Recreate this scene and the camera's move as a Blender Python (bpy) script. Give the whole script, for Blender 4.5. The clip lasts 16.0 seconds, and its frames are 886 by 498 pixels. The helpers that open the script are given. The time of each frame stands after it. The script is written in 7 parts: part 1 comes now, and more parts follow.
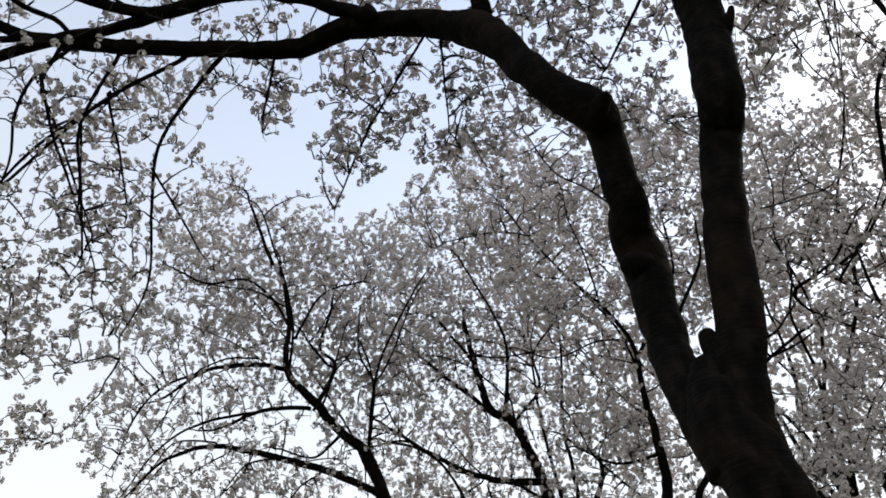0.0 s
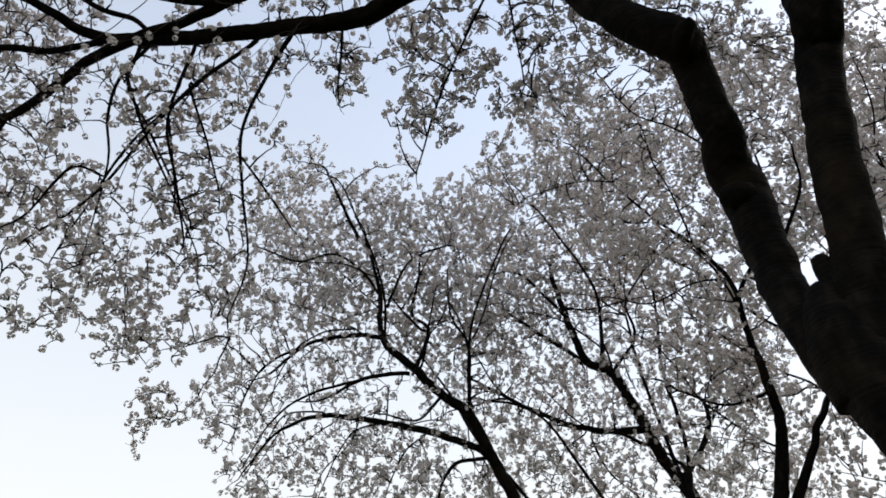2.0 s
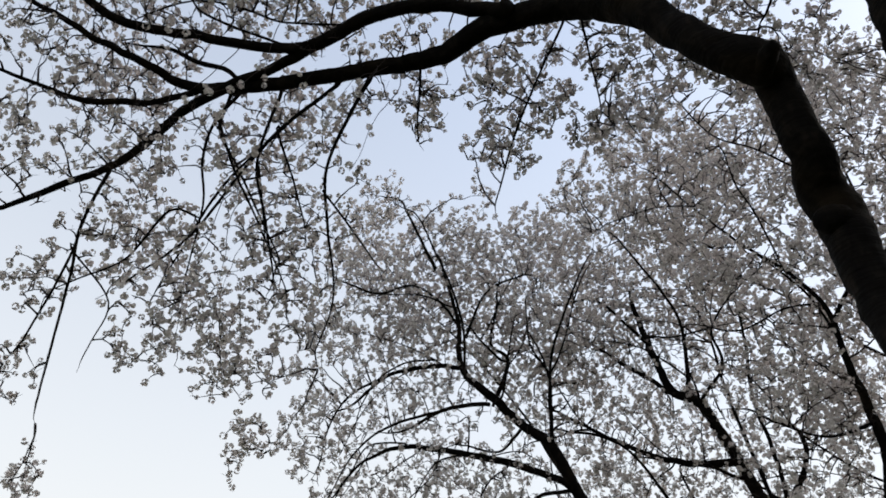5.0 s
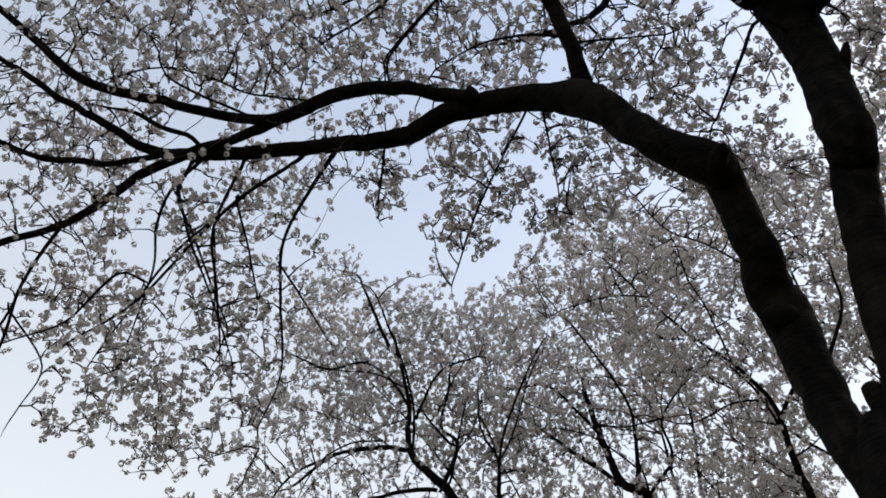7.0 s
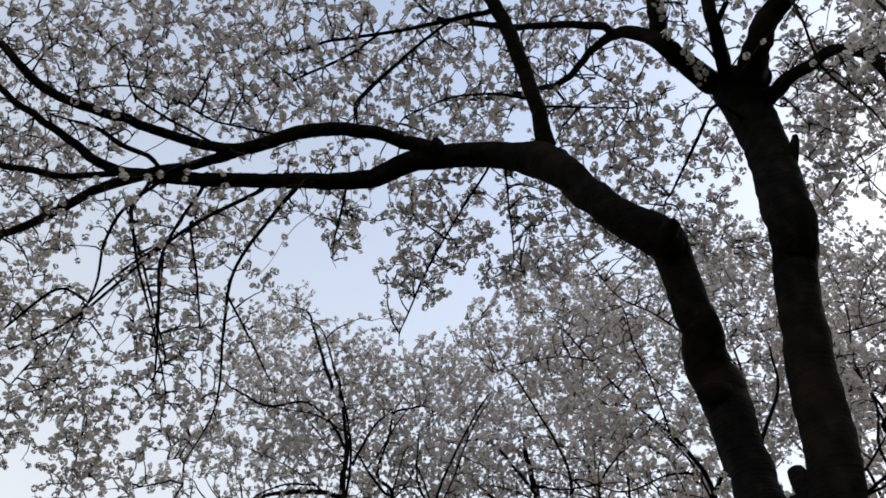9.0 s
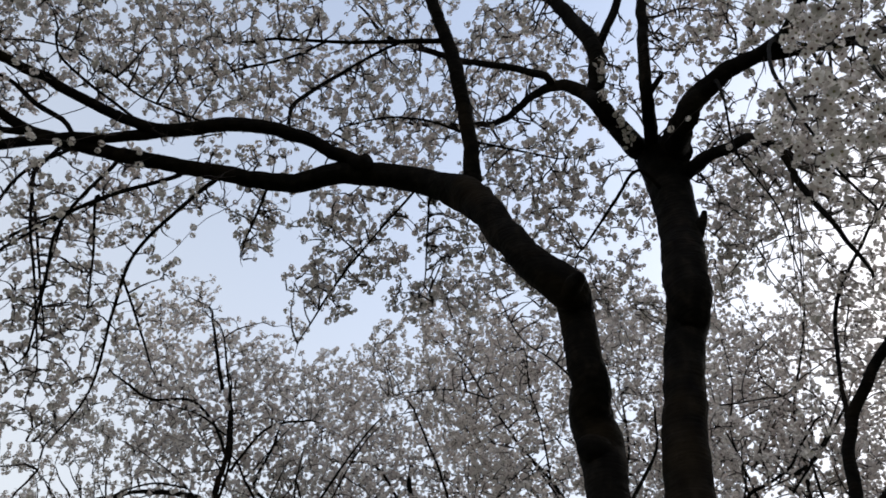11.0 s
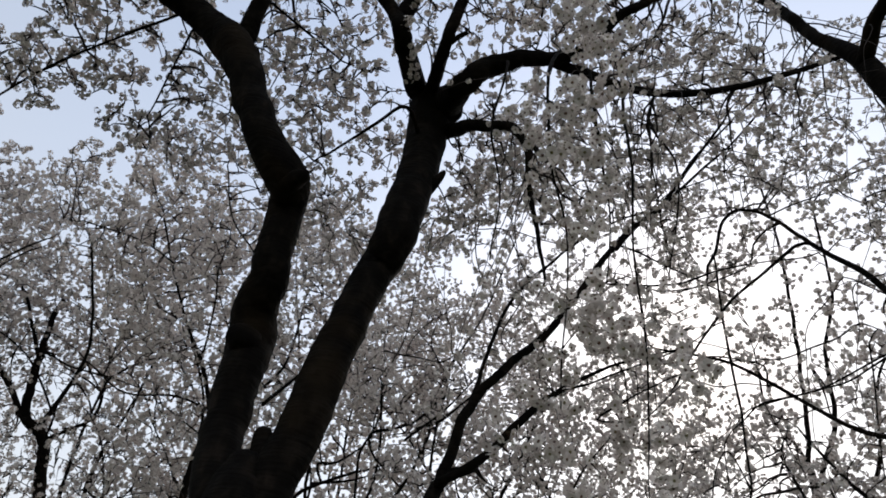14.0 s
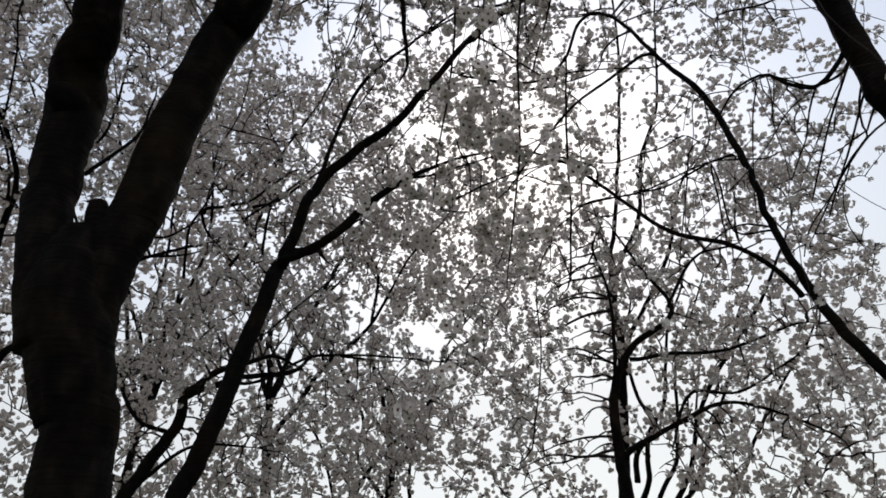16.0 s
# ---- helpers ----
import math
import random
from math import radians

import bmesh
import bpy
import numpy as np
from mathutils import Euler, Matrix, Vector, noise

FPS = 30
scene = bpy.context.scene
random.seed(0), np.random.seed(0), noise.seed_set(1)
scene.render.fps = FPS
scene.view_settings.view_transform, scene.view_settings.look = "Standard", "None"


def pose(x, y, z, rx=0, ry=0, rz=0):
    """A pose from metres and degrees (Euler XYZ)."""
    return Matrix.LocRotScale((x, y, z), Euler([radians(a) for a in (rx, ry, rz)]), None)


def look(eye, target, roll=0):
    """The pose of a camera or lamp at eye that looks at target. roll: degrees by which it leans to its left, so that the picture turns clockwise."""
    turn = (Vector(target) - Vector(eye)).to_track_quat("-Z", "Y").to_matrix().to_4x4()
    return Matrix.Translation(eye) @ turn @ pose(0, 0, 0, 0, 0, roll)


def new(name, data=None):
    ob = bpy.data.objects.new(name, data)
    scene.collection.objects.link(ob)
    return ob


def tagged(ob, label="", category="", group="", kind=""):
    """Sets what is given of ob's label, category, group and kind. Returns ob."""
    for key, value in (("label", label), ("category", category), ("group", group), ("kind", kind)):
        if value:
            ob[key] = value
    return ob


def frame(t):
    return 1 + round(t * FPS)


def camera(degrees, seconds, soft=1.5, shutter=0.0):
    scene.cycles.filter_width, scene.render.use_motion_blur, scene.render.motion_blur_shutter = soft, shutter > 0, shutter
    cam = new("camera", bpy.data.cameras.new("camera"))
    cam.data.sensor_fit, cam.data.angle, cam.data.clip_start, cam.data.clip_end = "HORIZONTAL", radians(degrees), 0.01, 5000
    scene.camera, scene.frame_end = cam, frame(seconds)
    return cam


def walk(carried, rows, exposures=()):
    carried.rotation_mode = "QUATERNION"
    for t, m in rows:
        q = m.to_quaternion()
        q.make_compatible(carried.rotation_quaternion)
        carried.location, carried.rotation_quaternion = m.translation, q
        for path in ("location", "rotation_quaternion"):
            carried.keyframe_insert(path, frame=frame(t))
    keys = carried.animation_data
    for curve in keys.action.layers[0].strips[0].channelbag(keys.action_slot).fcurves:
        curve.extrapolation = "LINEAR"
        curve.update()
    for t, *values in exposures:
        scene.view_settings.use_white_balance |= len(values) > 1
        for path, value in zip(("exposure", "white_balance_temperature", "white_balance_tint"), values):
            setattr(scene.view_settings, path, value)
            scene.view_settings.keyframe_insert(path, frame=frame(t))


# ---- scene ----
from mathutils import kdtree

# A stand of old cherry trees in full blossom, seen from below by someone
# who stands on the grass and slowly turns about.
SOFT = 1.75
EXPOSURES = [(0.0, 1.18), (4.2, 1.00), (8.2, 1.00), (12.0, 0.97), (14.0, 0.85), (15.0, 0.72), (16.0, 0.64)]
cam = camera(64.30, 16.0, soft=SOFT, shutter=0.08)
walk(cam, [
    (0, pose(0.043, -0.012, 1.598, 131.64, 2.03, -9.66)),
    (0.5, pose(0.019, -0.014, 1.600, 132.53, 2.61, -8.17)),
    (1, pose(-0.012, 0.003, 1.585, 131.13, 2.74, -5.82)),
    (1.5, pose(-0.030, 0.023, 1.580, 129.62, 2.63, -3.40)),
    (2, pose(-0.027, 0.032, 1.575, 128.93, 2.13, -1.23)),
    (2.5, pose(-0.055, 0.037, 1.571, 128.63, 1.40, 0.40)),
    (3, pose(-0.077, 0.033, 1.568, 129.23, 1.71, 2.60)),
    (3.5, pose(-0.098, 0.030, 1.554, 129.81, 1.20, 4.78)),
    (4, pose(-0.109, 0.012, 1.552, 130.41, 0.58, 5.13)),
    (4.2, pose(-0.103, -0.011, 1.543, 130.69, -0.16, 5.05)),
    (6.3, pose(-0.088, -0.031, 1.586, 134.97, -1.54, 2.31)),
    (6.5, pose(-0.087, -0.017, 1.579, 136.31, -1.31, 1.27)),
    (7, pose(-0.082, -0.016, 1.590, 137.67, -0.35, -0.38)),
    (7.5, pose(-0.074, -0.029, 1.598, 138.39, -0.13, -2.24)),
    (8, pose(-0.047, -0.024, 1.595, 139.62, -0.54, -4.45)),
    (8.2, pose(-0.054, -0.034, 1.586, 140.06, -0.85, -4.95)),
    (10.3, pose(0.013, -0.036, 1.631, 143.23, -2.11, -10.76)),
    (10.5, pose(0.017, -0.061, 1.626, 143.44, -2.14, -11.93)),
    (11, pose(0.027, -0.043, 1.618, 143.68, -1.89, -17.80)),
    (11.5, pose(0.062, -0.054, 1.638, 143.00, -1.63, -24.65)),
    (12, pose(0.084, -0.028, 1.620, 143.17, -1.48, -28.55)),
    (12.5, pose(0.106, -0.009, 1.626, 143.20, -2.75, -31.00)),
    (13, pose(0.165, -0.033, 1.643, 141.55, -3.01, -36.48)),
    (13.5, pose(0.200, -0.017, 1.652, 140.01, -2.33, -43.57)),
    (14, pose(0.226, -0.005, 1.644, 137.80, -1.55, -49.86)),
    (14.5, pose(0.226, 0.034, 1.661, 134.24, 0.34, -56.73)),
    (15, pose(0.214, 0.064, 1.667, 128.55, 1.95, -61.53)),
    (15.5, pose(0.200, 0.116, 1.697, 122.93, 2.90, -62.55)),
    (16, pose(0.196, 0.150, 1.705, 120.21, 3.69, -63.00)),
], EXPOSURES)

# ---- world and sun ----
SUN_AZ, SUN_EL = 72.0, 36.0          # degrees clockwise from +Y, above the horizon
world = bpy.data.worlds.new("hazy_spring_sky")
scene.world = world
world.use_nodes = True
wn, wl = world.node_tree.nodes, world.node_tree.links
sky = wn.new("ShaderNodeTexSky")
sky.sky_type = 'NISHITA'
sky.sun_disc = False
sky.sun_elevation, sky.sun_rotation = radians(SUN_EL), radians(SUN_AZ)
sky.air_density, sky.dust_density, sky.ozone_density = 1.0, 0.8, 1.0
background = wn["Background"]
background.inputs["Strength"].default_value = 0.15
haze = wn.new("ShaderNodeMixRGB")      # thin haze that veils the blue, most of all towards the horizon
where = wn.new("ShaderNodeTexCoord")
split = wn.new("ShaderNodeSeparateXYZ")
veil = wn.new("ShaderNodeMapRange")
veil.inputs["From Min"].default_value, veil.inputs["From Max"].default_value = 0.3, 0.95
veil.inputs["To Min"].default_value, veil.inputs["To Max"].default_value = 0.88, 0.33
wl.new(where.outputs["Generated"], split.inputs[0])
wl.new(split.outputs[2], veil.inputs["Value"])
wl.new(veil.outputs[0], haze.inputs[0])
haze.inputs[2].default_value = (3.17, 3.17, 3.06, 1)
wl.new(sky.outputs[0], haze.inputs[1])
wl.new(haze.outputs[0], background.inputs["Color"])

sun = new("sun", bpy.data.lights.new("sun", 'SUN'))
sun.data.energy, sun.data.angle, sun.data.color = 0.6, radians(10.0), (1.0, 0.94, 0.86)
a, e = radians(SUN_AZ), radians(SUN_EL)
sun_way = Vector((math.sin(a) * math.cos(e), math.cos(a) * math.cos(e), math.sin(e)))
sun.matrix_world = look(sun_way * 50, (0, 0, 0))


# ---- materials ----
def material(name):
    m = bpy.data.materials.new(name)
    m.use_nodes = True
    n, l = m.node_tree.nodes, m.node_tree.links
    return m, n, l, n["Principled BSDF"]


def ramp(n, stops):
    r = n.new("ShaderNodeValToRGB")
    r.color_ramp.elements[0].position, r.color_ramp.elements[0].color = stops[0][0], (*stops[0][1], 1)
    r.color_ramp.elements[1].position, r.color_ramp.elements[1].color = stops[-1][0], (*stops[-1][1], 1)
    for p, c in stops[1:-1]:
        r.color_ramp.elements.new(p).color = (*c, 1)
    return r


def noise_node(n, l, scale, detail, coord, stretch=(1, 1, 1)):
    mp = n.new("ShaderNodeMapping")
    mp.inputs["Scale"].default_value = stretch
    l.new(coord, mp.inputs["Vector"])
    t = n.new("ShaderNodeTexNoise")
    t.inputs["Scale"].default_value, t.inputs["Detail"].default_value = scale, detail
    l.new(mp.outputs[0], t.inputs["Vector"])
    return t


def bark_material():
    """Dark cherry bark: horizontal bands of lenticels, rough plates, green-brown algae in patches."""
    m, n, l, b = material("cherry_bark")
    tc = n.new("ShaderNodeTexCoord").outputs["Object"]
    bands = noise_node(n, l, 9, 6, tc, (0.6, 0.6, 5.0))
    plates = noise_node(n, l, 14, 8, tc, (1, 1, 0.5))
    patches = noise_node(n, l, 2.2, 3, tc)
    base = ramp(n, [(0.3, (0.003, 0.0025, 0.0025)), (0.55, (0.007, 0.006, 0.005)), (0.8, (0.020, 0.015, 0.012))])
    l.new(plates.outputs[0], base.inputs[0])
    mix = n.new("ShaderNodeMixRGB")
    algae = ramp(n, [(0.52, (0, 0, 0)), (0.68, (0.4, 0.4, 0.4))])
    l.new(patches.outputs[0], algae.inputs[0])
    l.new(algae.outputs[0], mix.inputs[0])
    l.new(base.outputs[0], mix.inputs[1])
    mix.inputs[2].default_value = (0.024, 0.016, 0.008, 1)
    l.new(mix.outputs[0], b.inputs["Base Color"])
    b.inputs["Roughness"].default_value = 0.9
    b.inputs["Specular IOR Level"].default_value = 0.05
    add = n.new("ShaderNodeMath")
    add.operation = 'ADD'
    l.new(bands.outputs[0], add.inputs[0])
    l.new(plates.outputs[0], add.inputs[1])
    bump = n.new("ShaderNodeBump")
    bump.inputs["Strength"].default_value, bump.inputs["Distance"].default_value = 0.8, 0.02
    l.new(add.outputs[0], bump.inputs["Height"])
    l.new(bump.outputs[0], b.inputs["Normal"])
    return m


def twig_material():
    m, n, l, b = material("cherry_twig")
    tc = n.new("ShaderNodeTexCoord").outputs["Object"]
    t = noise_node(n, l, 12, 4, tc)
    c = ramp(n, [(0.3, (0.014, 0.010, 0.010)), (0.7, (0.040, 0.030, 0.027))])
    l.new(t.outputs[0], c.inputs[0])
    l.new(c.outputs[0], b.inputs["Base Color"])
    b.inputs["Roughness"].default_value = 0.85
    b.inputs["Specular IOR Level"].default_value = 0.15
    return m


def petal_material(name, tint, glow=0.14):
    """Thin white petals: matt, let part of the light through, each a little different."""
    m, n, l, b = material(name)
    geo = n.new("ShaderNodeNewGeometry")
    c = ramp(n, [(0.0, tint[0]), (0.6, tint[1]), (1.0, tint[2])])
    l.new(geo.outputs["Random Per Island"], c.inputs[0])
    tc = n.new("ShaderNodeTexCoord").outputs["Object"]
    t = noise_node(n, l, 1.3, 2, tc)
    mul = n.new("ShaderNodeMixRGB")
    mul.blend_type = 'MULTIPLY'
    mul.inputs[0].default_value = 0.35
    soft = ramp(n, [(0.3, (0.86, 0.81, 0.79)), (0.7, (1, 1, 1))])
    l.new(t.outputs[0], soft.inputs[0])
    l.new(c.outputs[0], mul.inputs[1])
    l.new(soft.outputs[0], mul.inputs[2])
    dif = n.new("ShaderNodeBsdfDiffuse")
    tr = n.new("ShaderNodeBsdfTranslucent")
    mix = n.new("ShaderNodeMixShader")
    mix.inputs[0].default_value = glow
    l.new(mul.outputs[0], dif.inputs[0])
    l.new(mul.outputs[0], tr.inputs[0])
    l.new(dif.outputs[0], mix.inputs[1])
    l.new(tr.outputs[0], mix.inputs[2])
    n.remove(b)
    l.new(mix.outputs[0], n["Material Output"].inputs["Surface"])
    return m


def grass_material():
    m, n, l, b = material("spring_grass")
    tc = n.new("ShaderNodeTexCoord").outputs["Object"]
    big, fine = noise_node(n, l, 0.35, 4, tc), noise_node(n, l, 40, 6, tc)
    c = ramp(n, [(0.3, (0.030, 0.042, 0.014)), (0.55, (0.055, 0.062, 0.024)), (0.75, (0.10, 0.08, 0.05))])
    l.new(big.outputs[0], c.inputs[0])
    l.new(c.outputs[0], b.inputs["Base Color"])
    b.inputs["Roughness"].default_value = 0.95
    bump = n.new("ShaderNodeBump")
    bump.inputs["Distance"].default_value = 0.04
    l.new(fine.outputs[0], bump.inputs["Height"])
    l.new(bump.outputs[0], b.inputs["Normal"])
    return m


def bud_material():
    m, n, l, b = material("calyx_and_bud")
    geo = n.new("ShaderNodeNewGeometry")
    c = ramp(n, [(0.0, (0.09, 0.035, 0.03)), (0.5, (0.15, 0.08, 0.045)), (1.0, (0.17, 0.15, 0.06))])
    l.new(geo.outputs["Random Per Island"], c.inputs[0])
    l.new(c.outputs[0], b.inputs["Base Color"])
    b.inputs["Roughness"].default_value = 0.6
    return m


BUD = bud_material()
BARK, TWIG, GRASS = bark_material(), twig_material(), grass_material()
PETAL = petal_material("cherry_petal", [(0.70, 0.635, 0.605), (0.77, 0.715, 0.69), (0.84, 0.80, 0.77)], 0.16)


# ---- mesh helpers ----
def mesh_from(name, verts, faces_flat, sizes, mats, smooth=False, which=None):
    """A mesh from numpy arrays of corners and faces."""
    me = bpy.data.meshes.new(name)
    me.vertices.add(len(verts))
    me.vertices.foreach_set("co", np.asarray(verts, np.float32).ravel())
    me.loops.add(len(faces_flat))
    me.loops.foreach_set("vertex_index", np.asarray(faces_flat, np.int32))
    me.polygons.add(len(sizes))
    start = np.concatenate([[0], np.cumsum(sizes)[:-1]])
    me.polygons.foreach_set("loop_start", np.asarray(start, np.int32))
    me.polygons.foreach_set("loop_total", np.asarray(sizes, np.int32))
    me.polygons.foreach_set("use_smooth", np.full(len(sizes), smooth))
    for m in mats if isinstance(mats, (list, tuple)) else (mats,):
        me.materials.append(m)
    if which is not None:
        me.polygons.foreach_set("material_index", np.asarray(which, np.int32))
    me.update(calc_edges=True)
    return me


def part_of(name, me, parent, label="", kind=""):
    ob = new(name, me)
    ob.parent = parent
    ob.matrix_parent_inverse = parent.matrix_world.inverted()
    return tagged(ob, label, kind=kind)


def spline(points, step):
    """Catmull-Rom through (x, y, z, r) points, about one sample a step."""
    p = np.array(points, float)
    p = np.vstack([2 * p[0] - p[1], p, 2 * p[-1] - p[-2]])
    out = []
    for i in range(1, len(p) - 2):
        n = max(2, int(np.ceil(np.linalg.norm(p[i + 1, :3] - p[i, :3]) / step)))
        t = np.linspace(0, 1, n, endpoint=False)[:, None]
        a0, a1, a2, a3 = p[i - 1], p[i], p[i + 1], p[i + 2]
        out.append(0.5 * (2 * a1 + (a2 - a0) * t + (2 * a0 - 5 * a1 + 4 * a2 - a3) * t ** 2 + (3 * a1 - a0 - 3 * a2 + a3) * t ** 3))
    out.append(p[-2:-1])
    out = np.vstack(out)
    out[:, 3] = np.maximum(out[:, 3], 0.002)
    return out


def tube(path, sides, rough=0.0, seed=0):
    """Rings round a path of (x, y, z, r), closed at both ends: corners and quads."""
    c, r = path[:, :3], path[:, 3]
    d = np.gradient(c, axis=0)
    d /= np.linalg.norm(d, axis=1)[:, None] + 1e-9
    ref = np.array([0.37, 0.81, 0.45]) if abs(d[0] @ np.array([0.37, 0.81, 0.45])) < 0.9 else np.array([1.0, 0, 0])
    u = np.cross(d, ref)
    u /= np.linalg.norm(u, axis=1)[:, None] + 1e-9
    v = np.cross(d, u)
    ang = np.linspace(0, 2 * np.pi, sides, endpoint=False)
    rr = np.repeat(r[:, None], sides, 1)
    if rough:
        rng = np.random.default_rng(seed)
        s = np.arange(len(c))[:, None]
        wob = np.zeros_like(rr)
        for k in range(1, 5):
            wob += np.sin(k * ang[None, :] + rng.uniform(0, 6.3) + s * rng.uniform(-0.35, 0.35)) / k
        rr = rr * (1 + rough * wob + rough * 0.8 * rng.standard_normal(rr.shape))
    vert = c[:, None, :] + rr[..., None] * (np.cos(ang)[None, :, None] * u[:, None, :] + np.sin(ang)[None, :, None] * v[:, None, :])
    n = len(c)
    i, j = np.meshgrid(np.arange(n - 1), np.arange(sides), indexing="ij")
    k = (j + 1) % sides
    quads = np.stack([i * sides + j, i * sides + k, (i + 1) * sides + k, (i + 1) * sides + j], -1).reshape(-1, 4)
    return vert.reshape(-1, 3), quads


def tube_mesh(name, path, sides, mat, rough=0.0, seed=0):
    v, q = tube(path, sides, rough, seed)
    n = len(v)
    flat = np.concatenate([q.ravel(), np.arange(sides)[::-1], np.arange(n - sides, n)])
    sizes = np.concatenate([np.full(len(q), 4), [sides, sides]])
    return mesh_from(name, v, flat, sizes, mat, True)


def flower(detail, rng):
    """One open blossom that faces +z: five rounded petals, a shallow five-pointed cup, or one ragged patch."""
    v, f = [], []
    if detail == 2:
        v.append((0, 0, -0.002))
        for k in range(5):
            a0 = k * 2 * np.pi / 5 + rng.uniform(-0.12, 0.12)
            lift = rng.uniform(0.2, 0.9)
            for rad, side, up in ((0.0105, -0.55, 0.35), (0.0185, -0.26, 0.9), (0.0185, 0.26, 0.9)):
                v.append((rad * np.cos(a0 + side), rad * np.sin(a0 + side), 0.010 * up * lift))
        for k in range(5):
            f.append([0, 1 + 3 * k, 2 + 3 * k, 3 + 3 * k, 1 + 3 * ((k + 1) % 5)])
    elif detail == 1:
        v.append((0, 0, -0.002))
        for k in range(5):
            a0 = k * 2 * np.pi / 5 + rng.uniform(-0.2, 0.2)
            rad = rng.uniform(0.0145, 0.0205)
            v.append((rad * np.cos(a0), rad * np.sin(a0), rng.uniform(0.001, 0.012)))
        f = [[0, 1 + k, 1 + (k + 1) % 5] for k in range(5)]
    else:
        for k in range(4):
            a0 = k * np.pi / 2 + rng.uniform(-0.3, 0.3)
            rad = rng.uniform(0.018, 0.027)
            v.append((rad * np.cos(a0), rad * np.sin(a0), rng.uniform(-0.008, 0.008)))
        f = [[0, 1, 2, 3]]
    return np.array(v), f


def turned(n, rng):
    """n random rotations."""
    q = rng.standard_normal((n, 4))
    q /= np.linalg.norm(q, axis=1)[:, None]
    w, x, y, z = q.T
    return np.stack([1 - 2 * (y * y + z * z), 2 * (x * y - z * w), 2 * (x * z + y * w),
                     2 * (x * y + z * w), 1 - 2 * (x * x + z * z), 2 * (y * z - x * w),
                     2 * (x * z - y * w), 2 * (y * z + x * w), 1 - 2 * (x * x + y * y)], -1).reshape(n, 3, 3)


def cluster(detail, count, rng, spread=0.024):
    """A tuft of blossoms that face outwards."""
    vs, fs, n = [], [], 0
    for i in range(count):
        z = 1 - 2 * (i + 0.5) / count
        a0 = 2.4 * i + rng.uniform(-0.4, 0.4)
        s = math.sqrt(max(0, 1 - z * z))
        out = Vector((s * math.cos(a0), s * math.sin(a0), z)) + Vector(rng.uniform(-0.28, 0.28, 3))
        out.normalize()
        m = np.array(out.to_track_quat("Z", "Y").to_matrix())
        v, f = flower(detail, rng)
        v = v * 1.15
        vs.append(v @ m.T + np.array(out) * spread * rng.uniform(0.85, 1.12))
        fs += [[n + k for k in q] for q in f]
        n += len(v)
    petals = len(fs)
    extra = 2 if detail == 2 else 1
    for i in range(extra):          # calyx stalks and bronze leaf buds between the blossoms
        d = rng.standard_normal(3)
        d *= 0.045 / np.linalg.norm(d)
        w = np.cross(d, rng.standard_normal(3))
        w *= 0.006 / np.linalg.norm(w)
        vs.append(np.array([d * 0.1, d * 0.6 + w, d, d * 0.6 - w]))
        fs.append([n, n + 1, n + 2, n + 3])
        n += 4
    return np.vstack(vs), fs, [0] * petals + [1] * extra


def blossoms_mesh(name, places, detail, count, size, seed, mat=None):
    """All the tufts of one tree that are too many to tell apart."""
    rng = np.random.default_rng(seed)
    kinds = 10
    pick = rng.integers(0, kinds, len(places))
    V, F, S, W, base = [], [], [], [], 0
    for k in range(kinds):
        v, f, which = cluster(detail, count, rng)
        at = places[pick == k]
        if not len(at):
            continue
        m = turned(len(at), rng) * (size * rng.uniform(0.7, 1.3, len(at)))[:, None, None]
        pts = np.einsum('nij,vj->nvi', m, v) + at[:, None, :]
        flat = np.array([c for q in f for c in q])
        V.append(pts.reshape(-1, 3))
        F.append((flat[None, :] + (base + len(v) * np.arange(len(at)))[:, None]).ravel())
        S.append(np.tile([len(q) for q in f], len(at)))
        W.append(np.tile(which, len(at)))
        base += len(at) * len(v)
    return mesh_from(name, np.vstack(V), np.concatenate(F), np.concatenate(S), [mat or PETAL, BUD], which=np.concatenate(W))


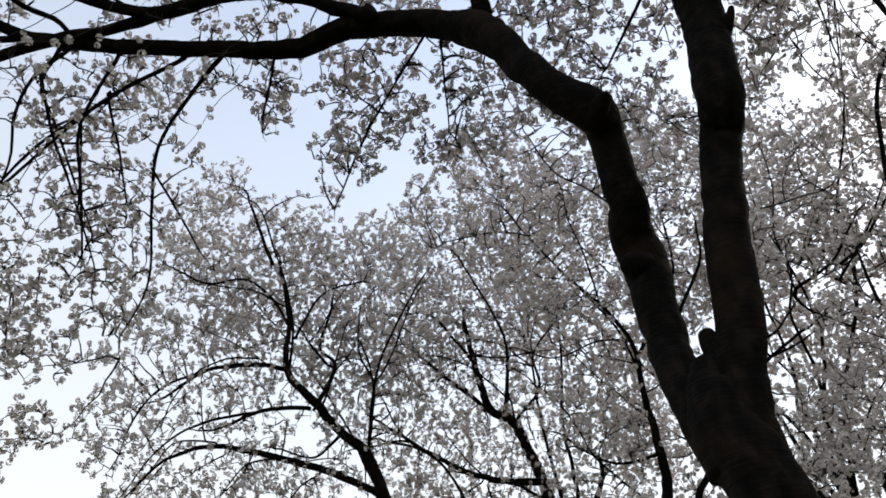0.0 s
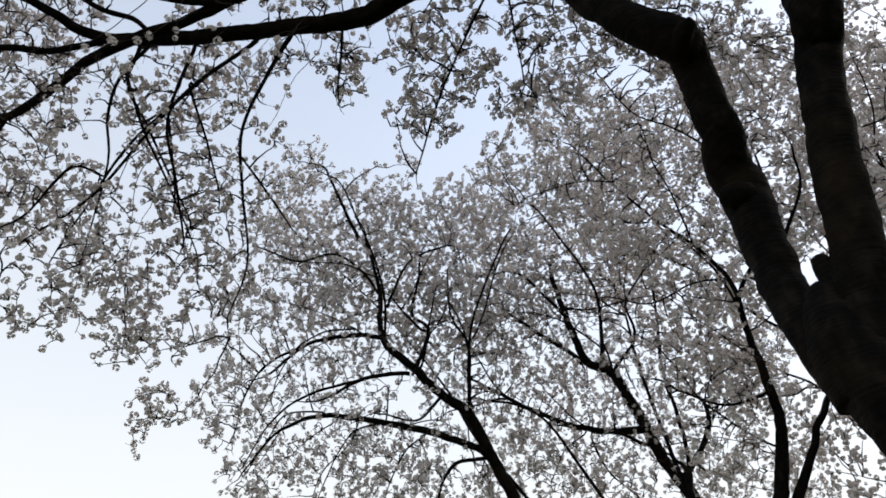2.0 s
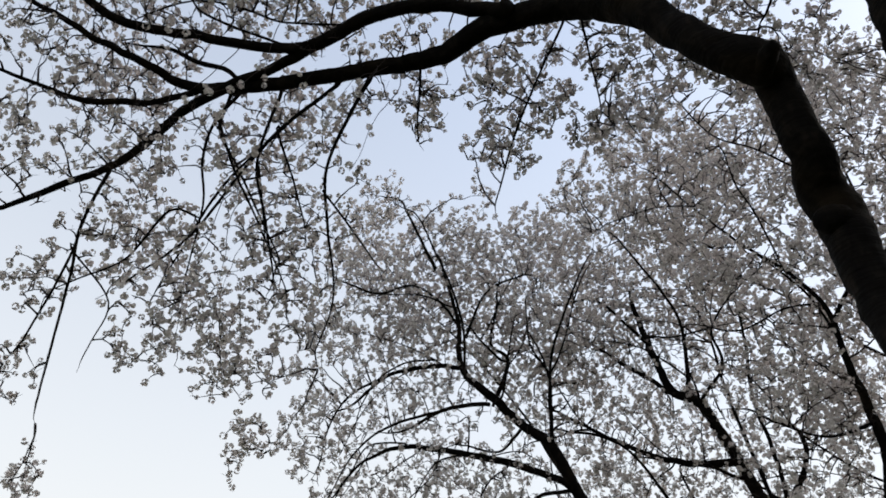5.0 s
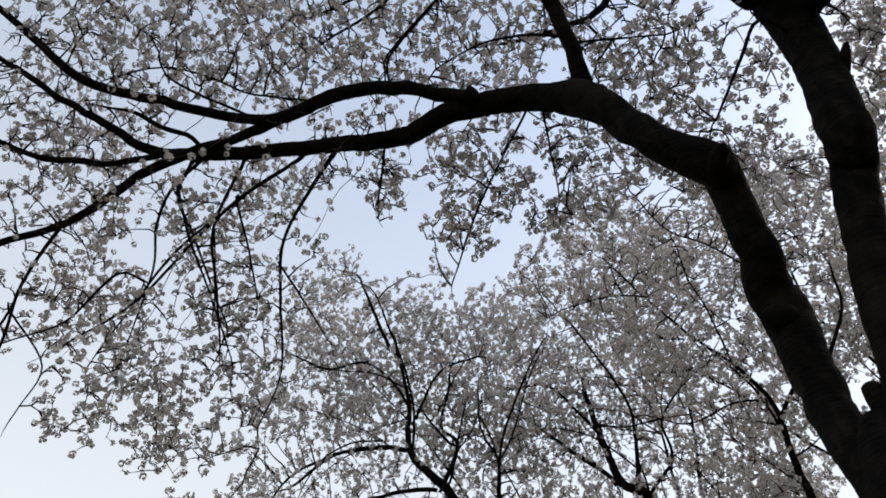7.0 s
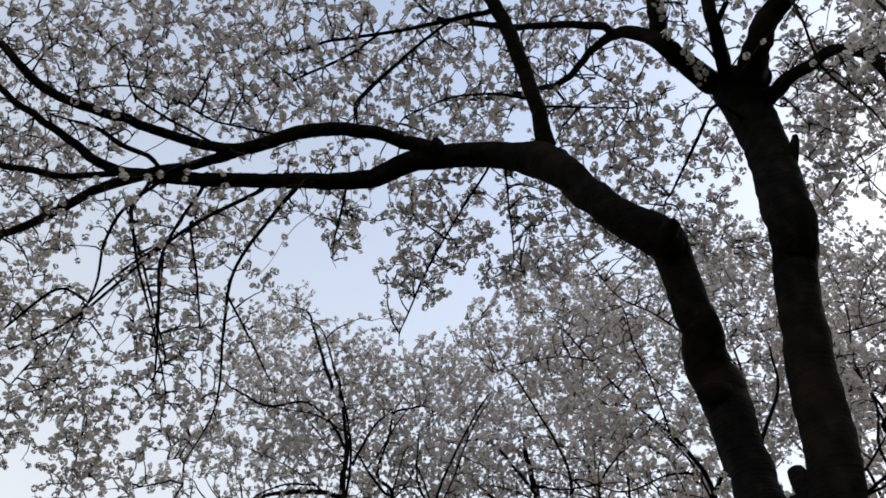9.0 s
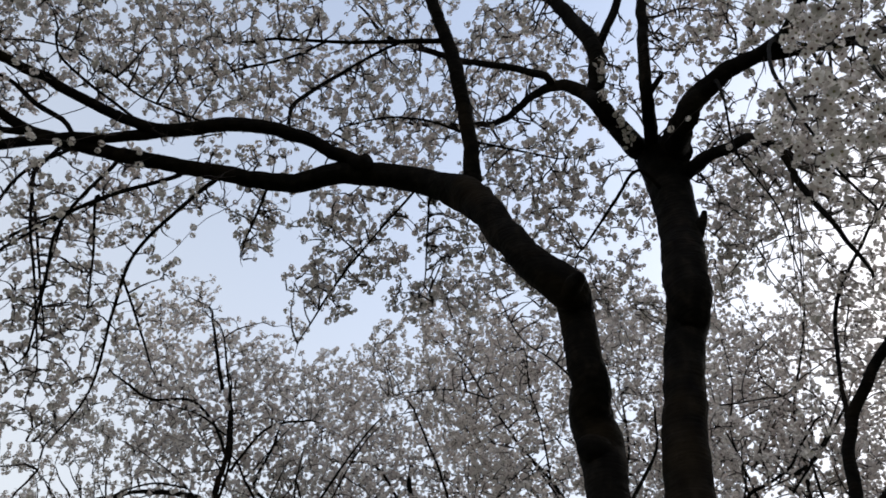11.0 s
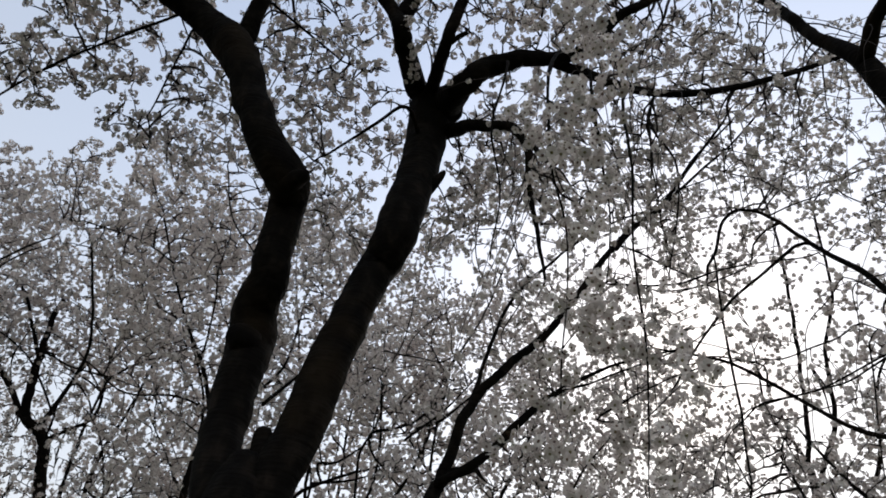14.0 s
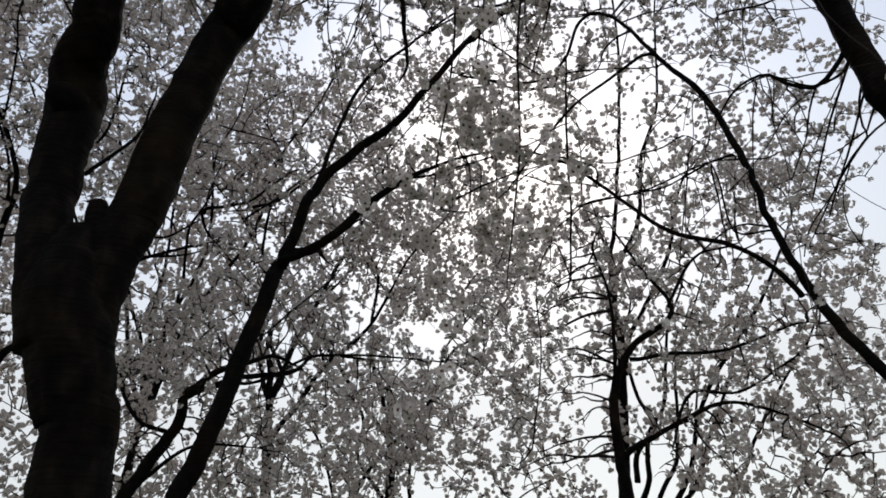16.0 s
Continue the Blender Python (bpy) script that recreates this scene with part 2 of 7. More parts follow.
# ---- trees ----
def grow(nodes, clouds, per_volume, rng, cap, droop=0.15, rounds=8, reach=1.6, spacing=0.08, thick=0.010, loose=0.04, lift=0.05, share=9):
    """Twigs from the limbs' nodes (x, y, z) into the clouds (x, y, z, r), and the places of the tufts on them."""
    goal = []
    for x, y, z, r in clouds:
        n = max(3, int(per_volume * r ** 2))
        d = rng.standard_normal((n, 3))
        d *= (r * rng.uniform(0, 1, n) ** 0.4 / np.linalg.norm(d, axis=1))[:, None]
        goal.append(d + (x, y, z))
    goal = np.vstack(goal)
    goal = goal[rng.permutation(len(goal))]
    seen, keep = {}, []
    for i, g in enumerate(np.floor(goal / 0.3).astype(int)):      # no part of the crown denser than the rest
        g = tuple(g)
        seen[g] = seen.get(g, 0) + 1
        keep.append(seen[g] <= cap)
    goal = goal[np.array(keep)]
    nodes = np.array(nodes, np.float32)
    girth, owner = list(nodes[:, 3]), list(nodes[:, 4].astype(int))
    nodes = nodes[:, :3]
    left = np.ones(len(goal), bool)
    boughs, twigs, spurs, tufts, used = [], [], [], [], {}
    for k in range(rounds):
        idx = np.nonzero(left)[0]
        if not len(idx):
            break
        dist, near = np.empty(len(idx)), np.empty(len(idx), int)
        tree_of = kdtree.KDTree(len(nodes))
        for m, q in enumerate(nodes.tolist()):
            tree_of.insert(q, m)
        tree_of.balance()
        for m, g in enumerate(goal[idx].tolist()):
            _, near[m], dist[m] = tree_of.find(g)
        order = np.argsort(dist + rng.uniform(0, 0.25, len(dist)))
        if k == 0:
            order = rng.permutation(len(dist))[: max(1, len(dist) // share)]      # a few long boughs
            order = order[np.argsort(dist[order])]
        take = order if k in (0, rounds - 1) else order[: max(1, int(len(order) * 0.4))]
        fresh = []
        for o in take:
            i = idx[o]
            at = int(near[o])
            if used.get(at, 0) >= 2 or (k and dist[o] > 1.3):      # no brooms of twigs from one spot
                if k == rounds - 1:
                    left[i] = False
                continue
            used[at] = used.get(at, 0) + 1
            left[i] = False
            p0, p2 = nodes[near[o]].astype(float), goal[i]
            span = np.linalg.norm(p2 - p0)
            if span < 0.03 or span > reach * 3:
                continue
            mid = (p0 + p2) / 2 + rng.standard_normal(3) * span * 0.13 + np.array([0, 0, droop * span])
            t = np.linspace(0, 1, max(4, min(8, int(span / 0.16) + 3)))[:, None]
            c = (1 - t) ** 2 * p0 + 2 * t * (1 - t) * mid + t ** 2 * p2
            c[1:-1] += rng.standard_normal((len(c) - 2, 3)) * min(0.015, 0.022 * span)
            r0 = min(0.026, thick * (0.45 + 0.5 * span), 0.8 * girth[at]) * (1.25 if k == 0 else 1.0)
            r0 = max(r0, thick * (0.7 if k < 3 else 0.5))
            radius = r0 * (1 - 0.8 * t) + 0.0012
            if k == 0:
                boughs.append((owner[at], np.hstack([c, radius])))
            else:
                twigs.append(np.hstack([c, radius]))
            girth.extend(radius[1:, 0])
            owner.extend([owner[at]] * (len(c) - 1))
            fresh.append(c[1:])
            n = max(2, int(span * 0.8 / spacing))
            for q in rng.uniform(0.2, 1.0, n):      # short spurs, each with its tuft
                w = q * (len(c) - 1)
                b = min(int(w), len(c) - 2)
                foot = c[b] + (c[b + 1] - c[b]) * (w - b)
                out = rng.standard_normal(3) * 0.8 + (c[b + 1] - c[b]) / (np.linalg.norm(c[b + 1] - c[b]) + 1e-6) * 0.5 + (0, 0, lift * 14)
                out *= rng.uniform(0.5, 1.7) * loose / (np.linalg.norm(out) + 1e-6)
                spurs.append(np.array([(*foot, 0.0022), (*(foot + out), 0.0013)]))
                tufts.append(foot + out * 1.05)
            tufts.append(c[-1])
        if fresh:
            nodes = np.vstack([nodes, np.vstack(fresh).astype(np.float32)])
    return boughs, twigs, spurs, np.array(tufts)


def twigs_mesh(name, twigs, sides):
    V, F, base = [], [], 0
    for p in twigs:
        v, q = tube(p, sides)
        V.append(v)
        F.append(q + base)
        base += len(v)
    q = np.vstack(F)
    return mesh_from(name, np.vstack(V), q.ravel(), np.full(len(q), 4), TWIG, True)


def to_ground(points, base_xy, flare):
    """Lead a trunk's lowest point down to its root collar."""
    x, y, z, r = points[0]
    bx, by = base_xy
    low = [(bx, by, -0.1, flare * 1.5), (bx, by, 0.12, flare * 1.2)]
    if z > 1.0:
        low.append((bx + (x - bx) * 0.35, by + (y - by) * 0.35, z * 0.5, (flare + r) * 0.5))
    return low + points


def natural(path, rng):
    """Small kinks along a thin limb, and a tip that tapers out."""
    n = len(path)
    kink = np.zeros((n, 3))
    for k in range(0, n, 4):
        kink[k] = rng.standard_normal(3)
    for _ in range(2):
        kink[1:-1] = (kink[:-2] + 2 * kink[1:-1] + kink[2:]) / 4
    path = path.copy()
    path[:, :3] += kink * np.clip(path[:, 3:] * 0.7, 0.008, 0.022)
    if 0.004 < path[-1, 3] < 0.06:
        d = path[-1, :3] - path[-3, :3]
        d /= np.linalg.norm(d)
        tip, p = [], path[-1, :3].copy()
        steps = int(min(10, 4 + path[-1, 3] * 200))
        for k in range(steps):
            d = d + rng.standard_normal(3) * 0.22 + np.array([0, 0, -0.03])
            d /= np.linalg.norm(d)
            p = p + d * (0.09 if path[-1, 3] > 0.012 else 0.045)
            tip.append((*p, path[-1, 3] * (1 - (k + 1) / steps) ** 1.2 + 0.0015))
        path = np.vstack([path, tip])
    return path


def cleared(tufts, spots):
    """The tufts without those nearer than r to a spot (x, y, z, r, h), unless they stand more than h above it."""
    found = kdtree.KDTree(len(tufts))
    for k, q in enumerate(tufts.tolist()):
        found.insert(q, k)
    found.balance()
    keep = np.ones(len(tufts), bool)
    for x, y, z, r, h in spots:
        for q, k, _ in found.find_range((x, y, z), r):
            if q.z <= z + h:
                keep[k] = False
    return tufts[keep]


def tree(limbs, clouds, base_xy, flare, label, density, detail, count, size, seed, cap=2, droop=0.15, spacing=0.08, sides=4, thick=0.010, reach=1.6, loose=0.04, lift=0.05, bare=0.2, share=9, gap=0.06, under=0.16, spurred=False):
    rng = np.random.default_rng(seed)
    root = tagged(new("cherry_tree"), label, "tree", "cherry trees in blossom")
    root.location = (*base_xy, 0)
    bpy.context.view_layer.update()
    nodes, stout, wood, grounded = [], [], [], False
    for k, (kind, pts) in enumerate(limbs):
        if kind == "trunk" and not grounded:
            pts, grounded = to_ground(pts, base_xy, flare), True
        big = max(p[3] for p in pts)
        if kind == "branch" and len(wood):          # a branch springs from inside the wood nearest to its start
            off = np.linalg.norm(grown[:, :3] - np.array(pts[0][:3]), axis=1)
            q = grown[off.argmin()]
            if 0.02 < off.min() < 0.5:
                pts = [(*q[:3], min(q[3] * 0.8, pts[0][3] * 1.2))] + pts
        path = spline(pts, 0.05 if big > 0.06 else 0.08)
        if kind != "stub":
            path = natural(path, rng)
        grown = path if not len(wood) else np.vstack([grown, path])
        n_side = 24 if big > 0.08 else 12 if big > 0.03 else 8
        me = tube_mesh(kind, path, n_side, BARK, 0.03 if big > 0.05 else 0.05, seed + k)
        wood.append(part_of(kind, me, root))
        if kind != "stub":
            stout.append(path[path[:, 3] > 0.024][::3])
            thin = path[path[:, 3] < (min(0.075, 0.55 * big) if kind == "trunk" else 0.075)][::2]
            nodes.append(np.hstack([thin, np.full((len(thin), 1), len(wood) - 1)]))
    nodes_by_limb = nodes
    nodes = np.vstack(nodes)
    boughs, twigs, spurs, tufts = grow(nodes, clouds, density, rng, cap, droop, spacing=spacing, thick=thick, reach=reach, loose=loose, lift=lift, share=share)
    boughs.sort(key=lambda p: -len(p[1]))
    for i, p in boughs[:130]:
        part_of("branch", tube_mesh("branch", spline(p, 0.07), 5, TWIG), wood[i])
    twigs += [p for i, p in boughs[130:]]
    if share < 9:          # nor do the longer boughs, on their under side
        tufts = cleared(tufts, [(*p[:3], under if p[3] < 0.02 else 1.6 * under, 0.07) for path in [q for _, q in boughs] + nodes_by_limb for p in path[::2]])
    if spurred:
        part_of("spur_growth", twigs_mesh("spur_growth", spurs, 3), root, "short dark spurs that carry the tufts", "stuff")
    part_of("fine_twigwork", twigs_mesh("fine_twigwork", twigs, sides), root, "thin dark bare twigs", "stuff")
    tufts = cleared(tufts, [(*p[:3], p[3] + bare, 0.08) for q in stout for p in q])          # the old wood carries no tufts
    seen, apart = set(), []
    for k, q in enumerate(np.floor(tufts / gap).astype(int)):      # one tuft to a spot
        q = tuple(q)
        if q not in seen:
            seen.add(q)
            apart.append(k)
    tufts = tufts[apart]
    part_of("blossom_mass", blossoms_mesh("blossom_mass", tufts, detail, count, size, seed), root, "dense tufts of white five-petalled blossoms", "stuff")
    return root


def far_limbs(clouds, base_xy, height, girth, rng, every=3):
    """Trunk and a few winding limbs of a tree further off; the limbs rise from the trunk at different heights and bend out."""
    bx, by = base_xy
    top = (bx + rng.uniform(-0.5, 0.5), by + rng.uniform(-0.5, 0.5), height)
    limbs = [("trunk", [(bx, by, 1.2, girth), (bx + rng.uniform(-0.2, 0.2), by, height * 0.5, girth * 0.75), (*top, girth * 0.35)])]
    for k, (x, y, z, r) in enumerate(clouds):
        if k % every:
            continue
        h = min(height * 0.9, max(1.6, z - 1.2 * math.hypot(x - bx, y - by) - 0.8 + rng.uniform(-0.5, 0.5)))
        s = (h - 1.2) / max(0.1, height - 1.2)
        p = np.array([bx + (top[0] - bx) * s, by + (top[1] - by) * s, h])
        g, pts = np.array([x, y, z + 0.2]), []
        for q in np.linspace(0, 1, 8):
            c = p + (g - p) * q + rng.standard_normal(3) * 0.09 * (0 < q < 1)
            c[2] -= 0.5 * q * (1 - q)
            pts.append((*c, girth * 0.26 * (1 - q) + 0.007))
        limbs.append(("limb", pts))
    return limbs


def near_flower_cluster(rng):
    """A hanging umbel of open blossoms: five notched petals each, on thin stalks, with a dark red calyx."""
    V, F, W = [], [], []

    def add(v, f, m):
        base = sum(len(q) for q in V)
        V.append(np.array(v))
        F.extend([[base + k for k in q] for q in f])
        W.extend([m] * len(f))

    for i in range(int(rng.integers(4, 7))):
        out = Vector(rng.standard_normal(3))
        out.z -= 0.5
        out.normalize()
        m = np.array(out.to_track_quat("Z", "Y").to_matrix())
        c = np.array(out) * rng.uniform(0.022, 0.042)
        side = np.array(m[:, 0]) * 0.0009
        add([side, -side, c - side, c + side], [[0, 1, 2, 3]], 1)
        for k in range(5):
            a0 = k * 2 * np.pi / 5 + rng.uniform(-0.1, 0.1)
            lift, v = rng.uniform(0.1, 0.5), []
            for rad, turn, up in ((0.001, 0, 0), (0.010, -0.62, 0.35), (0.0165, -0.53, 0.8), (0.0192, -0.2, 1), (0.0178, 0, 0.95), (0.0192, 0.2, 1), (0.0165, 0.53, 0.8), (0.010, 0.62, 0.35)):
                v.append((rad * np.cos(a0 + turn), rad * np.sin(a0 + turn), 0.010 * up * lift))
            add(np.array(v) @ m.T + c, [[0, 1, 2, 3, 4, 5, 6, 7]], 0)
        ring = [(0.0056 * np.cos(q), 0.0056 * np.sin(q), 0.002) for q in np.linspace(0, 2 * np.pi, 6)[:5]]
        add(np.array(ring + [(0, 0, 0.006)]) @ m.T + c, [[k, (k + 1) % 5, 5] for k in range(5)], 1)
    flat = np.array([k for q in F for k in q])
    return mesh_from("blossom", np.vstack(V), flat, np.array([len(q) for q in F]), [PETAL, BUD], which=W)


def hanging_twigs(parent, limbs, keep, count, seed):
    """Thin bare twigs that hang down from the limbs for which keep(x, y, z, r) is true, with a few tufts near their ends."""
    rng = np.random.default_rng(seed)
    spots = np.vstack([spline(p, 0.1) for kind, p in limbs if kind != "stub"])
    spots = np.array([s for s in spots if keep(*s)])
    tufts = []
    for s in spots[rng.integers(0, len(spots), count)]:
        p, d, path = s[:3].copy(), rng.standard_normal(3) * 0.5, [(*s[:3], 0.0034)]
        steps = int(rng.integers(9, 20))
        sway = rng.standard_normal(3) * 0.15
        for k in range(steps):
            d = d * 0.72 + np.array([0, 0, -0.30]) + sway + rng.standard_normal(3) * 0.11
            p = p + d / np.linalg.norm(d) * 0.11
            path.append((*p, 0.0034 * (1 - (k + 1) / steps) + 0.0010))
            if k > steps * 0.35 and rng.uniform() < 0.55:
                tufts.append(p + rng.standard_normal(3) * 0.03)
        part_of("hanging_twig", tube_mesh("hanging_twig", spline(path, 0.06), 5, TWIG), parent)
    stout = np.vstack([spline(p, 0.12) for kind, p in limbs])
    tufts = cleared(np.array(tufts), [(*q[:3], q[3] + 0.3, 0.05) for q in stout if q[3] > 0.03])
    part_of("blossom_mass", blossoms_mesh("blossom_mass", tufts, 2, 7, 0.72, seed), parent, "small tufts of white blossom on hanging twigs", "stuff")


def hanging_spray(parent, clouds, seed):
    """The tufts that hang close over the path, each one on its own."""
    rng = np.random.default_rng(seed)
    kinds = [near_flower_cluster(rng) for _ in range(8)]
    made = 0
    for x, y, z, r in clouds:
        for _ in range(4):
            d = rng.standard_normal(3) * r * 0.5 * np.array([1, 1, 1.25])
            ob = part_of("blossom", kinds[int(rng.integers(0, 8))], parent)
            ob.matrix_basis = pose(x + d[0], y + d[1], z + d[2], rng.uniform(-40, 40), rng.uniform(-40, 40), rng.uniform(0, 360)) @ Matrix.Scale(rng.uniform(0.9, 1.2), 4)
            made += 1
    return made


# ---- the ground ----
gv, gn = [], 61
for i in range(gn):
    for j in range(gn):
        x, y = ((i / 30 - 1) ** 3 * 600 + (i / 30 - 1) * 20), ((j / 30 - 1) ** 3 * 600 + (j / 30 - 1) * 20)
        z = 0.05 * noise.noise((x * 0.2, y * 0.2, 0)) if math.hypot(x, y) < 60 else 0.0
        gv.append((x, y, z - 0.03))
gq = [(i * gn + j, (i + 1) * gn + j, (i + 1) * gn + j + 1, i * gn + j + 1) for i in range(gn - 1) for j in range(gn - 1)]
ground = new("ground", mesh_from("ground", np.array(gv), np.array(gq).ravel(), np.full(len(gq), 4), GRASS, True))
tagged(ground, "level park lawn of short spring grass under the trees", "ground", kind="structure")

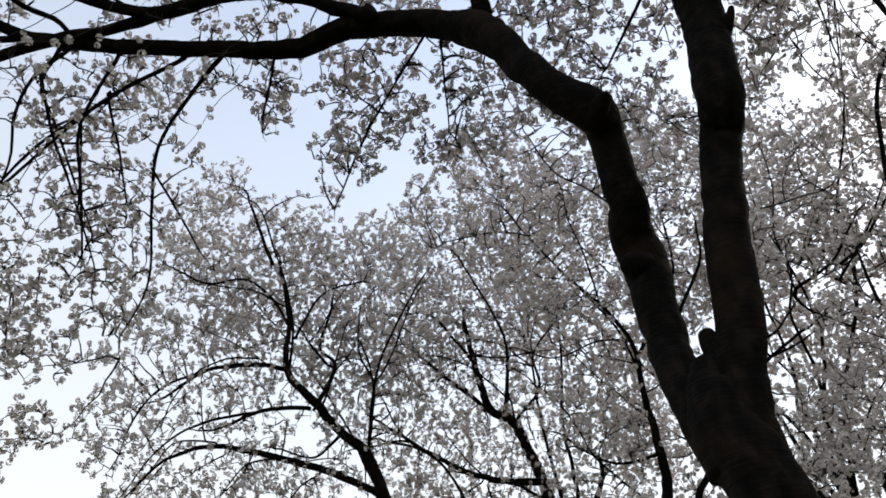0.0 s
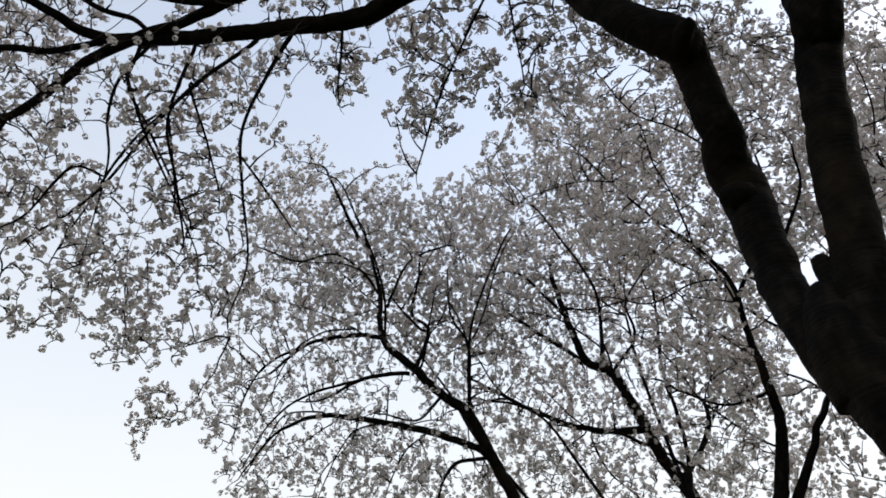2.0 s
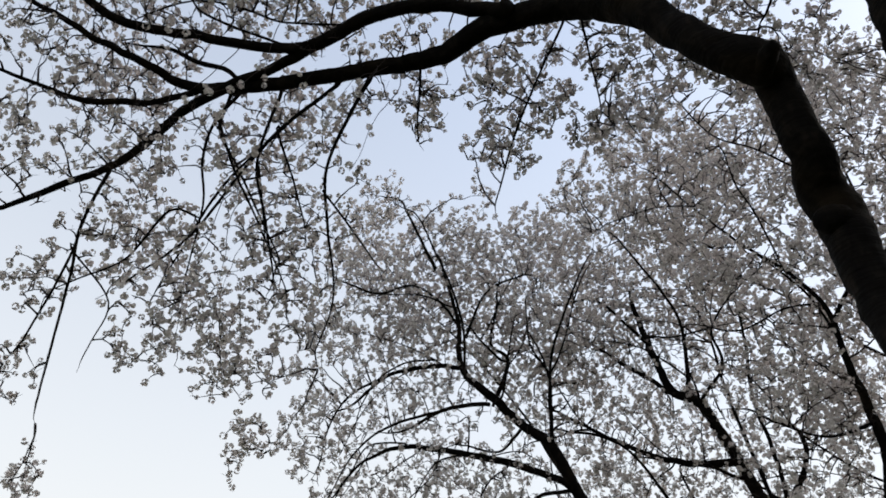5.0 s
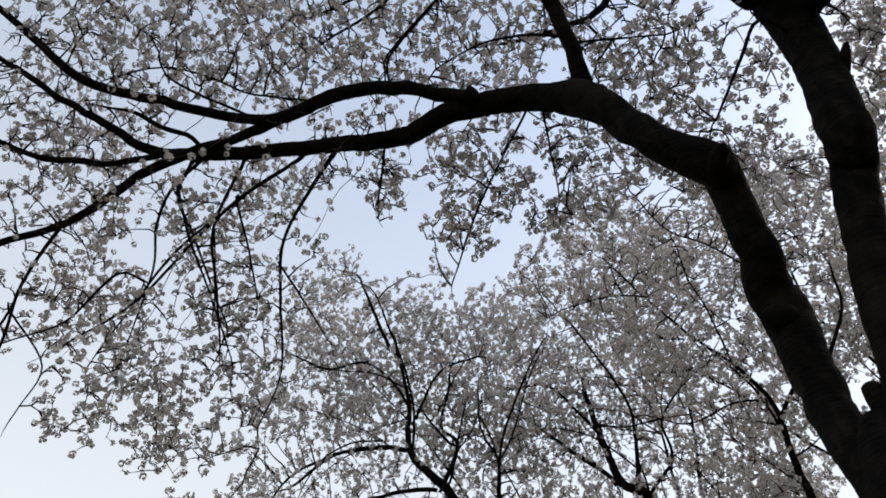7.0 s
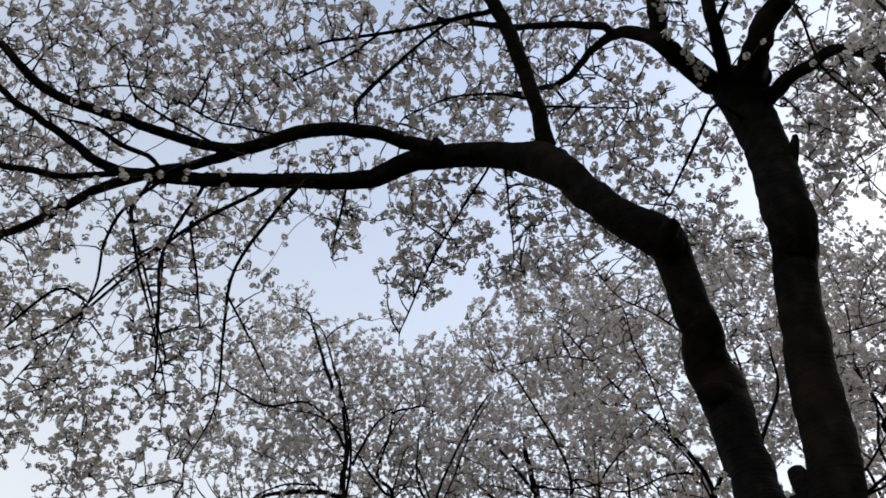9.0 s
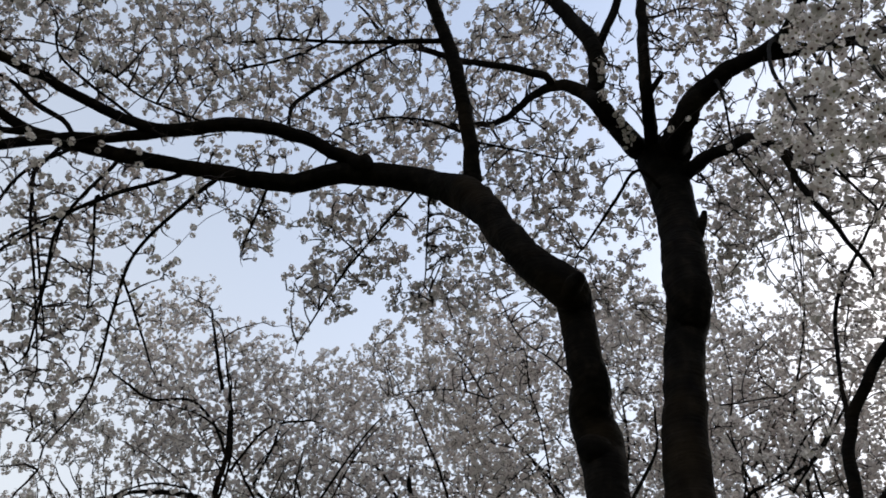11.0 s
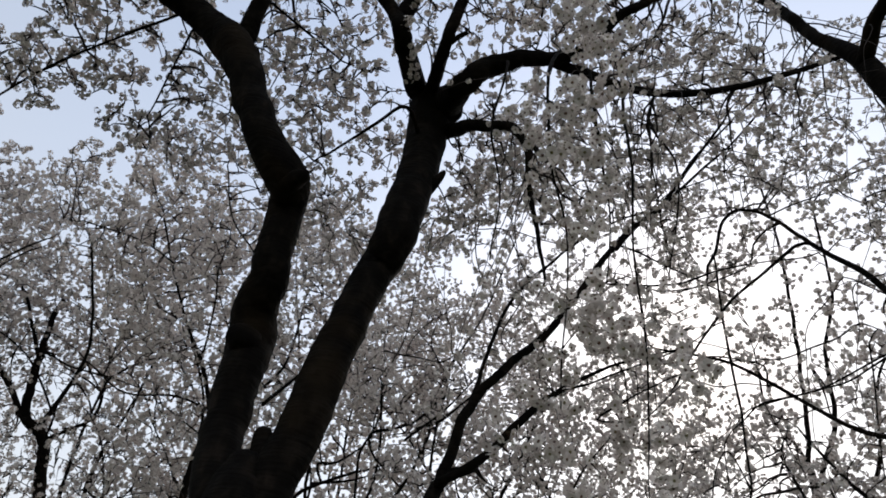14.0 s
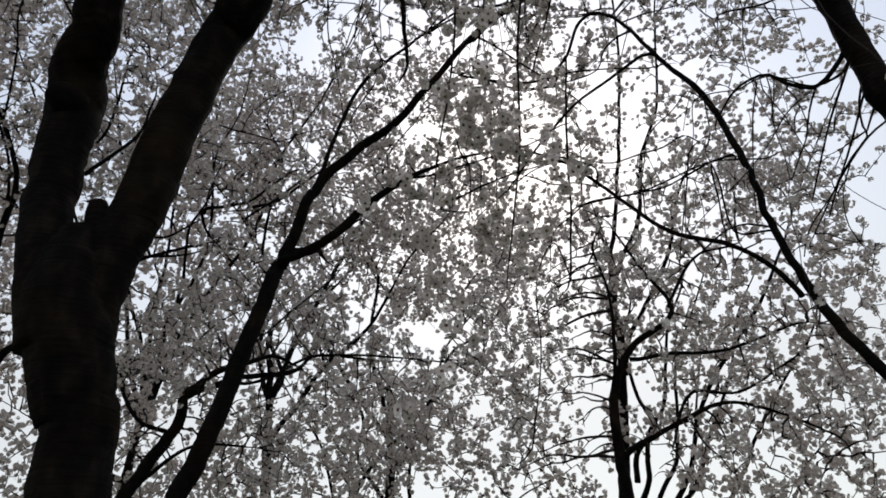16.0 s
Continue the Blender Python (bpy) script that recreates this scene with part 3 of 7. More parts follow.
# ---- the plan of the trees: (x, y, z, radius) along each limb, and the clouds of blossom (x, y, z, radius) ----
LIMBS_A = [
    ("trunk", [(2.07, 2.67, 2.41, 0.152), (2.02, 2.70, 2.73, 0.160), (1.95, 2.72, 2.97, 0.168), (1.91, 2.74, 3.12, 0.162), (1.91, 2.76, 3.30, 0.134), (1.93, 2.77, 3.47, 0.085)]),
    ("stem", [(1.91, 2.75, 2.91, 0.116), (1.86, 2.84, 3.23, 0.114), (1.86, 2.90, 3.49, 0.111), (1.87, 2.96, 3.75, 0.115), (1.87, 2.96, 4.07, 0.122), (1.87, 2.97, 4.44, 0.140), (1.71, 2.69, 4.67, 0.116), (1.64, 2.575, 5.03, 0.112), (1.50, 2.44, 5.07, 0.130), (1.28, 2.45, 5.27, 0.114), (1.08, 2.51, 5.69, 0.117), (0.91, 2.59, 6.09, 0.122), (0.82, 2.68, 6.30, 0.098), (0.74, 2.76, 6.43, 0.050)]),
    ("stem", [(2.04, 2.71, 2.88, 0.115), (2.03, 2.71, 3.22, 0.126), (2.08, 2.60, 3.61, 0.120), (2.15, 2.525, 4.16, 0.122), (2.26, 2.395, 4.83, 0.122), (2.235, 2.22, 5.03, 0.140), (2.325, 2.17, 5.63, 0.138), (2.41, 2.19, 6.28, 0.160), (2.45, 2.18, 6.87, 0.183)]),
    ("stub", [(2.04, 2.69, 3.26, 0.100), (2.00, 2.72, 3.48, 0.070), (1.985, 2.74, 3.60, 0.058), (1.98, 2.75, 3.67, 0.040)]),
    ("stub", [(2.39, 2.13, 5.61, 0.062), (2.42, 2.02, 5.69, 0.030), (2.43, 1.99, 5.74, 0.018)]),
    ("stub", [(1.50, 2.45, 4.99, 0.076), (1.52, 2.31, 4.99, 0.051), (1.54, 2.26, 4.99, 0.031)]),
    ("limb", [(1.03, 2.55, 5.84, 0.102), (0.89, 2.66, 6.14, 0.116), (0.70, 2.79, 6.42, 0.108), (0.46, 2.89, 6.56, 0.101), (-0.02, 3.02, 6.59, 0.092), (-0.30, 3.20, 6.59, 0.085), (-0.58, 3.30, 6.60, 0.076), (-0.98, 3.38, 6.64, 0.068), (-1.38, 3.46, 6.68, 0.064), (-1.83, 3.50, 6.67, 0.059), (-2.27, 3.51, 6.66, 0.052), (-2.60, 3.48, 6.65, 0.044), (-2.92, 3.30, 6.74, 0.036), (-3.25, 3.16, 6.83, 0.031), (-3.56, 2.96, 6.95, 0.026), (-3.83, 2.83, 7.04, 0.021), (-4.18, 2.61, 7.16, 0.017)]),
    ("limb", [(0.16, 2.89, 6.54, 0.068), (-0.11, 2.92, 6.69, 0.058), (-0.53, 2.92, 6.80, 0.056), (-0.92, 3.00, 6.83, 0.059), (-1.17, 3.10, 6.84, 0.060), (-1.47, 3.23, 6.81, 0.056), (-1.77, 3.26, 6.82, 0.046), (-2.21, 3.21, 6.88, 0.044), (-2.70, 3.13, 6.96, 0.041), (-3.08, 3.04, 7.00, 0.041), (-3.30, 2.94, 7.06, 0.039), (-3.54, 2.77, 7.19, 0.034), (-3.86, 2.53, 7.36, 0.029), (-4.28, 2.23, 7.51, 0.024)]),
    ("limb", [(-1.44, 3.24, 6.81, 0.034), (-1.62, 3.29, 6.79, 0.046), (-1.77, 3.35, 6.76, 0.044), (-2.11, 3.45, 6.67, 0.044), (-2.44, 3.52, 6.57, 0.044), (-2.67, 3.60, 6.47, 0.041), (-2.91, 3.72, 6.35, 0.039), (-3.18, 3.84, 6.18, 0.034), (-3.45, 3.91, 6.08, 0.031), (-3.81, 3.96, 5.98, 0.029), (-4.27, 4.03, 5.82, 0.021)]),
    ("limb", [(-2.46, 3.49, 6.65, 0.024), (-2.65, 3.52, 6.60, 0.029), (-2.99, 3.56, 6.59, 0.029), (-3.41, 3.52, 6.56, 0.029), (-3.64, 3.47, 6.58, 0.024), (-3.86, 3.37, 6.62, 0.019), (-4.23, 3.18, 6.67, 0.014)]),
    ("branch", [(-2.16, 3.46, 6.67, 0.017), (-2.32, 3.39, 6.78, 0.022), (-2.55, 3.35, 6.83, 0.022), (-2.77, 3.26, 6.91, 0.017), (-3.01, 3.22, 6.93, 0.010)]),
    ("branch", [(-1.77, 3.23, 6.84, 0.012), (-2.17, 3.14, 7.00, 0.012), (-2.49, 3.06, 7.15, 0.010), (-2.64, 2.97, 7.38, 0.008)]),
    ("branch", [(-1.17, 3.09, 6.84, 0.010), (-1.78, 3.12, 7.02, 0.010), (-2.11, 3.07, 7.18, 0.010), (-2.57, 3.01, 7.27, 0.008), (-2.99, 3.10, 7.27, 0.006)]),
    ("branch", [(-0.53, 2.91, 6.81, 0.012), (-0.55, 2.80, 7.09, 0.010), (-0.32, 2.68, 7.50, 0.010), (-0.07, 2.54, 7.89, 0.008)]),
    ("limb", [(1.00, 2.72, 6.38, 0.075), (0.86, 2.45, 6.76, 0.061), (0.64, 2.16, 7.31, 0.064), (0.33, 1.89, 7.90, 0.055), (0.06, 1.65, 8.45, 0.047), (-0.18, 1.36, 8.97, 0.032)]),
    ("limb", [(2.31, 2.22, 6.93, 0.097), (1.78, 1.87, 6.64, 0.070), (1.66, 1.85, 6.79, 0.058), (1.48, 1.92, 7.02, 0.046), (1.37, 2.14, 7.27, 0.034), (1.28, 2.54, 7.55, 0.031), (1.08, 2.87, 7.85, 0.027), (0.69, 3.16, 8.19, 0.023)]),
    ("limb", [(1.70, 1.87, 6.77, 0.067), (1.63, 1.59, 7.18, 0.069), (1.48, 1.57, 7.64, 0.063), (1.26, 1.53, 8.09, 0.056), (0.93, 1.44, 8.65, 0.042)]),
    ("limb", [(1.66, 1.57, 7.18, 0.037), (1.76, 1.32, 7.53, 0.033), (1.83, 1.02, 7.97, 0.027)]),
    ("limb", [(1.41, 1.91, 7.04, 0.032), (1.29, 1.93, 7.16, 0.032), (0.93, 2.14, 7.56, 0.029), (0.65, 2.32, 7.93, 0.031), (0.13, 2.49, 8.40, 0.027)]),
    ("limb", [(2.38, 2.15, 6.84, 0.062), (2.00, 1.62, 6.65, 0.048), (1.95, 1.34, 7.26, 0.044), (1.92, 1.10, 7.73, 0.041), (1.85, 0.83, 8.28, 0.033)]),
    ("stub", [(2.02, 1.64, 6.63, 0.026), (2.04, 1.53, 6.66, 0.022), (2.06, 1.47, 6.67, 0.017)]),
    ("limb", [(2.47, 2.07, 6.71, 0.122), (2.24, 1.64, 6.38, 0.089), (2.30, 1.46, 6.46, 0.080), (2.38, 1.27, 6.48, 0.067), (2.50, 1.10, 6.46, 0.053), (2.61, 0.86, 6.45, 0.044), (2.64, 0.47, 6.61, 0.036), (2.77, 0.22, 6.76, 0.030), (2.92, -0.07, 7.01, 0.024)]),
    ("limb", [(2.47, 1.15, 6.53, 0.051), (2.69, 0.94, 6.37, 0.037), (2.92, 0.71, 6.16, 0.032), (3.14, 0.43, 6.07, 0.027), (3.33, 0.12, 6.07, 0.023), (3.47, -0.21, 6.08, 0.019), (3.64, -0.55, 6.17, 0.013)]),
    ("limb", [(2.53, 2.08, 6.47, 0.068), (2.46, 1.73, 6.14, 0.046), (2.57, 1.47, 5.95, 0.036), (2.63, 1.41, 5.71, 0.025), (2.74, 1.49, 5.37, 0.020), (2.85, 1.52, 5.03, 0.014), (2.95, 1.57, 4.79, 0.009)]),
    ("branch", [(-1.02, 3.48, 6.67, 0.022), (-1.25, 3.72, 6.40, 0.017), (-1.45, 4.01, 6.10, 0.014), (-1.45, 4.31, 5.68, 0.012), (-1.41, 4.66, 5.22, 0.009), (-1.55, 4.86, 4.79, 0.006)]),
    ("branch", [(-1.31, 3.52, 6.64, 0.019), (-1.81, 3.73, 6.34, 0.016), (-2.19, 3.97, 6.03, 0.012), (-2.64, 4.26, 5.58, 0.011), (-3.10, 4.38, 5.25, 0.007)]),
    ("branch", [(-1.81, 3.54, 6.60, 0.017), (-1.92, 3.69, 6.38, 0.014), (-2.04, 3.94, 6.07, 0.012), (-1.98, 4.27, 5.71, 0.011), (-1.93, 4.54, 5.37, 0.008)]),
    ("branch", [(-2.18, 3.53, 6.58, 0.017), (-2.39, 3.66, 6.39, 0.014), (-2.50, 3.85, 6.12, 0.012), (-2.51, 4.10, 5.82, 0.009), (-2.67, 4.47, 5.32, 0.006)]),
    ("branch", [(-2.36, 3.67, 6.40, 0.014), (-2.24, 3.97, 6.07, 0.012), (-2.05, 4.29, 5.73, 0.009), (-1.84, 4.62, 5.31, 0.006)]),
    ("branch", [(-3.30, 3.86, 6.07, 0.017), (-3.52, 4.09, 5.69, 0.014), (-3.58, 4.30, 5.25, 0.012), (-3.70, 4.71, 4.34, 0.008)]),
    ("branch", [(-3.53, 4.10, 5.67, 0.012), (-3.63, 4.27, 5.40, 0.011), (-3.86, 4.47, 4.72, 0.008)]),
    ("branch", [(-0.58, 3.34, 6.56, 0.012), (-0.60, 3.51, 6.39, 0.011), (-0.63, 3.67, 6.20, 0.008)]),
    ("branch", [(0.87, 2.45, 6.76, 0.014), (0.57, 2.53, 6.96, 0.012), (0.21, 2.73, 7.19, 0.009), (-0.16, 3.04, 7.33, 0.008)]),
    ("branch", [(2.52, 0.92, 6.36, 0.019), (2.10, 0.80, 5.57, 0.012), (1.78, 0.73, 4.83, 0.009), (1.63, 0.70, 4.23, 0.006), (1.62, 0.72, 3.81, 0.005), (1.70, 0.74, 3.55, 0.004), (1.79, 0.82, 3.33, 0.003), (1.86, 0.91, 3.15, 0.003), (1.92, 0.97, 3.00, 0.002)]),
    ("branch", [(2.92, 0.73, 6.17, 0.016), (2.48, 0.61, 5.40, 0.011), (2.12, 0.55, 4.68, 0.008), (1.98, 0.54, 4.04, 0.006), (1.97, 0.62, 3.57, 0.004), (2.06, 0.69, 3.23, 0.004), (2.15, 0.78, 2.99, 0.003), (2.19, 0.85, 2.76, 0.002)]),
    ("branch", [(2.28, 1.28, 6.27, 0.013), (2.10, 1.21, 5.69, 0.008), (2.09, 1.32, 5.20, 0.007), (2.25, 1.39, 4.83, 0.005), (2.39, 1.58, 4.51, 0.004)]),
    ("branch", [(2.70, 0.87, 6.27, 0.013), (2.54, 0.84, 5.56, 0.009), (2.57, 0.89, 5.04, 0.007), (2.68, 0.96, 4.68, 0.005), (2.81, 1.11, 4.38, 0.004)]),
    ("branch", [(3.06, 0.58, 6.11, 0.013), (2.90, 0.64, 5.60, 0.009), (2.98, 0.59, 5.17, 0.007), (3.07, 0.73, 4.81, 0.005), (3.15, 0.89, 4.55, 0.004)]),
    ("branch", [(0.15, 2.14, 7.44, 0.019), (-0.43, 2.41, 7.64, 0.015), (-0.90, 2.61, 7.83, 0.013), (-1.19, 2.78, 7.92, 0.011)]),
    ("branch", [(0.14, 2.14, 7.44, 0.014), (-0.20, 2.52, 7.50, 0.012), (-0.60, 2.98, 7.47, 0.010), (-0.63, 3.17, 7.48, 0.008)]),
    ("branch", [(-0.48, 2.43, 7.63, 0.012), (-0.76, 2.70, 7.70, 0.013), (-1.22, 2.99, 7.71, 0.011), (-1.46, 3.19, 7.66, 0.008)]),
    ("branch", [(0.98, 2.49, 6.76, 0.011), (1.31, 2.48, 6.81, 0.009), (1.67, 2.50, 6.93, 0.007)]),
    ("branch", [(2.05, 2.04, 6.18, 0.014), (2.01, 2.31, 6.19, 0.013), (1.97, 2.78, 6.18, 0.009)]),
    ("branch", [(0.55, 2.89, 6.37, 0.011), (0.37, 3.35, 6.33, 0.009), (0.17, 3.85, 6.20, 0.010), (0.02, 4.36, 6.00, 0.007)]),
    ("branch", [(0.69, 2.90, 6.35, 0.009), (0.77, 3.19, 6.15, 0.007), (0.86, 3.49, 6.03, 0.006)]),
    ("branch", [(-2.32, 3.64, 6.72, 0.017), (-2.44, 3.85, 6.51, 0.014), (-2.29, 4.06, 6.26, 0.012), (-2.12, 4.33, 5.95, 0.009), (-1.93, 4.60, 5.60, 0.007)]),
    ("branch", [(-1.84, 3.80, 6.41, 0.012), (-2.37, 4.09, 6.05, 0.012), (-2.70, 4.38, 5.72, 0.009), (-2.97, 4.63, 5.40, 0.007)]),
    ("branch", [(-2.06, 3.88, 6.25, 0.012), (-2.05, 4.20, 5.97, 0.009), (-2.01, 4.36, 5.67, 0.007)]),
    ("branch", [(-1.85, 3.72, 6.33, 0.012), (-1.77, 4.03, 6.10, 0.010), (-1.68, 4.37, 5.80, 0.007)]),
    ("branch", [(-1.47, 4.16, 5.94, 0.010), (-1.24, 4.44, 5.73, 0.010), (-1.09, 4.62, 5.56, 0.007)]),
    ("branch", [(-2.76, 4.06, 5.72, 0.012), (-3.12, 4.27, 5.40, 0.009), (-3.53, 4.30, 5.19, 0.007)]),
    ("branch", [(-3.58, 4.18, 5.45, 0.009), (-3.35, 4.59, 5.18, 0.007), (-3.48, 4.75, 4.83, 0.005)]),
    ("stub", [(1.85, 2.92, 4.24, 0.095), (1.78, 2.90, 4.23, 0.085), (1.735, 2.89, 4.22, 0.070), (1.71, 2.885, 4.21, 0.042)]),
]
LIMBS_B = [
    ("trunk", [(1.59, 10.44, 4.53, 0.099), (1.41, 10.38, 5.13, 0.089), (1.12, 10.31, 5.73, 0.089), (0.77, 10.14, 6.43, 0.081), (0.37, 10.11, 6.76, 0.071), (-0.05, 10.02, 7.17, 0.069), (-0.57, 9.83, 7.66, 0.054), (-0.61, 9.61, 8.35, 0.036), (-0.79, 9.30, 9.08, 0.025)]),
    ("limb", [(-0.57, 9.83, 7.66, 0.043), (-1.12, 9.86, 7.74, 0.036), (-1.79, 9.95, 7.64, 0.028), (-2.36, 10.18, 7.27, 0.020)]),
    ("limb", [(1.02, 10.25, 5.88, 0.057), (0.24, 10.19, 6.16, 0.054), (-0.44, 10.12, 6.30, 0.048), (-1.38, 10.00, 6.40, 0.037), (-2.05, 9.90, 6.15, 0.022), (-2.44, 9.92, 5.65, 0.014)]),
    ("limb", [(-0.05, 10.02, 7.17, 0.038), (0.18, 9.87, 7.81, 0.031), (-0.09, 9.80, 8.10, 0.024), (0.05, 9.58, 8.75, 0.020)]),
    ("limb", [(-0.14, 9.95, 7.09, 0.034), (-0.85, 9.88, 6.95, 0.030), (-1.46, 9.88, 6.62, 0.019)]),
    ("limb", [(0.78, 10.12, 6.46, 0.030), (0.80, 9.44, 7.30, 0.022), (0.96, 8.97, 7.80, 0.019), (1.36, 8.37, 8.52, 0.014)]),
    ("limb", [(-0.97, 9.16, 9.23, 0.032), (-1.28, 8.79, 9.76, 0.025), (-1.51, 8.50, 10.17, 0.020)]),
    ("limb", [(-0.59, 9.64, 8.31, 0.024), (-0.90, 9.37, 8.66, 0.024), (-1.35, 9.15, 8.87, 0.020), (-1.92, 9.16, 8.74, 0.020), (-2.37, 9.00, 8.82, 0.016)]),
    ("limb", [(-0.50, 9.65, 8.14, 0.024), (-0.13, 9.30, 8.79, 0.020), (0.45, 9.21, 9.04, 0.016)]),
    ("limb", [(-1.77, 9.87, 7.59, 0.024), (-2.30, 9.83, 7.28, 0.020), (-2.63, 9.89, 6.82, 0.015), (-2.78, 10.06, 6.16, 0.011)]),
    ("limb", [(-0.85, 9.88, 6.95, 0.023), (-1.72, 9.82, 6.65, 0.019), (-2.22, 9.83, 6.21, 0.014), (-2.52, 9.91, 5.64, 0.010)]),
    ("limb", [(0.80, 9.44, 7.30, 0.019), (0.52, 9.22, 7.68, 0.015), (0.48, 8.94, 8.25, 0.011)]),
    ("limb", [(0.37, 10.11, 6.76, 0.030), (-0.01, 10.11, 6.35, 0.019), (-0.51, 9.97, 6.39, 0.014)]),
    ("branch", [(-0.51, 9.44, 7.45, 0.022), (-0.51, 9.13, 7.92, 0.020), (-0.64, 8.77, 8.39, 0.017), (-0.89, 8.37, 8.85, 0.014), (-1.15, 7.93, 9.29, 0.012), (-1.37, 7.82, 9.37, 0.009)]),
    ("branch", [(0.04, 9.70, 7.03, 0.019), (0.14, 9.48, 7.39, 0.016), (0.21, 9.27, 7.72, 0.013), (0.29, 9.04, 8.05, 0.010)]),
    ("branch", [(0.05, 9.40, 7.53, 0.022), (-0.25, 9.22, 7.80, 0.017), (-0.42, 9.09, 7.98, 0.012)]),
    ("branch", [(-0.25, 9.22, 7.80, 0.014), (-0.11, 9.11, 7.96, 0.012), (0.07, 8.88, 8.28, 0.010), (0.30, 8.64, 8.57, 0.007)]),
    ("branch", [(0.78, 9.97, 6.44, 0.024), (0.80, 9.72, 6.93, 0.021), (0.78, 9.53, 7.27, 0.018), (0.69, 9.35, 7.56, 0.015), (0.52, 9.17, 7.85, 0.012)]),
    ("branch", [(0.78, 9.53, 7.27, 0.017), (1.03, 9.24, 7.68, 0.014), (1.21, 8.87, 8.18, 0.012), (1.41, 8.53, 8.57, 0.010)]),
    ("branch", [(-1.02, 9.35, 7.53, 0.017), (-1.46, 9.33, 7.47, 0.014), (-1.84, 9.40, 7.25, 0.012), (-2.10, 9.55, 6.90, 0.009), (-2.22, 9.72, 6.52, 0.007)]),
    ("branch", [(-0.96, 9.35, 7.53, 0.012), (-1.35, 9.21, 7.68, 0.009), (-1.68, 9.10, 7.76, 0.007)]),
    ("branch", [(-1.45, 9.92, 6.42, 0.016), (-1.98, 9.85, 6.37, 0.013), (-2.23, 9.95, 6.05, 0.010), (-2.51, 10.08, 5.59, 0.007)]),
    ("branch", [(-0.58, 10.07, 6.28, 0.014), (-0.96, 10.08, 6.19, 0.013), (-1.22, 10.19, 5.89, 0.010), (-1.38, 10.30, 5.56, 0.009), (-1.53, 10.41, 5.22, 0.007)]),
    ("branch", [(-0.50, 10.05, 6.34, 0.014), (-0.48, 9.83, 6.77, 0.011), (-0.63, 9.85, 6.71, 0.007)]),
    ("branch", [(-1.61, 9.87, 6.46, 0.012), (-1.70, 9.69, 6.79, 0.009), (-1.73, 9.58, 6.98, 0.007)]),
    ("branch", [(-0.70, 8.90, 8.22, 0.014), (-1.06, 8.77, 8.34, 0.013), (-1.29, 8.73, 8.35, 0.011), (-1.67, 8.68, 8.34, 0.009), (-1.97, 8.62, 8.34, 0.007)]),
    ("branch", [(0.08, 10.16, 6.11, 0.014), (-0.19, 10.24, 5.94, 0.013), (-0.42, 10.38, 5.56, 0.011), (-0.55, 10.50, 5.22, 0.009)]),
    ("branch", [(0.95, 10.26, 5.77, 0.032), (0.57, 10.31, 5.73, 0.028), (0.34, 10.41, 5.49, 0.023), (0.25, 10.53, 5.16, 0.018)]),
    ("branch", [(-1.23, 9.99, 6.33, 0.012), (-1.60, 10.04, 6.10, 0.009), (-1.81, 10.09, 5.92, 0.007)]),
    ("branch", [(-0.85, 9.42, 7.44, 0.012), (-1.35, 9.40, 7.38, 0.011), (-1.78, 9.49, 7.12, 0.009), (-2.15, 9.64, 6.72, 0.008), (-2.39, 9.81, 6.27, 0.007)]),
    ("branch", [(-0.25, 10.10, 6.24, 0.012), (0.25, 10.06, 6.32, 0.009), (0.58, 10.12, 6.17, 0.007)]),
    ("branch", [(-0.91, 10.02, 6.33, 0.012), (-1.07, 10.16, 5.99, 0.010), (-1.43, 10.26, 5.65, 0.009), (-1.58, 10.37, 5.32, 0.007)]),
    ("branch", [(-1.93, 9.87, 6.35, 0.009), (-2.13, 9.97, 6.05, 0.008), (-2.32, 10.06, 5.76, 0.007)]),
    ("branch", [(-1.07, 9.79, 6.77, 0.009), (-1.18, 9.62, 7.05, 0.009), (-1.35, 9.54, 7.14, 0.007)]),
    ("branch", [(0.16, 9.45, 7.44, 0.012), (0.40, 9.27, 7.72, 0.010), (0.52, 9.04, 8.04, 0.007)]),
]
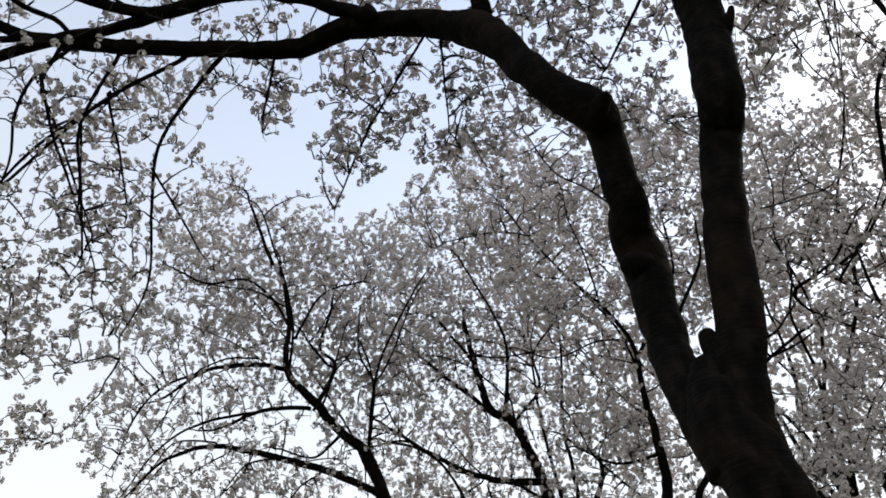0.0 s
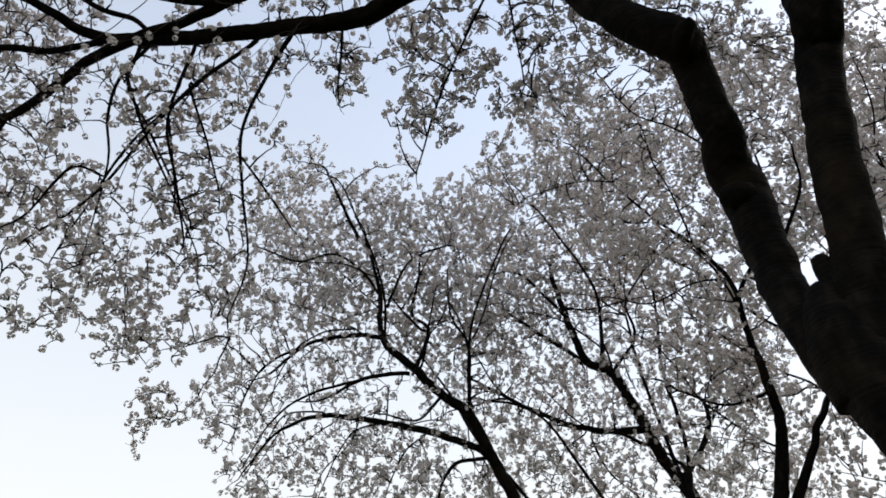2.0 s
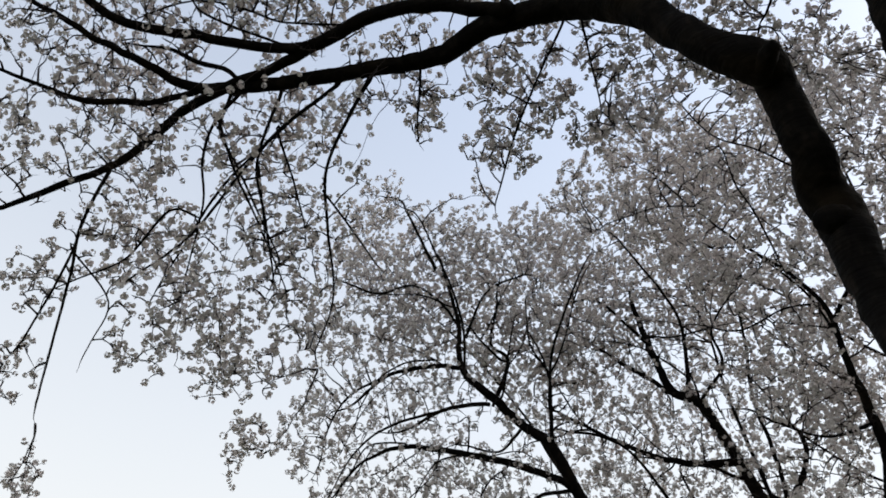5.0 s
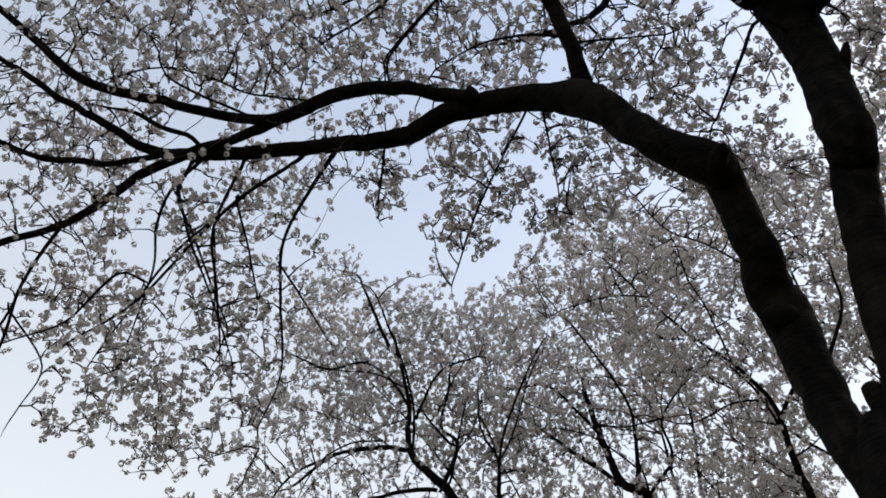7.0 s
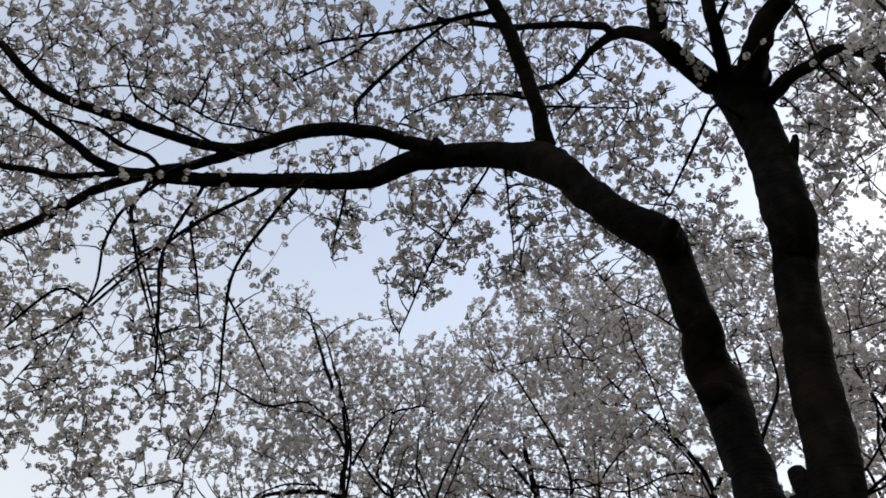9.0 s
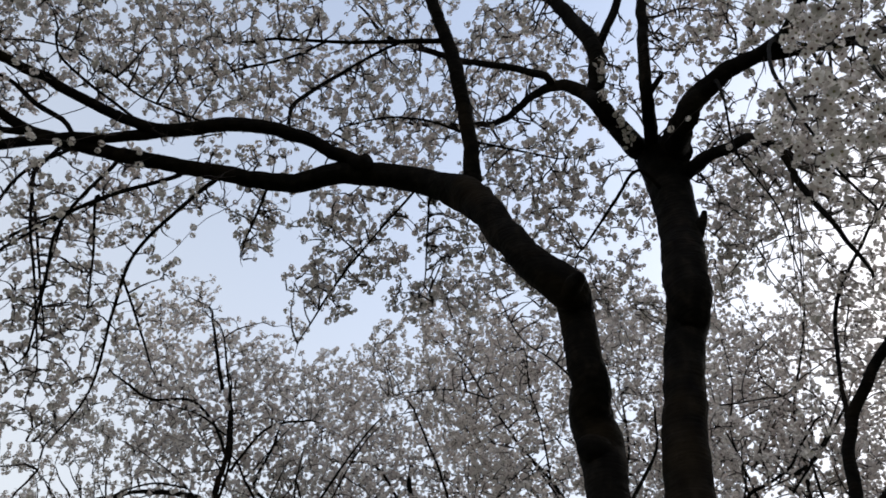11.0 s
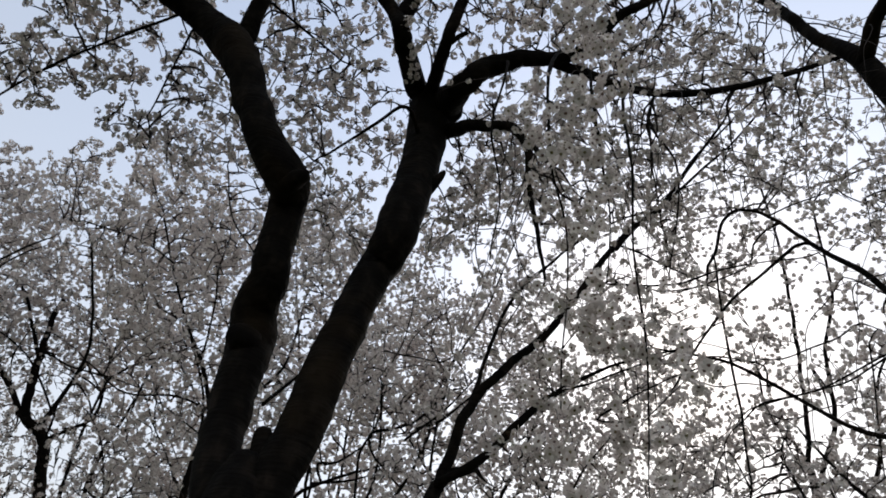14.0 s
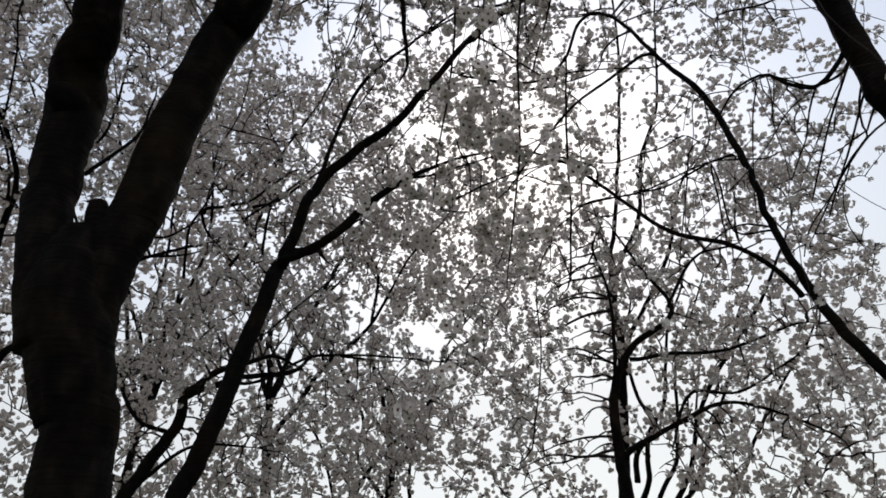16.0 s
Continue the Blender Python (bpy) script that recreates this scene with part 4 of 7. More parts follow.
LIMBS_C = [
    ("trunk", [(4.44, 11.00, 4.62, 0.118), (4.30, 11.05, 5.36, 0.111), (4.02, 11.14, 6.02, 0.098), (3.75, 11.11, 6.82, 0.091), (3.40, 10.97, 7.55, 0.087), (2.98, 10.96, 7.80, 0.072), (2.72, 10.78, 8.60, 0.057), (2.53, 10.57, 9.34, 0.043)]),
    ("limb", [(2.93, 10.97, 7.81, 0.040), (2.22, 11.01, 8.42, 0.034), (1.59, 11.02, 8.96, 0.025)]),
    ("limb", [(3.77, 11.12, 6.54, 0.067), (3.23, 11.26, 6.60, 0.057), (2.64, 11.35, 6.76, 0.047), (1.96, 11.43, 7.13, 0.036), (1.14, 11.41, 7.62, 0.025)]),
    ("limb", [(3.23, 10.96, 7.66, 0.039), (3.26, 10.56, 8.31, 0.032), (3.10, 10.15, 8.99, 0.025), (2.29, 9.73, 10.28, 0.017)]),
    ("limb", [(4.23, 11.09, 5.63, 0.057), (4.65, 10.67, 6.25, 0.043), (4.65, 10.46, 6.71, 0.032), (4.23, 10.49, 6.99, 0.025)]),
    ("limb", [(2.70, 10.70, 8.55, 0.033), (2.24, 10.42, 8.93, 0.025), (1.78, 10.26, 9.28, 0.021), (1.28, 10.36, 9.26, 0.016)]),
    ("limb", [(3.40, 10.97, 7.55, 0.031), (3.78, 10.46, 7.99, 0.027), (3.66, 10.18, 8.50, 0.020), (3.96, 9.78, 8.89, 0.016)]),
    ("limb", [(1.94, 11.34, 7.09, 0.024), (1.48, 11.23, 7.24, 0.020), (0.79, 11.27, 7.08, 0.016)]),
    ("branch", [(2.88, 10.71, 7.59, 0.023), (2.51, 10.64, 7.88, 0.019), (2.13, 10.58, 8.12, 0.014), (1.79, 10.48, 8.37, 0.009)]),
    ("branch", [(3.17, 10.51, 7.79, 0.019), (2.64, 10.41, 8.21, 0.016), (2.19, 10.38, 8.41, 0.014), (1.74, 10.41, 8.49, 0.012)]),
    ("branch", [(3.40, 10.76, 7.21, 0.021), (3.29, 10.57, 7.62, 0.018), (3.19, 10.42, 7.93, 0.015), (3.20, 10.14, 8.36, 0.011)]),
    ("branch", [(2.59, 10.27, 8.43, 0.016), (3.09, 10.17, 8.38, 0.014), (3.58, 9.98, 8.41, 0.011), (4.00, 9.83, 8.39, 0.009)]),
    ("branch", [(3.74, 11.10, 6.28, 0.031), (3.29, 11.13, 6.53, 0.026), (2.61, 11.24, 6.70, 0.021)]),
    ("branch", [(2.97, 11.21, 6.56, 0.016), (2.56, 11.16, 6.89, 0.013), (2.20, 11.05, 7.27, 0.009)]),
    ("branch", [(2.81, 11.25, 6.56, 0.014), (2.47, 11.42, 6.35, 0.011), (2.22, 11.64, 5.93, 0.009)]),
    ("branch", [(2.91, 11.25, 6.50, 0.018), (3.13, 11.41, 5.98, 0.015), (3.55, 11.44, 5.54, 0.011)]),
    ("branch", [(3.30, 11.10, 6.59, 0.009), (3.30, 10.91, 6.99, 0.008), (3.35, 10.78, 7.22, 0.007)]),
    ("branch", [(2.07, 11.24, 6.94, 0.028), (1.69, 11.22, 7.12, 0.023), (1.17, 11.24, 7.21, 0.019)]),
    ("branch", [(1.36, 11.10, 7.44, 0.011), (1.37, 10.90, 7.79, 0.009), (1.50, 10.65, 8.18, 0.007)]),
    ("branch", [(3.61, 10.69, 7.23, 0.014), (3.53, 10.52, 7.59, 0.011), (3.76, 10.35, 7.74, 0.009), (4.06, 10.29, 7.64, 0.007)]),
    ("branch", [(4.03, 11.03, 6.19, 0.011), (4.43, 10.86, 6.22, 0.010), (4.81, 10.71, 6.20, 0.008), (5.08, 10.63, 6.10, 0.007)]),
    ("branch", [(2.51, 10.61, 7.93, 0.014), (2.30, 10.46, 8.25, 0.011), (2.26, 10.14, 8.73, 0.007)]),
]
LIMBS_D = [
    ("trunk", [(3.71, 7.49, 3.61, 0.084), (3.83, 7.38, 4.16, 0.077), (4.00, 7.27, 4.81, 0.062), (3.96, 7.14, 5.38, 0.049), (3.85, 6.98, 5.97, 0.039), (3.79, 6.83, 6.45, 0.028), (3.44, 6.74, 6.99, 0.023), (3.09, 6.74, 7.37, 0.017), (2.56, 6.60, 7.93, 0.013), (2.07, 6.39, 8.45, 0.009)]),
    ("stem", [(3.89, 7.43, 3.93, 0.062), (4.11, 7.15, 4.37, 0.045), (4.34, 6.93, 4.84, 0.036), (4.65, 6.56, 5.40, 0.029), (4.92, 6.25, 5.79, 0.022), (5.28, 5.75, 6.04, 0.016)]),
    ("limb", [(3.77, 6.87, 6.22, 0.028), (3.97, 6.34, 6.59, 0.019), (4.07, 5.91, 7.01, 0.016), (3.82, 5.44, 7.65, 0.011)]),
    ("limb", [(3.95, 7.13, 5.16, 0.023), (3.46, 7.29, 5.10, 0.015), (2.98, 7.29, 5.29, 0.011)]),
    ("limb", [(3.02, 4.49, 5.18, 0.017), (3.24, 4.26, 5.62, 0.013), (3.26, 4.20, 5.97, 0.010)]),
    ("limb", [(3.31, 6.49, 6.75, 0.013), (3.04, 6.11, 7.35, 0.011), (2.85, 5.92, 7.64, 0.010), (2.74, 5.67, 7.92, 0.008)]),
    ("limb", [(3.41, 5.58, 7.50, 0.013), (2.99, 5.51, 7.80, 0.011), (2.62, 5.54, 8.08, 0.010), (2.20, 5.26, 8.46, 0.008)]),
    ("limb", [(2.48, 6.32, 7.70, 0.012), (2.06, 6.48, 7.85, 0.010), (1.44, 6.69, 7.80, 0.008)]),
    ("limb", [(3.60, 6.62, 6.38, 0.015), (3.24, 6.68, 6.37, 0.011), (2.75, 6.87, 6.22, 0.010), (2.29, 6.94, 6.38, 0.008)]),
    ("branch", [(4.00, 7.56, 4.72, 0.014), (3.56, 7.62, 5.10, 0.013), (3.31, 7.60, 5.38, 0.011), (3.19, 7.54, 5.59, 0.010), (2.93, 7.44, 5.95, 0.008), (2.71, 7.42, 6.13, 0.006)]),
    ("branch", [(3.31, 7.59, 5.39, 0.007), (3.03, 7.69, 5.42, 0.006), (2.92, 7.69, 5.50, 0.004)]),
    ("branch", [(3.56, 7.62, 5.10, 0.007), (3.22, 7.73, 5.19, 0.003)]),
    ("branch", [(3.85, 7.15, 5.71, 0.010), (3.57, 7.14, 5.98, 0.008), (3.30, 7.12, 6.21, 0.007), (3.03, 7.07, 6.47, 0.006), (2.62, 7.10, 6.66, 0.004), (2.24, 7.20, 6.71, 0.003)]),
    ("branch", [(3.79, 6.87, 6.21, 0.010), (3.52, 6.94, 6.32, 0.009), (3.25, 7.01, 6.42, 0.007)]),
    ("branch", [(3.79, 6.87, 6.20, 0.016), (3.57, 6.71, 6.60, 0.014), (3.26, 6.61, 6.94, 0.011), (3.05, 6.54, 7.14, 0.010)]),
    ("branch", [(3.50, 7.58, 5.23, 0.006), (3.78, 7.40, 5.33, 0.004), (3.96, 7.26, 5.42, 0.003)]),
    ("branch", [(3.50, 7.43, 5.52, 0.006), (3.74, 7.27, 5.61, 0.004), (3.91, 7.17, 5.63, 0.003)]),
    ("branch", [(3.18, 7.59, 5.49, 0.004), (3.23, 7.41, 5.79, 0.004), (3.54, 7.13, 6.02, 0.003)]),
    ("branch", [(3.93, 7.77, 4.29, 0.006), (3.69, 7.85, 4.38, 0.004), (3.35, 7.92, 4.60, 0.003)]),
    ("branch", [(5.23, 5.55, 6.42, 0.023), (5.38, 5.33, 6.50, 0.019), (5.54, 5.07, 6.60, 0.016), (5.60, 4.83, 6.77, 0.012), (5.66, 4.60, 6.91, 0.010)]),
    ("branch", [(5.25, 5.53, 6.41, 0.011), (5.16, 5.41, 6.63, 0.009), (5.11, 5.21, 6.89, 0.006)]),
    ("branch", [(5.23, 5.55, 6.42, 0.011), (5.33, 5.59, 6.26, 0.010), (5.62, 5.50, 6.02, 0.009), (5.94, 5.38, 5.74, 0.007)]),
    ("branch", [(4.93, 6.07, 6.09, 0.019), (5.08, 5.92, 6.12, 0.015), (5.21, 5.67, 6.28, 0.011)]),
    ("branch", [(4.98, 6.17, 5.89, 0.017), (5.22, 5.93, 5.94, 0.014), (5.34, 5.80, 5.98, 0.011)]),
    ("branch", [(5.36, 6.57, 4.66, 0.024), (5.55, 6.31, 4.87, 0.022), (5.73, 6.09, 4.97, 0.018), (5.97, 5.86, 4.96, 0.016)]),
    ("branch", [(5.77, 6.05, 4.98, 0.014), (5.85, 5.83, 5.24, 0.011), (5.95, 5.62, 5.39, 0.009)]),
]
LIMBS_E = [
    ("trunk", [(3.20, 3.30, 2.35, 0.062), (3.30, 3.27, 2.82, 0.059), (3.48, 3.23, 3.31, 0.059), (3.63, 3.21, 3.79, 0.058), (3.78, 3.19, 4.23, 0.057)]),
    ("stem", [(3.75, 3.14, 4.25, 0.047), (3.96, 2.97, 5.00, 0.043), (4.14, 2.72, 5.42, 0.040), (4.33, 2.42, 5.73, 0.036), (4.51, 2.08, 6.25, 0.030), (4.68, 1.69, 6.79, 0.026), (4.81, 1.28, 7.08, 0.022), (4.94, 0.95, 7.53, 0.018), (5.00, 0.51, 7.97, 0.013)]),
    ("limb", [(3.76, 3.13, 4.29, 0.033), (3.88, 2.83, 4.44, 0.034), (4.02, 2.63, 4.69, 0.033), (4.14, 2.44, 4.90, 0.027), (4.30, 2.16, 5.10, 0.017), (4.45, 1.87, 5.21, 0.011), (4.58, 1.52, 5.24, 0.008)]),
    ("limb", [(3.96, 2.97, 5.03, 0.023), (4.07, 2.91, 5.51, 0.019), (4.30, 2.76, 6.29, 0.017), (4.62, 2.42, 6.92, 0.014), (4.98, 1.89, 7.55, 0.010)]),
    ("branch", [(3.94, 3.67, 4.97, 0.010), (4.15, 3.44, 5.27, 0.010), (4.30, 3.26, 5.56, 0.007)]),
    ("branch", [(3.65, 3.31, 3.38, 0.011), (3.87, 3.21, 3.47, 0.011), (4.11, 3.07, 3.66, 0.010), (4.47, 2.72, 3.70, 0.008), (4.84, 2.24, 3.64, 0.005)]),
    ("branch", [(3.58, 3.23, 3.56, 0.007), (3.77, 3.02, 3.87, 0.006), (4.03, 2.84, 4.20, 0.005)]),
    ("branch", [(3.90, 2.85, 7.39, 0.007), (3.90, 2.85, 6.69, 0.006), (3.94, 2.79, 6.28, 0.005), (3.98, 2.73, 5.69, 0.004)]),
    ("branch", [(4.07, 2.61, 7.04, 0.006), (4.12, 2.53, 6.72, 0.006), (4.17, 2.45, 6.31, 0.004)]),
    ("branch", [(4.38, 2.03, 7.55, 0.009), (4.41, 1.96, 7.15, 0.006), (4.42, 1.94, 6.92, 0.004)]),
    ("branch", [(4.46, 1.84, 7.63, 0.009), (4.47, 1.82, 7.15, 0.006)]),
    ("branch", [(4.54, 1.64, 7.38, 0.007), (4.55, 1.61, 6.81, 0.006), (4.55, 1.61, 6.28, 0.005), (4.55, 1.62, 5.81, 0.004)]),
    ("branch", [(4.63, 1.35, 7.50, 0.008), (4.64, 1.33, 7.10, 0.006), (4.65, 1.30, 6.77, 0.006)]),
    ("branch", [(3.57, 3.25, 6.82, 0.004), (3.66, 3.15, 6.37, 0.003), (3.72, 3.08, 6.07, 0.003)]),
    ("branch", [(3.97, 2.76, 6.58, 0.004), (4.05, 2.63, 6.11, 0.003)]),
    ("branch", [(4.47, 1.84, 5.13, 0.006), (4.46, 1.85, 4.86, 0.004), (4.45, 1.88, 4.62, 0.003)]),
    ("branch", [(4.50, 1.76, 5.11, 0.006), (4.49, 1.78, 4.86, 0.004), (4.49, 1.79, 4.61, 0.003)]),
    ("branch", [(4.55, 1.60, 5.73, 0.006), (4.54, 1.64, 5.10, 0.005), (4.53, 1.68, 4.62, 0.003)]),
    ("branch", [(4.37, 2.07, 6.68, 0.010), (4.44, 1.89, 6.79, 0.010), (4.56, 1.59, 6.90, 0.009), (4.69, 1.11, 6.91, 0.008)]),
    ("branch", [(4.46, 1.85, 6.12, 0.009), (4.55, 1.61, 6.00, 0.008), (4.62, 1.40, 5.87, 0.007), (4.69, 1.13, 5.80, 0.006)]),
    ("branch", [(4.13, 2.50, 6.09, 0.006), (4.02, 2.68, 5.66, 0.005), (4.06, 2.63, 5.45, 0.004)]),
    ("branch", [(4.37, 2.07, 6.66, 0.006), (4.23, 2.34, 6.86, 0.005), (4.07, 2.61, 7.04, 0.004), (3.95, 2.79, 6.79, 0.003)]),
    ("branch", [(4.43, 1.93, 6.18, 0.006), (4.49, 1.79, 6.24, 0.005), (4.55, 1.60, 6.08, 0.004)]),
    ("branch", [(4.25, 2.30, 5.04, 0.010), (4.36, 2.08, 5.07, 0.009), (4.45, 1.88, 5.13, 0.008), (4.54, 1.63, 5.18, 0.007), (4.63, 1.36, 5.25, 0.006), (4.69, 1.14, 5.37, 0.006)]),
    ("branch", [(4.36, 2.08, 4.73, 0.009), (4.44, 1.90, 4.84, 0.008), (4.52, 1.70, 4.93, 0.007), (4.59, 1.49, 5.00, 0.006), (4.66, 1.23, 5.02, 0.006)]),
    ("branch", [(4.65, 1.75, 6.65, 0.018), (4.73, 1.53, 6.90, 0.017), (4.79, 1.35, 7.00, 0.016), (4.86, 1.07, 7.22, 0.014), (4.92, 0.75, 7.43, 0.013), (4.96, 0.46, 7.59, 0.010), (4.97, 0.15, 7.80, 0.010), (4.97, -0.06, 8.02, 0.008)]),
    ("branch", [(4.79, 1.35, 7.00, 0.011), (4.85, 1.10, 7.29, 0.010), (4.91, 0.82, 7.63, 0.010), (4.95, 0.52, 7.82, 0.010), (4.98, 0.08, 8.07, 0.009), (4.97, -0.23, 8.12, 0.007), (4.94, -0.54, 8.14, 0.006)]),
    ("branch", [(4.69, 1.65, 7.74, 0.010), (4.81, 1.29, 8.27, 0.009), (4.90, 0.90, 8.77, 0.008), (4.95, 0.51, 9.28, 0.007), (4.97, 0.19, 9.89, 0.006)]),
    ("branch", [(4.67, 1.71, 7.12, 0.010), (4.77, 1.41, 7.07, 0.008), (4.84, 1.14, 7.23, 0.007), (4.94, 0.65, 7.23, 0.006)]),
    ("branch", [(4.75, 1.47, 8.07, 0.009), (4.77, 1.40, 7.36, 0.006), (4.78, 1.39, 7.07, 0.005)]),
    ("branch", [(4.92, 0.75, 7.42, 0.010), (4.95, 0.53, 7.11, 0.007), (4.96, 0.40, 6.97, 0.006), (4.97, 0.23, 6.56, 0.004)]),
    ("branch", [(4.98, 0.04, 8.08, 0.010), (4.97, -0.14, 8.66, 0.009), (4.95, -0.45, 9.02, 0.006)]),
    ("branch", [(4.97, -0.26, 9.34, 0.009), (4.97, -0.09, 8.56, 0.007), (4.98, 0.05, 8.12, 0.005)]),
    ("branch", [(4.64, 1.80, 6.22, 0.010), (4.79, 1.36, 6.05, 0.010), (4.89, 0.95, 6.06, 0.008), (4.95, 0.55, 5.95, 0.006), (4.97, 0.34, 5.85, 0.006)]),
    ("branch", [(4.70, 1.63, 6.62, 0.010), (4.80, 1.33, 6.24, 0.008), (4.88, 0.98, 5.77, 0.006)]),
    ("branch", [(4.97, -0.24, 8.15, 0.012), (4.94, -0.51, 8.04, 0.010), (4.91, -0.77, 7.96, 0.008)]),
    ("branch", [(4.84, 1.16, 8.06, 0.007), (4.84, 1.17, 7.55, 0.005), (4.84, 1.18, 7.21, 0.003)]),
    ("branch", [(4.89, 0.94, 8.49, 0.007), (4.93, 0.72, 7.95, 0.005), (4.95, 0.55, 7.22, 0.003)]),
    ("branch", [(4.73, 1.53, 6.90, 0.006), (4.72, 1.57, 7.48, 0.005), (4.71, 1.60, 8.19, 0.004)]),
]
LIMBS_F = [
    ("trunk", [(4.54, -0.59, 1.77, 0.050), (4.65, -0.57, 2.38, 0.042), (4.76, -0.47, 2.84, 0.034), (4.88, -0.31, 3.32, 0.033), (4.99, -0.21, 3.73, 0.029), (5.09, -0.16, 4.21, 0.026), (5.20, -0.10, 5.02, 0.026), (5.20, 0.01, 5.61, 0.024), (5.20, 0.20, 6.03, 0.020), (5.18, 0.55, 6.82, 0.015), (5.10, 0.81, 6.83, 0.015), (5.02, 1.01, 6.35, 0.014)]),
    ("branch", [(5.02, 1.01, 6.35, 0.009), (4.90, 1.11, 5.43, 0.010), (4.83, 1.17, 4.73, 0.009), (4.76, 1.25, 4.05, 0.007)]),
    ("limb", [(4.94, -0.19, 3.57, 0.021), (5.00, -0.04, 3.89, 0.018), (5.05, 0.16, 4.13, 0.018), (5.08, 0.51, 4.36, 0.017), (5.11, 0.75, 4.68, 0.015), (5.12, 1.01, 5.06, 0.014), (5.07, 1.25, 5.33, 0.012), (4.94, 1.70, 5.60, 0.009)]),
    ("branch", [(5.20, -0.07, 4.89, 0.007), (5.20, 0.14, 4.94, 0.007), (5.17, 0.64, 4.85, 0.007), (5.09, 1.14, 4.84, 0.005)]),
    ("branch", [(5.09, -0.15, 4.17, 0.009), (5.10, 0.09, 4.25, 0.008), (5.10, 0.09, 4.71, 0.007), (5.10, 0.11, 4.90, 0.005)]),
    ("branch", [(5.12, 1.01, 5.06, 0.007), (5.11, 1.07, 5.26, 0.006), (5.02, 1.45, 5.29, 0.006), (4.85, 1.94, 4.90, 0.005)]),
    ("branch", [(4.76, 1.25, 4.05, 0.006), (4.74, 1.33, 4.37, 0.005), (4.65, 1.48, 4.04, 0.005), (4.58, 1.51, 3.42, 0.005), (4.49, 1.62, 2.82, 0.005)]),
    ("branch", [(5.14, 0.38, 6.18, 0.015), (5.12, 0.69, 6.04, 0.014), (5.07, 1.00, 5.87, 0.013), (5.02, 1.24, 5.65, 0.012), (4.97, 1.42, 5.44, 0.010), (4.92, 1.60, 5.19, 0.009)]),
    ("branch", [(5.13, 0.54, 6.49, 0.010), (5.12, 0.68, 6.39, 0.009), (5.11, 0.78, 6.18, 0.007), (5.07, 1.02, 6.14, 0.007), (5.00, 1.34, 6.13, 0.006)]),
    ("branch", [(5.15, 0.24, 5.22, 0.007), (5.14, 0.41, 5.17, 0.007), (5.13, 0.60, 5.17, 0.007), (5.10, 0.82, 5.15, 0.006), (5.07, 1.02, 5.25, 0.005), (5.03, 1.19, 5.40, 0.005), (4.98, 1.41, 5.57, 0.005)]),
    ("branch", [(5.15, -0.07, 4.90, 0.010), (5.15, 0.08, 4.91, 0.009), (5.15, 0.30, 4.85, 0.008), (5.14, 0.49, 4.80, 0.007), (5.11, 0.75, 4.81, 0.007), (5.06, 1.06, 4.83, 0.007), (5.03, 1.21, 4.74, 0.006), (4.98, 1.39, 4.59, 0.005), (4.97, 1.45, 4.26, 0.004)]),
    ("branch", [(5.15, 0.11, 4.86, 0.007), (5.15, 0.12, 4.64, 0.007), (5.15, 0.15, 4.38, 0.006), (5.15, 0.15, 4.28, 0.005)]),
    ("branch", [(5.12, 0.66, 5.00, 0.010), (5.12, 0.65, 4.79, 0.007), (5.12, 0.67, 4.62, 0.005)]),
    ("branch", [(5.15, 0.24, 5.04, 0.007), (5.14, 0.34, 4.69, 0.006), (5.14, 0.45, 4.36, 0.005), (5.13, 0.53, 4.08, 0.004)]),
    ("branch", [(4.96, 1.46, 5.16, 0.007), (5.00, 1.32, 5.06, 0.006), (5.04, 1.16, 5.04, 0.006), (5.06, 1.06, 5.00, 0.005)]),
    ("branch", [(5.07, 0.99, 4.96, 0.008), (5.08, 0.96, 5.14, 0.008), (5.05, 1.13, 5.27, 0.007), (5.00, 1.31, 5.36, 0.007), (4.97, 1.44, 5.33, 0.006)]),
    ("branch", [(5.14, -0.14, 4.22, 0.008), (5.15, -0.01, 4.30, 0.007), (5.15, 0.15, 4.29, 0.007), (5.15, 0.34, 4.18, 0.006), (5.13, 0.51, 4.08, 0.005)]),
    ("branch", [(5.13, -0.31, 6.12, 0.004), (5.14, -0.14, 5.90, 0.003), (5.15, 0.10, 5.58, 0.003), (5.15, 0.23, 5.27, 0.003)]),
    ("branch", [(5.03, 1.22, 4.68, 0.005), (5.04, 1.16, 4.42, 0.003), (5.07, 1.00, 4.18, 0.003)]),
    ("branch", [(5.14, 0.43, 6.53, 0.005), (5.13, 0.56, 6.21, 0.004), (5.12, 0.63, 6.00, 0.003)]),
    ("branch", [(5.13, 0.60, 5.17, 0.005), (5.12, 0.64, 5.04, 0.004), (5.13, 0.57, 4.93, 0.003), (5.13, 0.58, 4.76, 0.003)]),
    ("branch", [(5.15, 0.26, 4.82, 0.004), (5.15, 0.25, 4.54, 0.003), (5.15, 0.29, 4.31, 0.003)]),
    ("branch", [(5.06, 1.06, 4.83, 0.005), (5.07, 1.01, 4.51, 0.003), (5.08, 0.97, 4.20, 0.003)]),
    ("branch", [(5.14, 0.49, 4.80, 0.003), (5.13, 0.53, 5.01, 0.003), (5.13, 0.55, 5.15, 0.003)]),
]
